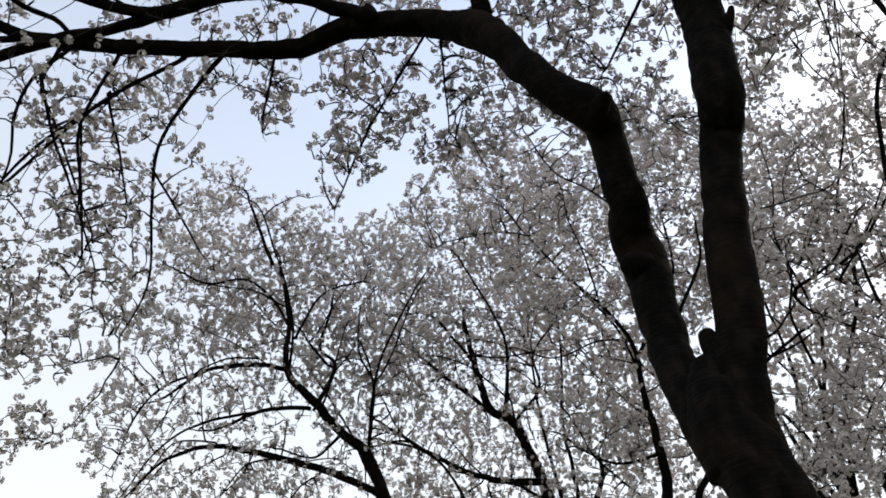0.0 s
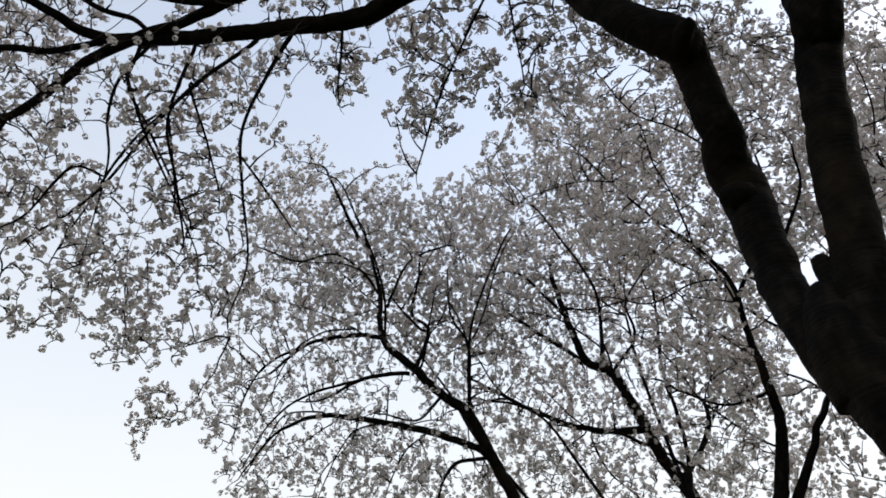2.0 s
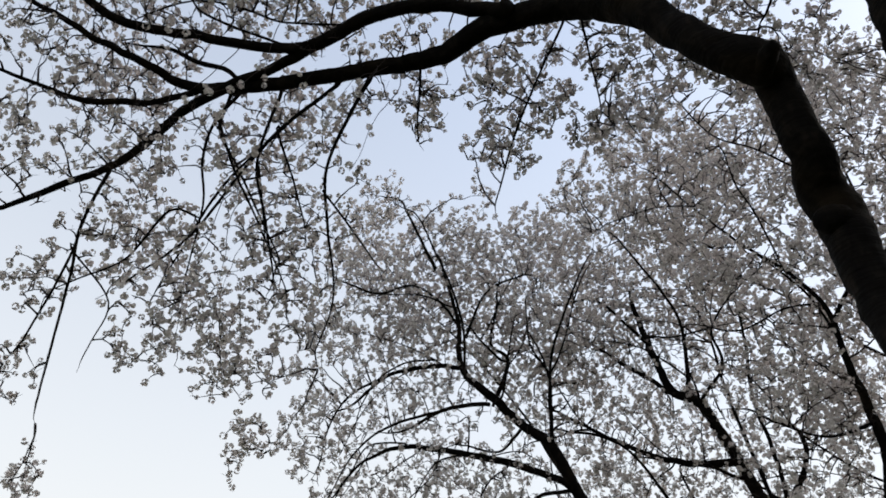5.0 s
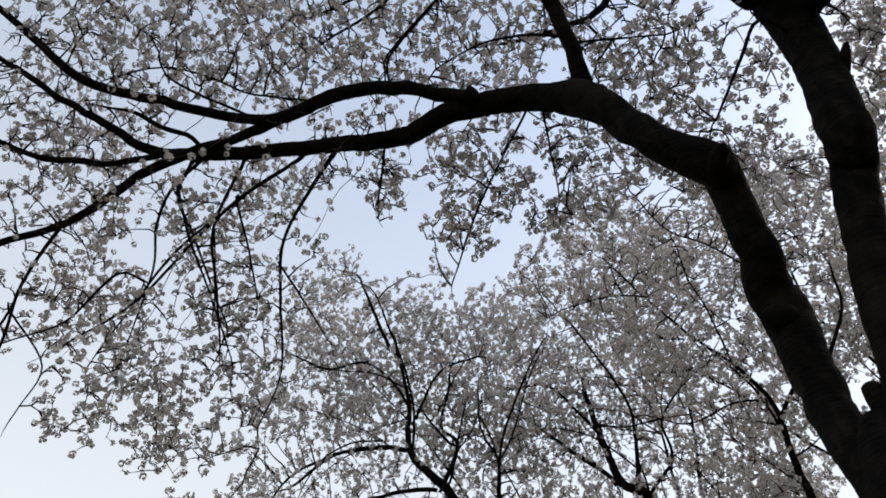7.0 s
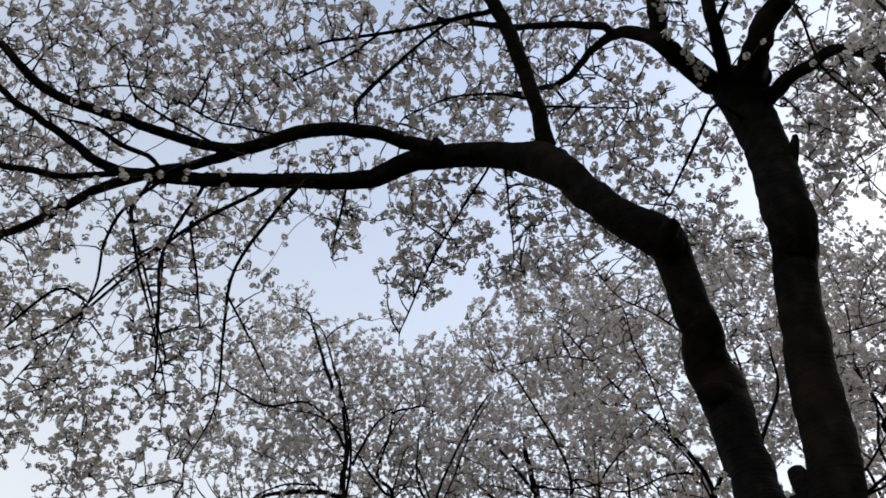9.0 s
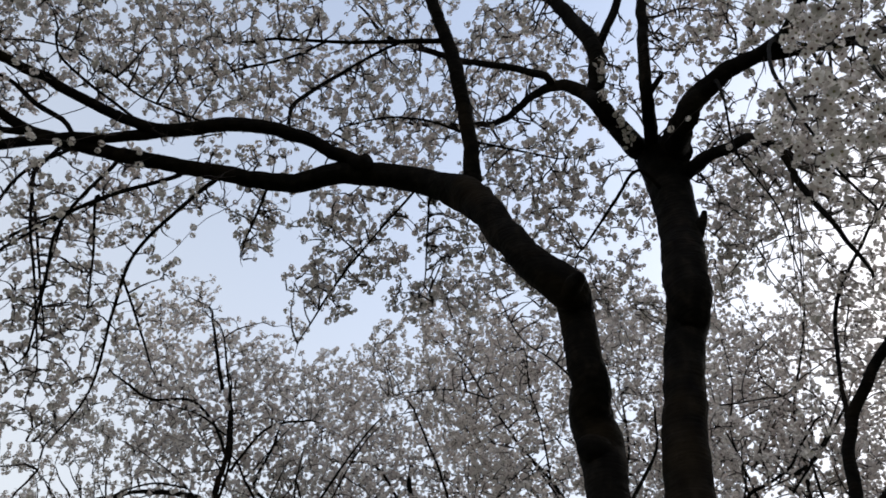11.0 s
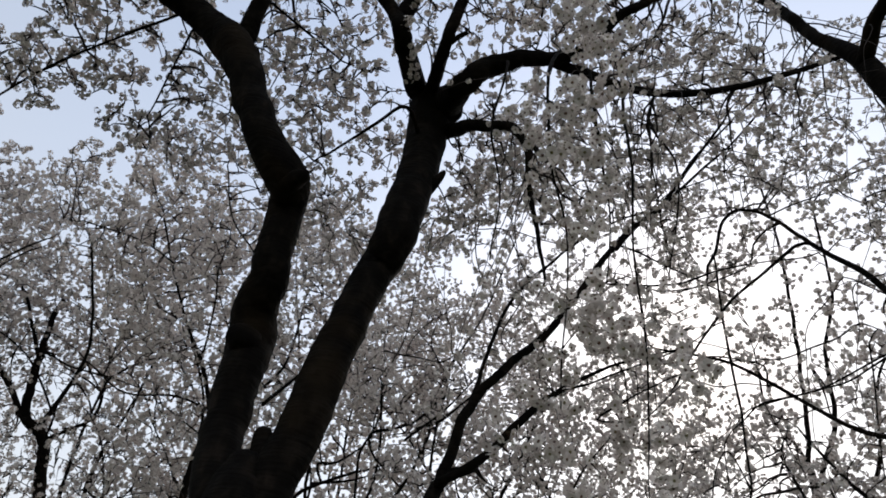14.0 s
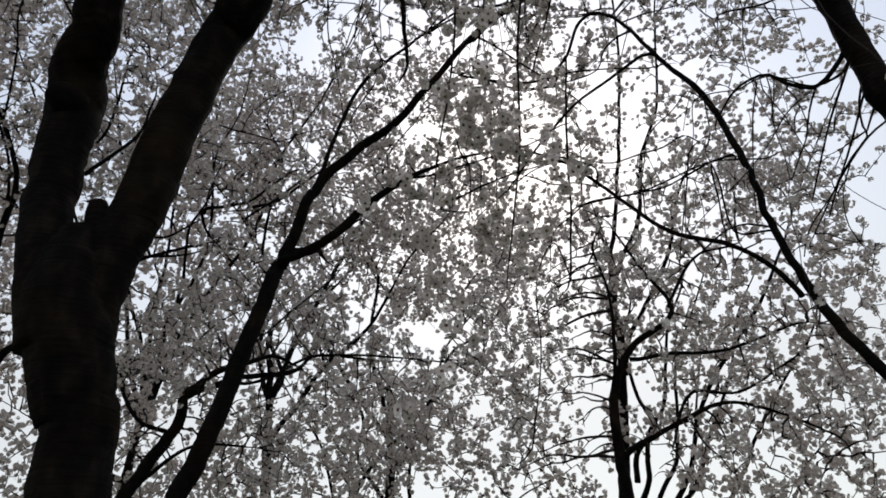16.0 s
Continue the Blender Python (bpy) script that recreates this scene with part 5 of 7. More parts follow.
LIMBS_G = [
    ("trunk", [(3.73, -0.77, 3.23, 0.080), (3.63, -0.77, 3.78, 0.074), (3.65, -0.73, 4.32, 0.070), (3.65, -0.71, 4.79, 0.071), (3.66, -0.64, 5.13, 0.078), (3.61, -0.61, 5.58, 0.072), (3.57, -0.60, 5.98, 0.061), (3.58, -0.49, 6.44, 0.045), (3.60, -0.41, 7.05, 0.041), (3.61, -0.28, 7.88, 0.033)]),
    ("limb", [(3.56, -0.61, 5.90, 0.053), (3.43, -0.74, 5.98, 0.050), (3.30, -0.84, 5.97, 0.043), (3.04, -1.00, 5.93, 0.031)]),
    ("branch", [(3.56, -0.64, 5.24, 0.011), (3.53, -0.49, 5.06, 0.010), (3.47, -0.58, 4.89, 0.007), (3.41, -0.81, 4.73, 0.006)]),
    ("branch", [(3.60, -0.71, 4.34, 0.010), (3.62, -0.64, 4.21, 0.008), (3.65, -0.47, 4.20, 0.006), (3.68, -0.29, 4.39, 0.005), (3.69, -0.10, 4.36, 0.004)]),
    ("branch", [(3.62, -0.64, 4.21, 0.007), (3.75, -0.47, 3.96, 0.006), (3.88, -0.30, 3.66, 0.004)]),
    ("branch", [(3.60, -0.72, 4.11, 0.007), (3.84, -0.56, 3.90, 0.006), (3.97, -0.35, 3.59, 0.004)]),
    ("branch", [(3.59, -0.77, 3.85, 0.007), (3.82, -0.64, 3.90, 0.006), (3.96, -0.45, 3.76, 0.005), (4.09, -0.23, 3.51, 0.003)]),
    ("branch", [(3.62, -0.65, 4.97, 0.008), (3.75, -0.48, 4.96, 0.007), (3.88, -0.24, 5.13, 0.005)]),
    ("branch", [(3.66, -0.68, 4.36, 0.014), (3.67, -0.61, 4.28, 0.013), (3.70, -0.49, 4.22, 0.012), (3.71, -0.38, 4.31, 0.011), (3.72, -0.31, 4.42, 0.010), (3.73, -0.22, 4.44, 0.008), (3.74, -0.12, 4.41, 0.007), (3.75, -0.01, 4.32, 0.006)]),
    ("branch", [(3.70, -0.48, 4.21, 0.006), (3.71, -0.42, 4.09, 0.005), (3.72, -0.36, 3.95, 0.004), (3.73, -0.30, 3.85, 0.004), (3.73, -0.23, 3.73, 0.003)]),
    ("branch", [(3.65, -0.73, 4.20, 0.007), (3.67, -0.64, 4.02, 0.006), (3.67, -0.61, 3.88, 0.006), (3.68, -0.61, 3.82, 0.005), (3.69, -0.51, 3.73, 0.005), (3.71, -0.38, 3.58, 0.004), (3.73, -0.22, 3.42, 0.004), (3.74, -0.16, 3.30, 0.003)]),
    ("branch", [(3.65, -0.72, 4.01, 0.008), (3.67, -0.62, 3.85, 0.005)]),
    ("branch", [(3.73, -0.24, 4.40, 0.005), (3.74, -0.16, 4.18, 0.004), (3.74, -0.08, 3.88, 0.003), (3.75, -0.02, 3.61, 0.003)]),
    ("branch", [(3.70, -0.48, 3.70, 0.004), (3.71, -0.42, 3.57, 0.003), (3.71, -0.39, 3.38, 0.003), (3.71, -0.42, 3.23, 0.002)]),
    ("branch", [(3.72, -0.33, 4.39, 0.004), (3.73, -0.29, 4.25, 0.003), (3.73, -0.24, 4.13, 0.003)]),
]
LIMBS_H = [
    ("trunk", [(6.83, 1.63, 2.63, 0.054), (6.94, 1.61, 3.27, 0.051), (7.04, 1.59, 3.82, 0.046), (7.09, 1.33, 4.30, 0.035), (7.15, 0.96, 4.51, 0.028), (7.16, 0.86, 4.71, 0.022), (7.14, 1.05, 5.14, 0.016), (7.11, 1.25, 5.68, 0.011)]),
    ("limb", [(7.09, 1.36, 4.16, 0.024), (7.15, 0.98, 4.18, 0.020), (7.19, 0.47, 4.11, 0.016), (7.19, -0.17, 4.21, 0.011)]),
    ("limb", [(7.05, 1.57, 3.87, 0.025), (7.07, 1.47, 4.45, 0.021), (7.07, 1.44, 4.96, 0.016), (7.06, 1.52, 5.53, 0.013)]),
    ("limb", [(6.94, 1.60, 3.26, 0.030), (7.03, 1.07, 3.45, 0.024), (7.08, 0.59, 3.58, 0.018), (7.10, 0.16, 3.40, 0.014), (7.09, -0.20, 3.14, 0.010)]),
    ("limb", [(7.16, 0.89, 4.68, 0.018), (7.19, 0.53, 5.15, 0.015), (7.20, 0.18, 5.18, 0.011)]),
    ("limb", [(7.03, 1.07, 3.44, 0.018), (7.06, 0.85, 3.73, 0.015), (7.09, 0.43, 3.66, 0.012), (7.09, -0.17, 3.90, 0.009)]),
]
LIMBS_M = [
    ("trunk", [(4.84, 6.04, 2.68, 0.071), (5.07, 5.98, 3.18, 0.067), (5.37, 5.86, 3.76, 0.060), (5.48, 5.75, 4.06, 0.058), (5.50, 5.73, 4.30, 0.050), (5.73, 5.51, 4.60, 0.035), (6.08, 5.11, 4.79, 0.022)]),
    ("limb", [(5.50, 5.73, 4.30, 0.030), (5.93, 5.44, 4.55, 0.030), (6.40, 5.04, 4.67, 0.027), (6.64, 4.89, 4.92, 0.019), (7.08, 4.22, 4.83, 0.011)]),
    ("limb", [(5.41, 5.81, 3.90, 0.025), (5.09, 5.96, 4.00, 0.020), (4.86, 6.15, 4.58, 0.016), (4.71, 6.26, 5.07, 0.012)]),
    ("limb", [(5.20, 5.87, 3.40, 0.026), (5.44, 5.51, 3.71, 0.016), (5.75, 5.19, 3.72, 0.011)]),
    ("branch", [(5.29, 5.76, 7.96, 0.011), (5.54, 5.53, 7.88, 0.011), (5.78, 5.27, 7.82, 0.010), (5.96, 5.08, 7.78, 0.009), (6.15, 4.85, 7.96, 0.008), (6.44, 4.45, 8.09, 0.007)]),
    ("branch", [(5.63, 5.44, 7.90, 0.009), (5.67, 5.39, 8.14, 0.008), (5.83, 5.22, 8.49, 0.007), (6.03, 4.99, 8.73, 0.007)]),
    ("branch", [(5.76, 5.30, 6.69, 0.021), (5.97, 5.06, 6.83, 0.018), (6.17, 4.82, 7.13, 0.016), (6.29, 4.67, 7.33, 0.014)]),
    ("branch", [(5.13, 5.90, 7.60, 0.007), (5.50, 5.57, 7.63, 0.007), (5.73, 5.33, 7.70, 0.007)]),
]
CLOUDS_A = [(-3.3, 2.8, 7.4, 0.54), (-2.4, 2.8, 7.8, 0.63), (-1.6, 3.1, 7.6, 0.53), (-0.9, 2.7, 7.9, 0.64), (0.2, 2.7, 7.7, 0.57), (-3.5, 3.6, 7.1, 0.56), (-2.8, 3.4, 7.2, 0.31), (0.9, 2.7, 7.4, 0.40), (-2.2, 4.1, 6.5, 0.51), (-2.0, 4.6, 5.9, 0.50), (-2.7, 5.0, 5.3, 0.57), (-1.8, 5.0, 5.4, 0.44), (-1.5, 4.0, 6.3, 0.25), (-3.2, 4.6, 5.8, 0.53), (-2.3, 5.3, 5.0, 0.38), (-0.6, 3.9, 6.5, 0.20), (-0.9, 3.7, 6.7, 0.18), (-1.3, 3.8, 6.7, 0.25), (0.2, 3.5, 6.7, 0.37), (0.6, 3.8, 6.5, 0.37), (0.1, 4.1, 6.4, 0.25), (1.0, 3.3, 6.5, 0.31)]
CLOUDS_A_1 = [(1.4, 2.6, 7.4, 0.49), (1.9, 3.2, 7.1, 0.46), (1.6, 3.5, 6.8, 0.36), (2.7, 3.3, 6.8, 0.30), (3.1, 2.1, 6.6, 0.43), (3.4, 2.8, 6.1, 0.22), (0.9, 3.9, 6.4, 0.25), (-3.9, 4.4, 5.3, 0.34), (-4.1, 4.7, 4.6, 0.28), (-3.8, 5.2, 3.8, 0.23), (-3.0, 4.6, 5.4, 0.40), (-3.1, 4.9, 4.9, 0.29), (-2.2, 5.4, 4.2, 0.29), (-2.4, 5.1, 4.8, 0.35), (-3.0, 2.8, 7.8, 0.56), (-1.8, 2.8, 8.1, 0.64), (-0.6, 2.8, 8.0, 0.54), (0.0, 3.0, 7.7, 0.43), (1.1, 2.5, 7.5, 0.40), (1.4, 2.7, 7.4, 0.41), (0.1, 2.2, 8.3, 0.54), (1.5, 1.8, 7.7, 0.39)]
CLOUDS_A_2 = [(2.0, 1.8, 7.3, 0.28), (2.5, 2.9, 6.9, 0.35), (1.5, 3.2, 6.9, 0.30), (1.2, 2.2, 8.4, 0.50), (0.9, 2.8, 8.3, 0.45), (2.4, 1.2, 7.7, 0.44), (3.0, 2.0, 6.7, 0.38), (3.2, 1.5, 6.6, 0.36), (2.9, 0.8, 6.9, 0.39), (3.3, 0.3, 7.0, 0.38), (2.7, 0.8, 7.3, 0.37), (3.2, 1.9, 6.5, 0.33), (3.3, 1.2, 6.4, 0.35), (3.5, 0.6, 6.3, 0.34), (3.4, -0.1, 6.7, 0.33), (3.7, 1.0, 6.2, 0.30), (1.9, 3.0, 7.1, 0.36), (0.5, 3.3, 7.8, 0.36), (-3.7, 2.9, 6.6, 0.27), (-3.2, 3.0, 6.8, 0.29), (-2.2, 3.1, 7.0, 0.24), (-3.7, 3.5, 6.3, 0.33)]
CLOUDS_A_3 = [(-3.2, 3.6, 6.3, 0.29), (-3.9, 3.7, 5.9, 0.33), (-2.8, 3.7, 6.1, 0.29), (-2.2, 3.9, 6.1, 0.29), (-1.8, 4.2, 6.0, 0.28), (-1.6, 4.5, 5.7, 0.25), (-2.0, 4.5, 5.7, 0.30), (-1.1, 3.6, 6.6, 0.20), (-0.8, 3.5, 6.6, 0.19), (-0.6, 3.7, 6.3, 0.13), (-0.1, 3.5, 6.4, 0.28), (0.1, 3.9, 6.2, 0.24), (0.4, 3.7, 6.3, 0.26), (0.8, 3.2, 6.5, 0.25), (0.2, 4.0, 6.1, 0.17), (1.0, 3.6, 6.5, 0.23), (-2.6, 4.8, 5.3, 0.30), (-1.8, 5.0, 5.2, 0.25), (-3.1, 4.3, 5.7, 0.27), (-3.5, 4.1, 5.7, 0.24), (-0.8, 3.2, 6.8, 0.24), (-1.8, 3.7, 6.6, 0.25)]
CLOUDS_A_4 = [(-1.4, 3.0, 7.7, 0.32), (-0.3, 3.1, 7.6, 0.32), (-0.7, 3.1, 7.6, 0.32), (0.5, 2.9, 7.4, 0.30), (-1.3, 2.7, 8.1, 0.32), (-0.4, 2.7, 8.0, 0.32), (-1.9, 2.8, 7.9, 0.32), (-3.0, 3.1, 7.6, 0.31), (-3.1, 3.8, 6.6, 0.30), (-3.3, 4.1, 6.2, 0.34), (2.4, 3.1, 6.9, 0.30), (1.5, 2.9, 6.9, 0.29), (2.0, 2.6, 7.0, 0.29), (2.4, 2.8, 6.9, 0.29), (1.2, 2.8, 7.1, 0.24), (2.7, 3.6, 6.6, 0.25), (2.9, 1.9, 6.7, 0.25), (3.3, 2.4, 6.4, 0.26), (3.4, 3.3, 6.0, 0.27), (1.4, 4.0, 6.6, 0.31), (2.3, 3.9, 6.7, 0.26), (3.0, 4.2, 6.3, 0.26)]
CLOUDS_A_5 = [(-1.6, 3.4, 7.7, 0.30), (-1.0, 3.3, 7.9, 0.31), (-0.6, 2.9, 8.2, 0.32), (0.1, 2.8, 8.0, 0.32), (0.1, 3.1, 7.6, 0.31), (0.5, 3.0, 7.5, 0.31), (0.4, 2.4, 8.1, 0.32), (1.0, 2.0, 8.0, 0.31), (1.3, 2.7, 7.2, 0.25), (1.3, 1.9, 7.9, 0.31), (1.7, 2.5, 6.8, 0.29), (1.2, 2.4, 7.6, 0.30), (2.2, 1.3, 7.3, 0.28), (2.3, 1.0, 7.3, 0.27), (3.3, 1.8, 6.1, 0.26), (2.9, 1.7, 6.2, 0.26), (2.6, 1.0, 6.5, 0.25), (2.3, 0.9, 6.9, 0.26), (3.0, 0.4, 6.6, 0.24), (3.4, 0.5, 6.3, 0.24), (3.3, 0.1, 6.7, 0.24), (3.2, 0.8, 6.2, 0.24)]
CLOUDS_A_6 = [(3.5, 1.5, 5.9, 0.25), (3.5, 1.0, 6.0, 0.24), (3.9, 1.0, 5.7, 0.24), (0.3, 3.5, 6.7, 0.29), (0.2, 4.0, 6.5, 0.24), (0.7, 3.7, 6.7, 0.25), (1.0, 3.5, 6.8, 0.25), (1.2, 3.1, 6.9, 0.22), (-0.6, 3.8, 6.8, 0.19), (-1.9, 4.1, 7.2, 0.29), (3.0, 1.2, 6.3, 0.26), (2.2, 1.0, 7.1, 0.27), (2.6, 1.6, 6.5, 0.22), (2.8, 0.6, 6.7, 0.25), (3.3, 0.2, 6.4, 0.24), (3.8, -0.0, 6.2, 0.24), (3.3, 0.8, 6.2, 0.25), (3.9, 0.4, 6.1, 0.21), (0.0, 3.8, 7.1, 0.29), (0.6, 3.7, 6.8, 0.29), (1.3, 4.0, 6.8, 0.25), (-0.1, 4.4, 6.8, 0.24)]
CLOUDS_A_7 = [(-3.9, 2.8, 6.7, 0.28), (-3.5, 3.2, 6.6, 0.29), (-2.7, 3.1, 6.8, 0.29), (-3.0, 3.4, 6.5, 0.24), (-3.9, 3.4, 6.1, 0.28), (-3.4, 3.8, 6.0, 0.24), (-2.4, 3.6, 6.3, 0.24), (-1.5, 3.2, 6.8, 0.24), (-1.1, 3.3, 6.8, 0.24), (-0.2, 3.2, 6.6, 0.23), (-2.1, 4.8, 5.4, 0.25), (-2.8, 4.4, 5.6, 0.27), (-1.4, 4.3, 5.8, 0.22), (-1.7, 3.9, 6.4, 0.25), (-3.6, 3.1, 7.4, 0.35), (-3.3, 2.7, 7.9, 0.36), (-2.6, 3.2, 7.6, 0.32), (-2.2, 3.3, 7.4, 0.26), (-1.5, 3.3, 7.3, 0.23), (-1.0, 3.2, 7.5, 0.24), (0.0, 3.0, 7.2, 0.25), (-1.7, 2.7, 8.0, 0.32)]
CLOUDS_A_8 = [(-0.3, 3.4, 6.8, 0.22), (-0.7, 3.6, 6.7, 0.20), (0.5, 3.3, 6.7, 0.24), (2.3, 3.5, 6.5, 0.25), (2.0, 1.4, 7.0, 0.22), (2.3, 1.4, 6.8, 0.20), (2.4, 0.8, 6.9, 0.26), (1.9, 1.8, 7.0, 0.18), (2.3, 1.2, 6.8, 0.22), (1.6, 1.9, 7.4, 0.24), (1.7, 2.3, 7.4, 0.22), (1.2, 2.4, 7.7, 0.25), (2.6, 1.3, 6.6, 0.21), (2.8, 0.8, 6.7, 0.22), (2.9, 1.2, 6.4, 0.19), (2.6, 1.6, 6.5, 0.17), (2.0, 2.4, 6.9, 0.23), (2.2, 2.7, 6.8, 0.21), (1.9, 2.9, 7.0, 0.23), (2.4, 1.1, 6.8, 0.21), (2.3, 1.1, 7.1, 0.22), (2.8, 1.0, 6.5, 0.24)]
CLOUDS_A_9 = [(3.0, 0.7, 6.5, 0.23), (3.2, 1.0, 6.2, 0.19), (2.8, 0.8, 6.6, 0.20), (2.6, 1.3, 6.4, 0.16), (1.1, 1.9, 7.8, 0.25), (1.7, 2.2, 7.2, 0.19), (1.3, 2.1, 7.5, 0.22), (-3.5, 2.6, 7.1, 0.28), (-3.0, 2.7, 7.3, 0.29), (-2.5, 2.8, 7.4, 0.30), (-1.9, 2.9, 7.4, 0.25), (-1.4, 2.8, 7.6, 0.31), (-0.9, 2.8, 7.6, 0.25), (-3.3, 3.0, 7.0, 0.24), (-3.6, 3.2, 6.7, 0.24), (-2.8, 3.0, 7.0, 0.19), (-1.0, 3.0, 7.4, 0.20), (0.4, 2.8, 7.3, 0.25), (-0.0, 2.8, 7.5, 0.25), (0.7, 3.1, 6.6, 0.19), (0.5, 3.3, 6.7, 0.19), (0.2, 3.6, 6.5, 0.17)]
CLOUDS_A_10 = [(-0.5, 3.5, 6.4, 0.19), (-0.5, 3.7, 6.3, 0.12), (-1.2, 4.1, 6.2, 0.15), (-1.7, 4.2, 6.1, 0.25), (-2.2, 4.2, 6.1, 0.25), (-2.7, 4.4, 5.8, 0.24), (2.6, 1.9, 6.6, 0.16), (2.9, 2.2, 6.6, 0.17), (2.4, 1.7, 6.7, 0.15), (3.2, 2.5, 6.5, 0.20), (3.4, 2.9, 6.5, 0.18), (2.8, 2.0, 6.6, 0.16), (2.6, 2.8, 6.8, 0.20), (2.3, 1.3, 6.8, 0.18), (2.6, 1.6, 6.7, 0.16), (2.3, 1.2, 7.1, 0.18), (2.3, 2.4, 6.9, 0.15), (-3.7, 3.0, 6.8, 0.21), (-3.3, 3.1, 6.9, 0.19), (-3.0, 3.2, 7.0, 0.17), (-2.5, 3.1, 7.3, 0.23), (-2.1, 3.2, 7.2, 0.23)]
CLOUDS_A_11 = [(-1.7, 3.1, 7.3, 0.23), (-1.2, 3.0, 7.3, 0.23), (-0.8, 3.0, 7.3, 0.23), (-0.5, 2.9, 7.4, 0.25), (-3.4, 3.3, 6.7, 0.22), (-3.1, 3.5, 6.8, 0.20), (-3.7, 3.5, 6.6, 0.22), (-2.7, 3.5, 6.8, 0.17), (-2.0, 3.4, 6.9, 0.15), (-1.2, 3.4, 6.9, 0.15), (-0.8, 3.3, 6.9, 0.15), (-0.5, 3.2, 6.9, 0.15), (-0.1, 2.9, 7.3, 0.22), (-1.5, 2.7, 7.6, 0.25), (-2.3, 2.7, 7.7, 0.25), (2.5, 0.9, 6.8, 0.19), (2.8, 0.6, 6.7, 0.18), (3.1, 0.6, 6.4, 0.18), (3.2, 0.3, 6.4, 0.17), (3.0, 0.9, 6.3, 0.16), (3.3, 0.5, 6.2, 0.17), (1.7, 1.6, 7.1, 0.20)]
CLOUDS_A_12 = [(2.2, 1.6, 6.9, 0.20), (2.5, 1.4, 6.7, 0.18), (2.5, 1.0, 6.7, 0.19), (2.5, 0.6, 6.8, 0.19), (2.5, 1.6, 6.6, 0.16), (2.9, 2.1, 6.2, 0.16), (2.9, 2.4, 6.0, 0.16), (3.0, 2.8, 5.9, 0.14), (1.9, 1.6, 7.5, 0.22), (2.3, 1.3, 7.4, 0.22), (2.8, 1.2, 6.9, 0.18), (2.9, 0.8, 7.1, 0.20), (2.4, 1.1, 7.4, 0.21), (3.1, 1.1, 6.7, 0.16), (2.6, 1.9, 7.0, 0.15), (2.1, 2.2, 7.3, 0.18), (2.7, 0.6, 7.3, 0.20)]
CLOUDS_A_13 = [(1.35, 2.75, 6.75, 0.30), (1.60, 2.95, 6.60, 0.30), (1.75, 2.75, 6.85, 0.28), (1.45, 3.20, 6.55, 0.28), (1.20, 3.00, 6.85, 0.25), (1.75, 3.30, 6.30, 0.28), (1.55, 2.50, 7.10, 0.26)]
CLOUDS_A = CLOUDS_A + CLOUDS_A_13 + CLOUDS_A_1 + CLOUDS_A_2 + CLOUDS_A_3 + CLOUDS_A_4 + CLOUDS_A_5 + CLOUDS_A_6 + CLOUDS_A_7 + CLOUDS_A_8 + CLOUDS_A_9 + CLOUDS_A_10 + CLOUDS_A_11 + CLOUDS_A_12
CLOUDS_B = [(-1.8, 8.5, 10.2, 0.53), (-1.1, 8.9, 9.8, 0.59), (-0.3, 9.2, 9.6, 0.78), (-2.2, 9.1, 9.0, 0.72), (-1.2, 9.5, 8.8, 0.96), (0.2, 9.5, 8.9, 0.86), (-2.5, 9.5, 8.1, 0.70), (-2.5, 9.9, 6.9, 0.67), (-1.6, 9.8, 7.5, 0.92), (-0.3, 9.9, 7.6, 0.92), (-2.3, 10.1, 6.1, 0.69), (-1.1, 10.2, 6.3, 0.87), (0.1, 10.3, 5.8, 0.85), (0.6, 10.0, 7.0, 0.80), (0.9, 9.6, 8.3, 0.84), (-0.1, 8.2, 10.0, 0.21), (-0.7, 10.4, 5.6, 0.68), (-2.9, 9.9, 6.2, 0.42), (-3.0, 9.7, 6.8, 0.39), (-2.6, 10.2, 5.6, 0.41), (-3.1, 9.5, 7.5, 0.35), (-2.2, 10.3, 5.4, 0.46)]
CLOUDS_B_1 = [(-1.5, 10.4, 5.6, 0.46), (-0.8, 10.5, 5.5, 0.47), (0.1, 10.5, 5.5, 0.47), (1.0, 10.5, 5.4, 0.47), (-1.9, 10.2, 6.0, 0.43), (-0.4, 10.4, 6.0, 0.43), (-3.2, 9.8, 6.5, 0.30), (-2.9, 9.4, 8.1, 0.32)]
CLOUDS_B = CLOUDS_B + CLOUDS_B_1
CLOUDS_C = [(1.4, 10.2, 10.3, 0.85), (2.2, 10.6, 9.4, 1.04), (2.6, 11.1, 8.1, 1.10), (1.6, 11.1, 8.5, 0.92), (1.8, 11.6, 7.0, 0.98), (2.9, 11.4, 7.0, 0.96), (3.5, 10.7, 8.4, 0.98), (3.8, 10.9, 7.4, 0.85), (4.0, 11.1, 6.3, 0.89), (2.6, 11.6, 6.3, 0.84), (1.3, 9.5, 11.0, 0.32), (0.7, 9.9, 10.7, 0.54), (4.6, 11.1, 5.5, 0.85), (5.2, 9.0, 8.5, 0.53), (5.3, 9.3, 7.9, 0.52), (5.4, 9.5, 7.2, 0.51), (5.2, 8.7, 9.2, 0.55), (5.1, 9.8, 6.8, 0.50), (5.4, 9.8, 6.6, 0.49), (4.9, 9.5, 8.2, 0.45), (1.5, 12.0, 6.0, 0.58), (2.5, 11.8, 6.0, 0.58)]
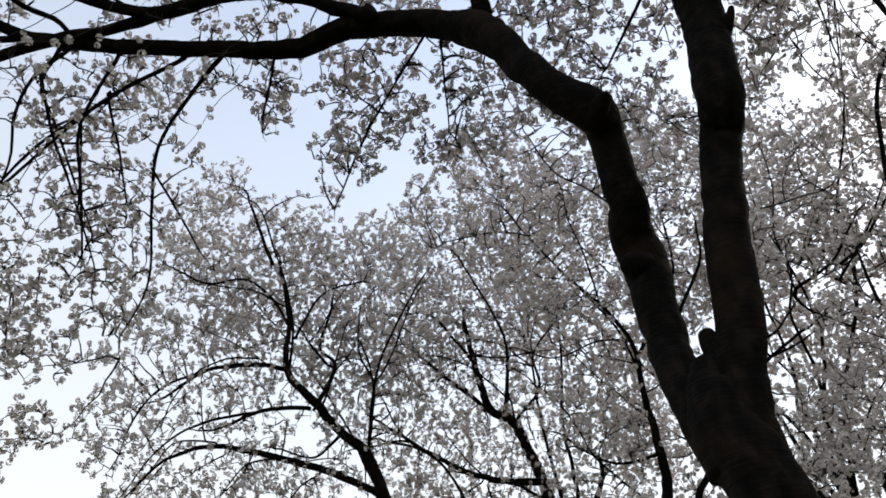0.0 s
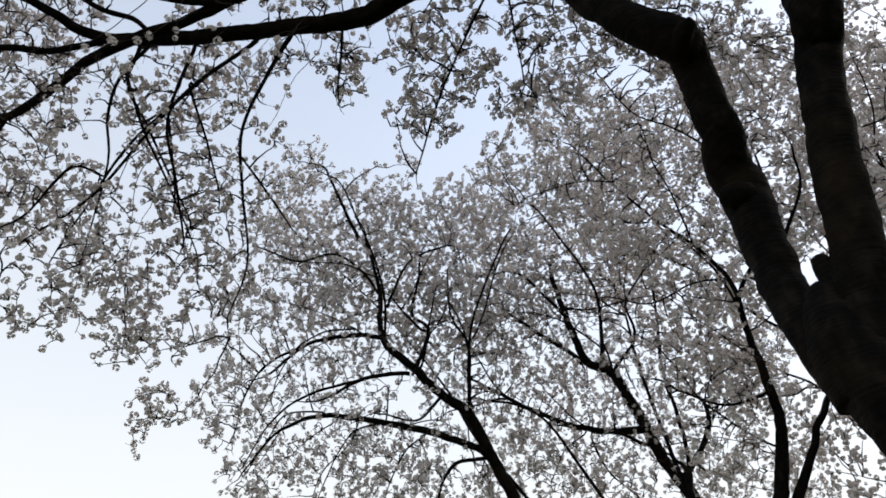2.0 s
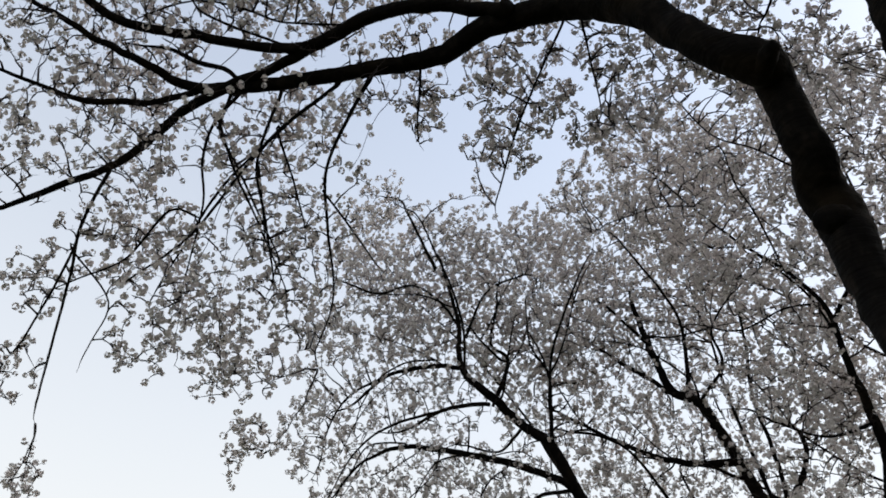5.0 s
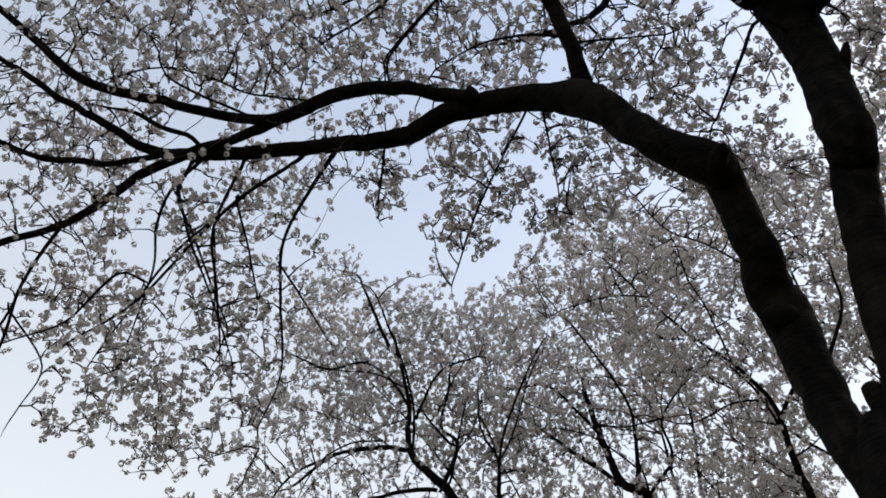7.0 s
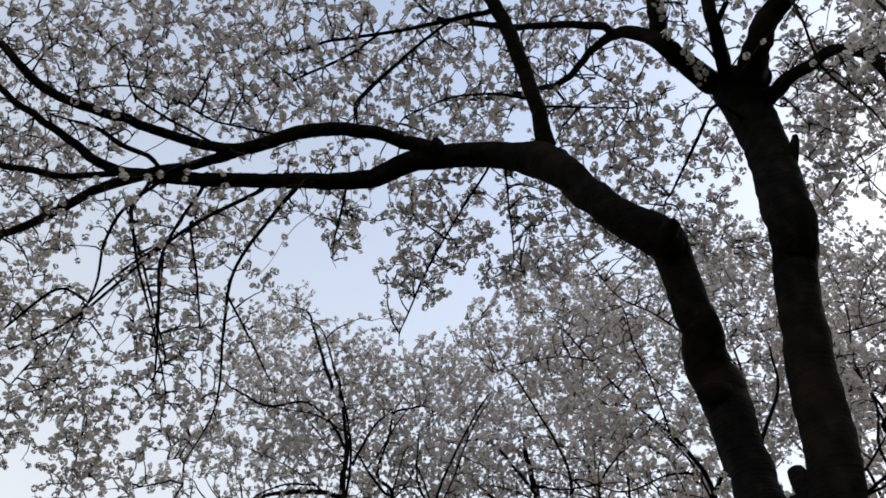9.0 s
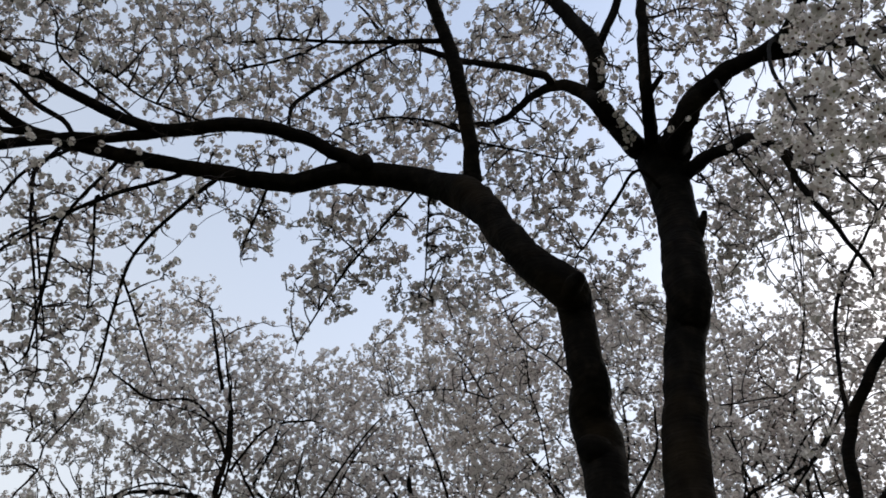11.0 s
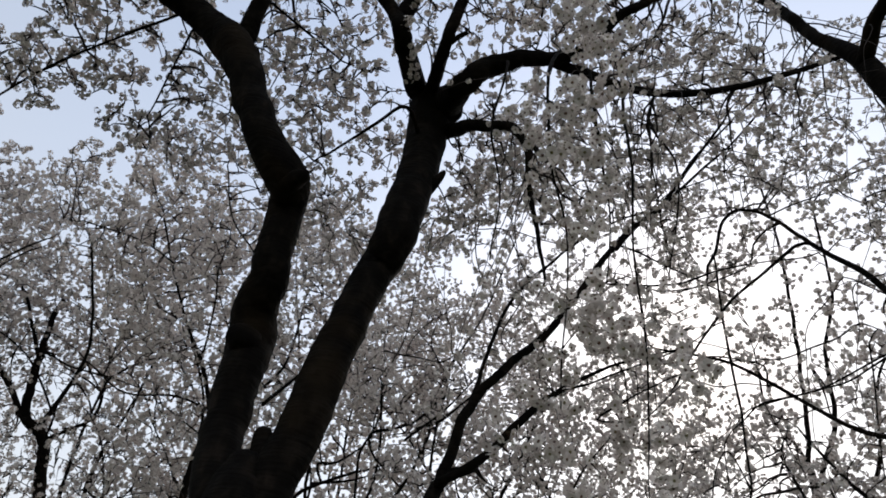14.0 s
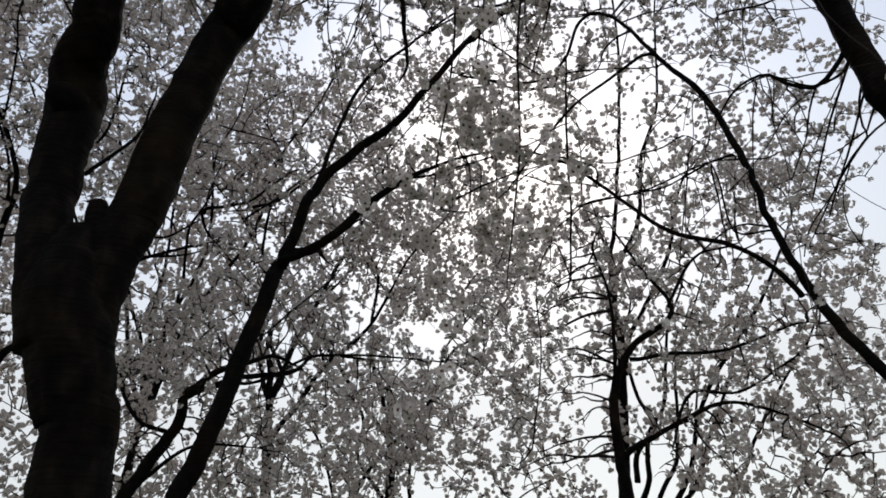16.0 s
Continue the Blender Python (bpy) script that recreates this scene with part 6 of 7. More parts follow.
CLOUDS_C_1 = [(3.3, 11.4, 6.5, 0.53), (3.3, 11.5, 5.8, 0.56), (2.1, 11.7, 6.6, 0.54), (4.1, 11.3, 5.8, 0.51), (5.9, 10.1, 5.7, 0.51), (6.1, 10.1, 5.1, 0.49), (5.6, 10.4, 5.3, 0.43), (5.6, 8.8, 8.4, 0.53), (5.4, 9.3, 8.0, 0.53), (5.6, 9.2, 7.5, 0.51), (5.9, 8.8, 8.0, 0.51), (5.0, 9.6, 8.0, 0.45), (5.0, 10.3, 6.6, 0.48), (5.1, 10.4, 5.8, 0.46), (4.4, 10.9, 5.6, 0.47), (5.5, 9.8, 7.3, 0.48), (3.3, 11.4, 5.8, 0.45), (3.8, 11.1, 6.4, 0.46), (5.5, 9.9, 6.4, 0.46)]
CLOUDS_C = CLOUDS_C + CLOUDS_C_1
CLOUDS_D = [(1.1, 6.6, 8.4, 0.38), (1.6, 6.2, 8.7, 0.48), (2.0, 6.6, 8.1, 0.66), (2.3, 5.8, 8.6, 0.56), (2.6, 6.7, 7.4, 0.63), (1.8, 5.6, 8.8, 0.36), (2.9, 6.0, 7.8, 0.61), (3.1, 6.7, 6.8, 0.66), (3.1, 7.2, 5.9, 0.58), (3.0, 5.2, 8.3, 0.39), (3.4, 7.2, 5.4, 0.62), (3.4, 7.4, 4.7, 0.54), (3.8, 5.6, 7.4, 0.56), (4.1, 6.1, 6.7, 0.55), (3.7, 5.1, 7.9, 0.53), (4.1, 5.7, 7.1, 0.52), (4.9, 5.3, 6.8, 0.55), (4.8, 5.1, 4.8, 0.43), (4.8, 5.1, 4.2, 0.40), (5.1, 4.9, 5.6, 0.39), (4.4, 5.4, 4.2, 0.31), (3.3, 5.9, 7.3, 0.35)]
CLOUDS_D_1 = [(3.5, 6.3, 6.9, 0.35), (3.2, 6.3, 7.0, 0.36), (3.4, 6.8, 6.1, 0.38), (3.5, 6.9, 5.6, 0.37), (3.7, 6.7, 6.0, 0.37), (3.4, 6.6, 6.4, 0.35), (3.3, 5.3, 7.9, 0.35), (3.6, 5.6, 7.6, 0.32), (3.6, 7.1, 5.2, 0.36), (3.8, 5.3, 7.7, 0.36), (4.0, 5.7, 7.2, 0.35), (4.0, 6.1, 6.5, 0.38), (3.8, 6.4, 6.3, 0.38), (3.6, 6.2, 6.9, 0.33), (4.1, 6.4, 5.9, 0.36), (4.6, 4.5, 7.9, 0.31), (4.4, 5.1, 7.5, 0.31), (4.6, 5.8, 6.5, 0.36), (3.8, 5.2, 8.5, 0.35), (4.1, 5.1, 8.4, 0.34), (4.4, 5.3, 8.1, 0.34), (4.6, 5.8, 7.4, 0.33)]
CLOUDS_D_2 = [(4.2, 4.7, 8.7, 0.30), (3.9, 4.4, 9.0, 0.30), (4.5, 4.3, 8.7, 0.30), (4.8, 4.2, 8.6, 0.29), (4.6, 4.8, 8.3, 0.33), (4.8, 5.5, 7.4, 0.32), (4.3, 5.6, 7.7, 0.33), (4.3, 6.1, 7.2, 0.33), (4.1, 6.4, 7.1, 0.34), (4.6, 6.2, 6.9, 0.32), (3.1, 5.1, 8.8, 0.30), (3.7, 4.9, 8.7, 0.29), (3.9, 5.4, 8.2, 0.29), (4.3, 5.0, 8.2, 0.28), (4.3, 5.6, 7.6, 0.29), (3.4, 5.5, 8.3, 0.30), (4.0, 6.1, 7.1, 0.29), (4.2, 6.3, 6.5, 0.28)]
CLOUDS_D = CLOUDS_D + CLOUDS_D_1 + CLOUDS_D_2
CLOUDS_E = [(4.4, 2.6, 6.4, 0.38), (4.6, 2.2, 7.1, 0.41), (4.8, 1.5, 7.3, 0.41), (4.2, 3.1, 5.7, 0.31), (4.4, 1.9, 5.3, 0.28), (4.2, 2.4, 5.1, 0.27), (4.6, 1.5, 5.4, 0.23), (4.1, 3.4, 5.2, 0.29), (4.9, 0.9, 7.8, 0.36), (4.1, 3.1, 3.8, 0.25), (4.5, 2.6, 3.7, 0.25), (4.7, 2.3, 3.6, 0.25), (4.1, 2.9, 4.4, 0.22), (4.7, 2.0, 3.8, 0.25), (4.5, 2.6, 7.7, 0.36), (4.9, 1.8, 7.6, 0.35), (5.0, 1.6, 6.8, 0.33), (5.1, 1.2, 7.4, 0.29), (4.9, 1.7, 6.3, 0.27), (4.5, 2.6, 6.7, 0.33), (5.3, 1.3, 10.6, 0.47), (5.1, 1.1, 8.9, 0.40)]
CLOUDS_E_1 = [(5.5, 0.4, 10.1, 0.44), (5.2, 0.4, 7.9, 0.30), (5.1, 1.0, 7.3, 0.29), (5.2, 1.5, 6.8, 0.29), (4.9, 1.7, 6.5, 0.27), (5.0, 2.2, 8.5, 0.41), (4.5, 3.0, 7.1, 0.36), (4.5, 2.7, 5.9, 0.26), (5.4, 0.6, 7.0, 0.23), (5.3, 1.0, 6.5, 0.22), (5.5, 0.3, 7.2, 0.23), (5.3, 1.3, 6.1, 0.21), (5.4, 0.5, 7.6, 0.27), (5.1, 1.6, 5.9, 0.21)]
CLOUDS_E = CLOUDS_E + CLOUDS_E_1
CLOUDS_F = [(5.3, 0.1, 5.0, 0.18), (5.2, 0.7, 4.8, 0.18), (4.9, 1.7, 5.5, 0.23), (4.7, 1.5, 3.7, 0.24), (4.5, 1.7, 3.0, 0.22), (5.2, 0.7, 7.2, 0.28), (4.8, 1.8, 4.6, 0.18), (5.6, -0.5, 5.6, 0.21), (5.6, -0.6, 6.9, 0.32), (5.7, -0.1, 7.4, 0.35), (5.7, 0.3, 7.8, 0.30), (5.6, -0.6, 4.9, 0.22), (5.3, 1.0, 4.5, 0.18), (5.8, -0.2, 6.7, 0.22)]
CLOUDS_G = [(4.3, -0.6, 4.2, 0.27), (4.2, -0.4, 4.4, 0.24), (4.4, -0.5, 3.6, 0.22), (4.1, -0.4, 5.1, 0.29), (4.2, -0.2, 5.6, 0.28), (4.1, -0.9, 5.1, 0.21), (4.5, -0.4, 4.0, 0.17), (4.1, -0.0, 7.5, 0.36), (4.1, -0.4, 6.5, 0.31), (4.2, -0.1, 6.2, 0.27), (4.2, -0.4, 5.4, 0.23), (3.9, -1.1, 6.1, 0.31), (4.4, -0.1, 7.3, 0.31), (4.4, 0.1, 6.0, 0.22), (4.4, -0.5, 6.1, 0.22), (4.2, -0.6, 7.2, 0.29), (4.4, -0.5, 5.4, 0.23), (4.4, -0.5, 4.8, 0.18), (4.3, -1.0, 7.0, 0.21), (4.3, -1.1, 6.3, 0.19), (4.2, -1.3, 6.6, 0.19), (4.3, -0.9, 6.3, 0.17)]
CLOUDS_G_1 = [(4.3, -1.0, 5.9, 0.16)]
CLOUDS_G = CLOUDS_G + CLOUDS_G_1
CLOUDS_H = [(7.3, 1.1, 5.1, 0.49), (7.4, 0.6, 5.0, 0.47), (7.4, 0.1, 4.6, 0.45), (7.1, 1.0, 4.1, 0.39), (7.2, 0.4, 3.9, 0.47), (7.4, -0.3, 4.4, 0.43), (7.2, 0.9, 3.4, 0.42), (7.2, 0.2, 3.3, 0.45), (7.2, -0.4, 3.4, 0.44), (7.3, 1.5, 5.8, 0.39), (7.7, -0.3, 6.0, 0.38), (7.7, -0.6, 5.2, 0.35), (7.2, 1.8, 5.0, 0.37), (7.1, 1.3, 3.3, 0.31), (7.5, -0.7, 4.2, 0.37), (7.2, 2.7, 5.2, 0.46), (7.3, 2.4, 4.8, 0.45), (7.4, 2.1, 5.4, 0.40), (7.2, 2.2, 4.3, 0.42), (7.1, 2.5, 4.0, 0.41), (7.2, 1.8, 4.2, 0.35), (7.2, 2.9, 4.4, 0.44)]
CLOUDS_H_1 = [(7.1, 2.0, 3.5, 0.28), (7.0, 2.5, 3.4, 0.33), (7.5, 1.3, 5.2, 0.38), (7.8, -0.6, 6.2, 0.38), (7.7, -0.8, 5.7, 0.36), (7.8, -0.0, 6.3, 0.33), (7.2, 0.0, 3.9, 0.36), (7.2, 0.4, 4.5, 0.33), (7.1, 1.3, 3.6, 0.21), (7.1, 0.6, 3.2, 0.30), (7.1, -0.1, 3.0, 0.33), (7.8, 0.5, 6.2, 0.30), (7.1, 1.0, 3.0, 0.31), (7.2, 0.5, 2.8, 0.30), (7.2, 0.0, 2.9, 0.34), (7.2, -0.4, 3.1, 0.33), (7.2, -0.3, 2.6, 0.28), (7.4, 0.8, 3.5, 0.33), (7.4, 0.1, 3.4, 0.31), (7.6, -0.5, 3.8, 0.32), (7.6, 0.7, 4.3, 0.35), (7.7, 0.1, 4.5, 0.35)]
CLOUDS_H_2 = [(7.7, -0.4, 4.4, 0.34), (7.5, 1.5, 4.7, 0.31), (7.4, 0.7, 4.4, 0.28), (7.2, -0.2, 3.7, 0.30), (7.6, -0.9, 4.7, 0.33)]
CLOUDS_H = CLOUDS_H + CLOUDS_H_1 + CLOUDS_H_2
CLOUDS_M = [(4.9, 6.3, 4.9, 0.55), (5.5, 6.1, 5.1, 0.58), (6.2, 5.5, 5.4, 0.61), (6.6, 4.9, 5.1, 0.61), (5.9, 5.5, 4.2, 0.55), (6.6, 4.9, 4.2, 0.58), (7.3, 4.2, 4.5, 0.61), (4.8, 6.7, 5.6, 0.51), (7.1, 4.5, 3.7, 0.58), (6.4, 5.2, 3.5, 0.49), (7.6, 3.7, 3.9, 0.53), (8.1, 3.1, 4.4, 0.55), (5.2, 6.0, 3.9, 0.40), (5.8, 6.6, 3.7, 0.43), (6.3, 6.0, 3.6, 0.44), (6.7, 5.6, 4.0, 0.46)]
CLOUDS_J = [(-2.5, 10.7, 11.1, 1.11), (-1.4, 10.4, 9.1, 1.07), (-0.2, 11.0, 10.4, 1.13), (0.4, 10.5, 8.5, 0.99), (1.5, 11.4, 11.6, 1.27), (2.0, 10.8, 9.2, 1.09), (3.8, 11.4, 11.8, 1.22), (4.1, 10.8, 9.8, 1.08), (2.9, 11.7, 14.1, 1.22), (4.7, 11.1, 13.8, 1.22)]
CLOUDS_K = [(3.6, 11.6, 12.3, 1.23), (4.3, 11.3, 10.2, 1.13), (5.2, 11.0, 13.1, 1.34), (5.1, 10.5, 8.1, 1.01), (7.1, 9.8, 14.3, 1.34), (6.6, 10.2, 16.1, 1.15), (7.9, 9.2, 12.2, 1.12), (3.9, 11.5, 14.7, 1.01), (4.8, 10.0, 6.7, 0.81), (7.5, 9.0, 9.3, 1.05), (8.3, 8.2, 10.1, 1.01), (8.0, 7.8, 7.7, 0.95), (4.5, 10.2, 12.2, 0.71), (4.8, 10.1, 10.8, 0.68), (5.0, 10.0, 9.6, 0.55), (5.9, 9.5, 13.5, 0.68), (5.7, 9.6, 12.0, 0.64), (5.2, 9.9, 8.5, 0.53), (6.5, 9.1, 9.6, 0.59), (6.1, 9.4, 10.5, 0.61), (6.3, 5.5, 10.8, 0.51), (6.5, 6.2, 10.2, 0.51)]
CLOUDS_K_1 = [(6.2, 5.0, 11.2, 0.50), (6.3, 4.5, 11.3, 0.49), (6.5, 6.8, 9.7, 0.47), (8.6, 7.1, 19.7, 0.83), (9.3, 6.1, 18.0, 0.77), (10.0, 5.0, 16.7, 0.72), (9.1, 6.5, 16.5, 0.73)]
CLOUDS_K = CLOUDS_K + CLOUDS_K_1
CLOUDS_L = [(7.3, 8.5, 10.3, 1.05), (8.6, 7.9, 11.6, 1.05), (9.2, 7.3, 12.7, 0.99), (8.5, 7.3, 9.3, 0.94), (7.5, 8.4, 7.7, 0.94), (8.0, 7.9, 6.7, 0.83), (9.8, 6.5, 11.2, 1.06), (9.6, 6.8, 9.0, 0.97), (10.8, 5.6, 9.4, 1.03), (10.7, 6.0, 8.0, 0.97), (11.3, 4.7, 7.9, 0.97), (11.3, 4.6, 9.7, 0.92), (11.7, 3.6, 8.7, 0.77), (7.5, 8.4, 5.9, 0.78), (9.3, 6.3, 5.6, 0.90), (10.0, 5.1, 4.9, 0.88), (8.5, 5.8, 3.8, 0.62), (8.9, 5.1, 4.3, 0.63), (9.3, 4.3, 3.7, 0.62), (7.6, 6.8, 3.7, 0.59), (7.0, 7.4, 3.7, 0.51), (8.2, 6.2, 3.4, 0.60)]
CLOUDS_L_1 = [(6.6, 7.8, 5.0, 0.61), (5.5, 8.6, 5.5, 0.59), (5.6, 8.6, 4.5, 0.56), (5.1, 7.7, 3.6, 0.48), (7.3, 7.2, 5.9, 0.42), (7.3, 7.2, 5.4, 0.33), (7.4, 7.1, 4.6, 0.46), (8.0, 6.3, 6.3, 0.35), (7.8, 6.6, 5.5, 0.37), (7.9, 6.5, 4.3, 0.34), (8.3, 6.0, 6.0, 0.45), (8.6, 5.5, 5.4, 0.51), (8.5, 5.6, 4.3, 0.44), (9.0, 4.9, 6.6, 0.40), (9.1, 4.8, 5.1, 0.50), (8.9, 5.1, 4.3, 0.46), (7.6, 6.9, 8.6, 0.47), (8.2, 6.1, 8.0, 0.47), (8.6, 5.5, 7.5, 0.46), (8.9, 5.0, 8.2, 0.48), (7.9, 6.5, 6.9, 0.44), (8.4, 5.8, 6.6, 0.44)]
CLOUDS_L_2 = [(9.1, 4.8, 6.7, 0.45), (7.4, 7.1, 7.5, 0.40), (8.8, 5.2, 6.0, 0.43), (8.1, 7.1, 9.7, 0.46)]
CLOUDS_L = CLOUDS_L + CLOUDS_L_1 + CLOUDS_L_2
CLOUDS_N = [(8.4, 7.3, 11.5, 1.05), (8.0, 7.7, 10.1, 0.97), (9.6, 6.6, 12.2, 0.98), (8.7, 6.9, 8.8, 0.90), (9.4, 6.0, 10.0, 0.84), (9.9, 5.2, 14.7, 0.93), (10.1, 4.8, 12.0, 0.92), (7.4, 8.3, 9.3, 0.72), (8.9, 4.9, 8.9, 0.88), (9.4, 4.0, 8.4, 0.85), (9.7, 3.2, 8.7, 0.76), (10.0, 2.3, 11.1, 0.85), (8.6, 5.5, 8.0, 0.84), (8.2, 6.1, 6.8, 0.78), (9.1, 4.6, 6.8, 0.77), (9.6, 3.4, 7.2, 0.70), (9.9, 2.5, 7.7, 0.53), (9.5, 3.7, 4.1, 0.55), (9.8, 3.0, 3.6, 0.53), (9.7, 3.3, 4.7, 0.49), (9.5, 3.9, 5.5, 0.51)]
CLOUDS_W = [(1.5, 0.7, 4.0, 0.09), (1.5, 0.7, 3.8, 0.10), (1.6, 0.8, 3.7, 0.08), (1.7, 0.7, 3.5, 0.08), (1.8, 0.8, 3.3, 0.10), (1.9, 0.8, 3.3, 0.10), (1.9, 0.9, 3.2, 0.09), (1.9, 1.0, 3.0, 0.09), (2.0, 0.7, 3.3, 0.09), (2.1, 0.7, 3.2, 0.08), (2.2, 0.8, 3.0, 0.09), (2.2, 0.8, 2.8, 0.10), (2.2, 1.0, 2.9, 0.09), (2.2, 0.9, 3.1, 0.08), (1.9, 0.6, 3.9, 0.09), (2.1, 1.1, 3.0, 0.07), (1.3, 0.3, 4.0, 0.10), (1.4, 0.5, 3.8, 0.10), (1.5, 0.6, 3.7, 0.08), (1.5, 0.8, 4.1, 0.09), (1.9, 0.7, 3.2, 0.08), (1.9, 0.8, 3.3, 0.07)]
CLOUDS_W_1 = [(1.5, 0.3, 4.0, 0.08), (1.9, 1.1, 3.2, 0.09), (1.9, 0.9, 3.4, 0.10), (2.0, 0.8, 3.3, 0.08), (2.1, 1.1, 2.8, 0.11), (2.2, 1.0, 2.7, 0.09), (2.0, 1.2, 3.0, 0.08), (2.2, 1.2, 2.5, 0.08), (2.2, 0.9, 3.0, 0.08), (1.4, 0.4, 4.2, 0.10), (1.5, 0.4, 4.1, 0.10), (1.6, 0.6, 3.9, 0.10), (1.5, 0.5, 4.0, 0.09), (1.7, 0.6, 3.8, 0.09), (1.4, 0.4, 4.4, 0.09), (1.5, 0.7, 4.1, 0.07), (1.6, 0.4, 4.0, 0.09), (1.3, 0.5, 4.4, 0.11), (1.4, 0.4, 4.2, 0.10), (1.6, 0.5, 4.0, 0.10), (1.8, 0.7, 3.7, 0.09), (2.0, 0.7, 3.4, 0.10)]
CLOUDS_W_2 = [(2.1, 0.8, 3.3, 0.08), (2.2, 0.6, 3.3, 0.08), (2.1, 0.6, 3.1, 0.07)]
CLOUDS_W = CLOUDS_W + CLOUDS_W_1 + CLOUDS_W_2
CLOUDS_P = [(8.7, -0.3, 11.5, 0.57), (8.7, 0.5, 11.2, 0.43), (8.7, -0.4, 9.0, 0.48), (8.7, 0.4, 8.3, 0.44), (8.7, -0.4, 7.9, 0.48), (8.5, 1.8, 10.8, 0.48), (8.6, 1.7, 8.0, 0.44), (8.7, -0.3, 6.7, 0.48), (8.7, 0.9, 7.3, 0.41), (8.7, 0.0, 7.3, 0.44), (8.6, -1.3, 8.7, 0.45), (8.6, -1.5, 9.8, 0.41), (8.7, 0.4, 13.4, 0.65), (8.6, 1.3, 13.1, 0.65), (8.5, -1.7, 11.5, 0.54), (8.6, -1.1, 12.5, 0.59), (8.6, 1.5, 7.9, 0.43), (8.6, 1.6, 7.1, 0.41), (8.6, 1.5, 5.8, 0.44), (8.5, 1.9, 5.2, 0.35), (8.5, 2.0, 4.8, 0.33), (8.5, 1.9, 3.8, 0.40)]
CLOUDS_P_1 = [(8.7, 0.5, 7.6, 0.39), (8.7, 0.8, 6.4, 0.47), (8.7, 0.8, 6.0, 0.41), (8.6, 1.1, 5.1, 0.32), (8.6, 1.3, 4.7, 0.44), (8.6, 1.3, 3.8, 0.32), (8.7, -0.2, 7.1, 0.47), (8.7, 0.1, 6.3, 0.38), (8.7, 0.4, 5.7, 0.33), (8.7, 0.7, 4.9, 0.29), (8.7, 0.9, 4.3, 0.33), (8.7, 0.9, 3.8, 0.32), (8.6, -0.8, 7.0, 0.38), (8.7, -0.2, 6.2, 0.34), (8.7, -0.1, 5.4, 0.34), (8.7, 0.0, 4.7, 0.29), (8.7, 0.3, 4.4, 0.39), (8.7, 0.3, 3.8, 0.31), (8.6, -1.0, 6.7, 0.31), (8.6, -0.9, 5.8, 0.43), (8.7, -0.7, 5.1, 0.27), (8.7, -0.4, 4.5, 0.38)]
CLOUDS_P_2 = [(8.7, -0.2, 4.0, 0.34), (8.7, -0.3, 3.6, 0.28), (8.6, -0.9, 10.2, 0.32), (8.6, -0.8, 8.7, 0.25), (8.7, -0.1, 8.1, 0.35), (8.5, -1.5, 9.5, 0.26), (8.5, -1.5, 8.2, 0.25), (8.6, -0.9, 7.8, 0.25), (8.3, -2.3, 9.0, 0.24), (8.5, -1.9, 8.0, 0.34), (8.6, -1.4, 7.1, 0.31), (8.7, 0.8, 9.2, 0.38), (8.6, 1.2, 9.9, 0.41), (8.5, 1.8, 9.0, 0.39), (8.7, 0.2, 9.6, 0.39), (8.6, 1.2, 8.2, 0.40), (8.7, 0.8, 4.5, 0.37), (8.7, 0.2, 4.3, 0.35), (8.7, -0.4, 4.3, 0.34), (8.6, -0.8, 4.0, 0.33), (8.7, 0.7, 3.7, 0.35), (8.7, 0.1, 3.6, 0.34)]
CLOUDS_P_3 = [(8.7, -0.4, 3.4, 0.32), (8.6, 1.1, 3.2, 0.34), (8.7, 0.6, 3.1, 0.33), (8.7, 0.0, 3.0, 0.32), (8.7, -0.5, 2.9, 0.31)]
CLOUDS_P = CLOUDS_P + CLOUDS_P_1 + CLOUDS_P_2 + CLOUDS_P_3


old_tree = tree(LIMBS_A, CLOUDS_A, (1.95, 2.55), 0.25, "old twin-stemmed cherry with near-black bark and white blossom", 620, 1, 7, 0.76, 11, cap=6, droop=0.25, spacing=0.060, thick=0.012, loose=0.06, lift=0.10, sides=3, gap=0.088, share=5, under=0.08, spurred=True, bare=0.24)
tree(LIMBS_B, CLOUDS_B, (3.3, 9.6), 0.19, "broad drooping cherry covered in white blossom", 320, 1, 6, 0.94, 12, share=4, cap=4, droop=0.25, spacing=0.048, sides=3, thick=0.013, loose=0.06, lift=0.14, gap=0.066, under=0.13, bare=0.3)
tree(LIMBS_C, CLOUDS_C, (7.4, 8.6), 0.20, "spreading cherry with dark limbs in white blossom", 320, 1, 6, 0.94, 13, share=4, cap=4, spacing=0.048, sides=3, thick=0.013, loose=0.06, lift=0.14, gap=0.066, under=0.13, bare=0.3)
tree(LIMBS_D, CLOUDS_D, (4.0, 6.6), 0.20, "upright cherry with thin crossing branches and pale blossom", 340, 1, 6, 0.94, 14, share=4, cap=4, spacing=0.048, sides=3, thick=0.013, loose=0.06, lift=0.14, gap=0.066, under=0.13, bare=0.3)
tree(LIMBS_E, CLOUDS_E, (3.4, 2.7), 0.14, "slender leaning cherry with forked dark stem", 240, 2, 7, 0.66, 15, cap=4, thick=0.008, bare=0.3, reach=0.6, spurred=True)
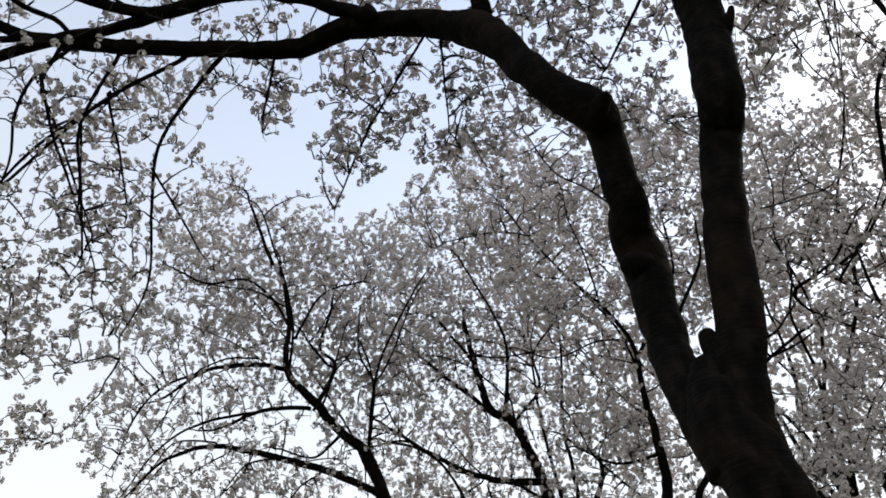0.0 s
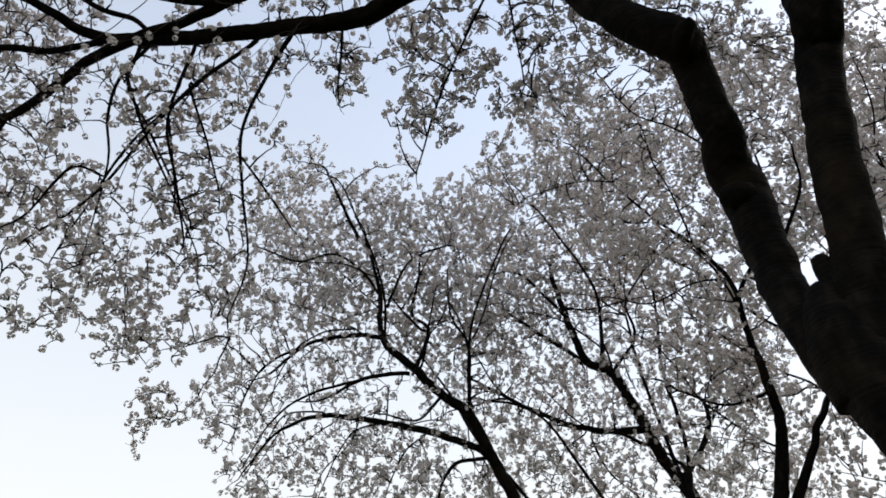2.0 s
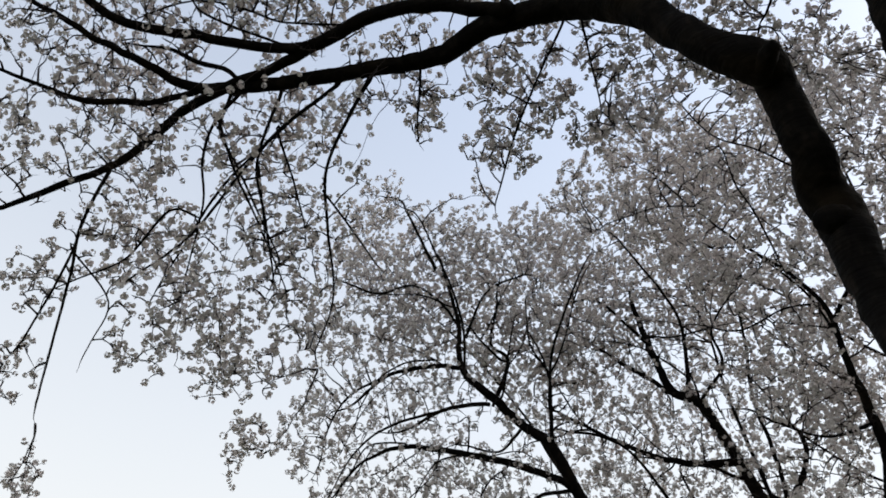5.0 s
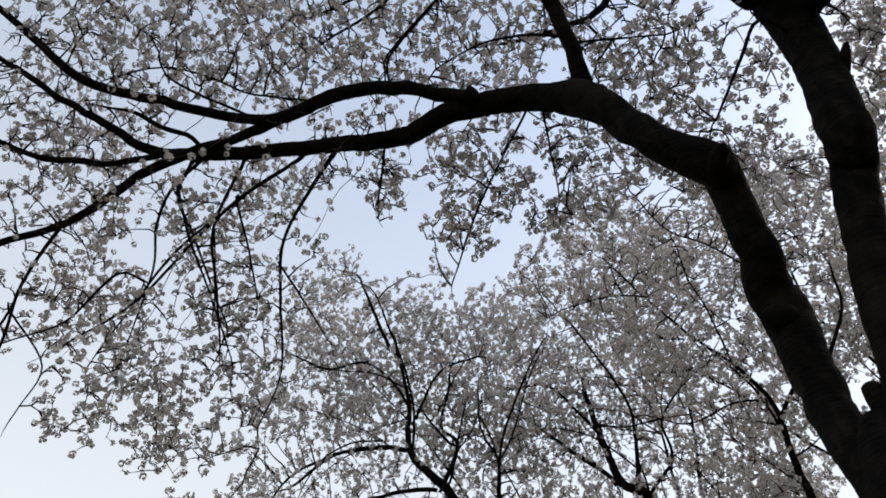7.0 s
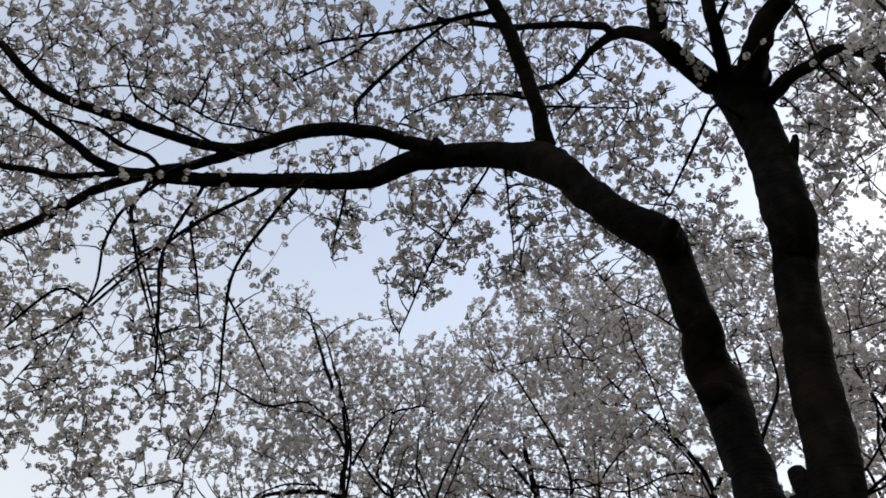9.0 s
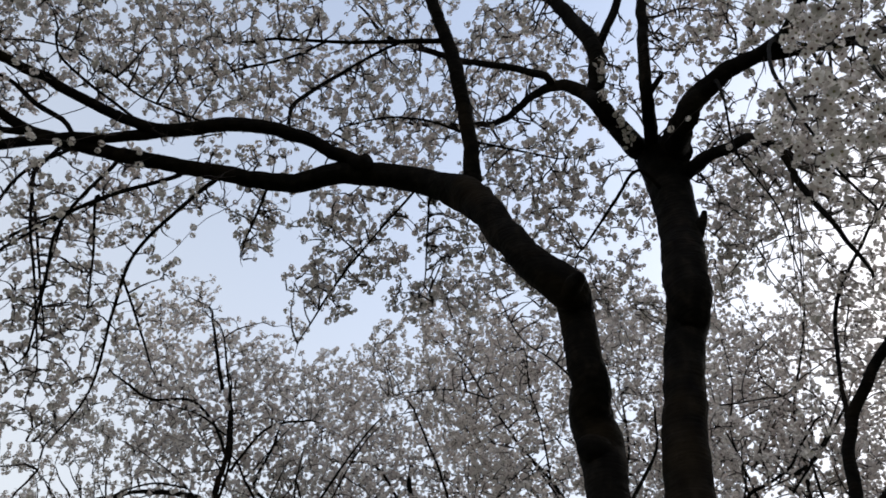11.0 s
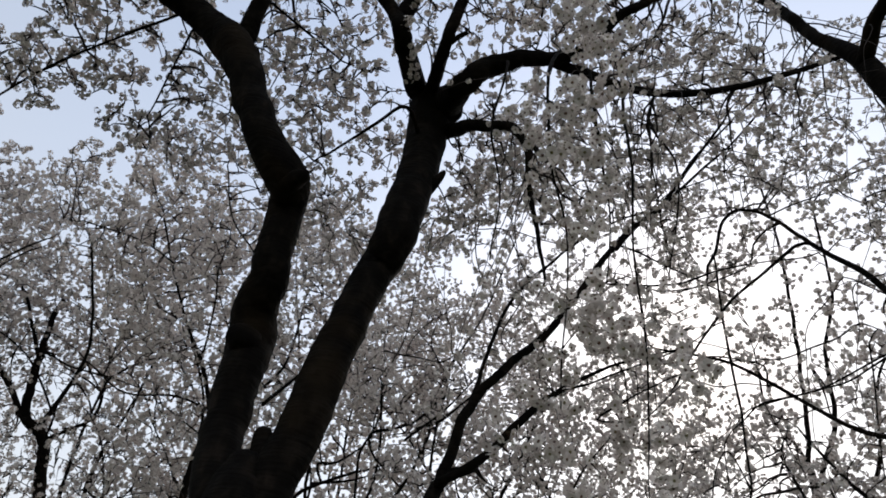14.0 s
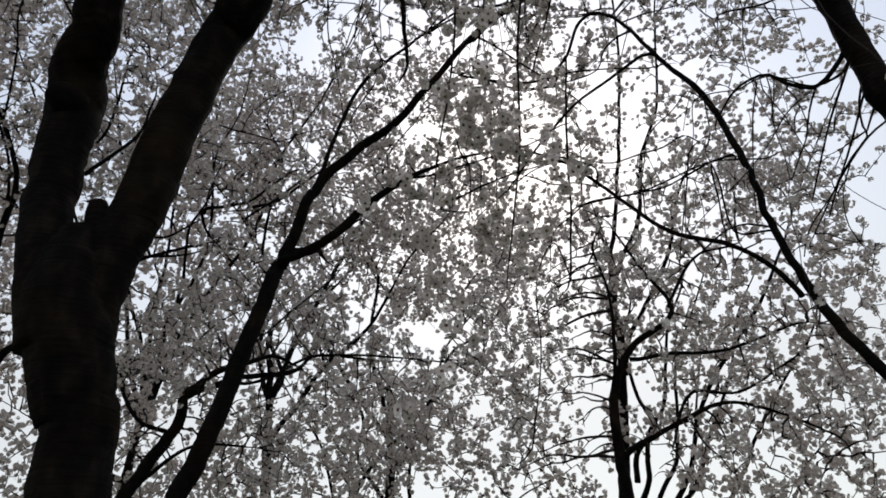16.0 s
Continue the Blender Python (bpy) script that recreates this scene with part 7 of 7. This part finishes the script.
tree(LIMBS_F, CLOUDS_F, (6.3, -2.2), 0.16, "weeping cherry with an arching, nearly bare bough", 260, 2, 6, 0.55, 16, cap=4, droop=0.3, reach=0.45, thick=0.006, spurred=True)
leaning_tree = tree(LIMBS_G, CLOUDS_G, (3.5, -2.6), 0.20, "leaning cherry with a thick dark bough and hanging twigs", 340, 2, 6, 0.52, 17, cap=4, droop=0.3, reach=0.45, thick=0.006, spurred=True)
tree(LIMBS_H, CLOUDS_H, (6.6, 2.3), 0.15, "crooked cherry with dark winding limbs and white blossom", 340, 1, 6, 0.94, 18, share=7, cap=4, spacing=0.048, sides=3, thick=0.013, loose=0.06, lift=0.14, gap=0.066, under=0.13, bare=0.3)
tree(LIMBS_M, CLOUDS_M, (5.2, 5.6), 0.17, "cherry with low dark spreading limbs in white blossom", 340, 1, 6, 0.94, 19, share=4, cap=4, spacing=0.048, sides=3, thick=0.013, loose=0.06, lift=0.14, gap=0.066, under=0.13, bare=0.3)
for clouds, spot, seed in ((CLOUDS_J, (3.8, 10.4), 21), (CLOUDS_K, (7.5, 8.8), 22), (CLOUDS_L, (9.6, 5.6), 23), (CLOUDS_N, (7.9, 6.6), 24), (CLOUDS_P, (9.5, 2.24), 25)):
    tree(far_limbs(clouds, spot, 5.5, 0.12, np.random.default_rng(seed), 6 if len(clouds) > 40 else 3), clouds, spot, 0.22,
         "tall cherry in white blossom behind the others", 190, 0, 7, 0.92, seed, cap=4, gap=0.072, sides=3, thick=0.012, loose=0.07, lift=0.10)
hanging_spray(old_tree, CLOUDS_W, 31)
hanging_spray(old_tree, [(2.05, 1.98, 6.62, 0.07), (1.93, 1.90, 6.58, 0.06), (1.82, 1.83, 6.58, 0.08), (1.72, 1.76, 6.66, 0.07), (1.66, 1.66, 6.86, 0.07)], 35)
hanging_twigs(old_tree, LIMBS_A, lambda x, y, z, r: x > 2.4 and y < 1.6 and z > 5.4 and r < 0.07, 46, 32)
hanging_twigs(old_tree, LIMBS_A, lambda x, y, z, r: x < -0.6 and z > 5.6 and r < 0.08, 26, 34)
hanging_twigs(leaning_tree, LIMBS_G, lambda x, y, z, r: z > 4.2 and r < 0.09, 22, 33)
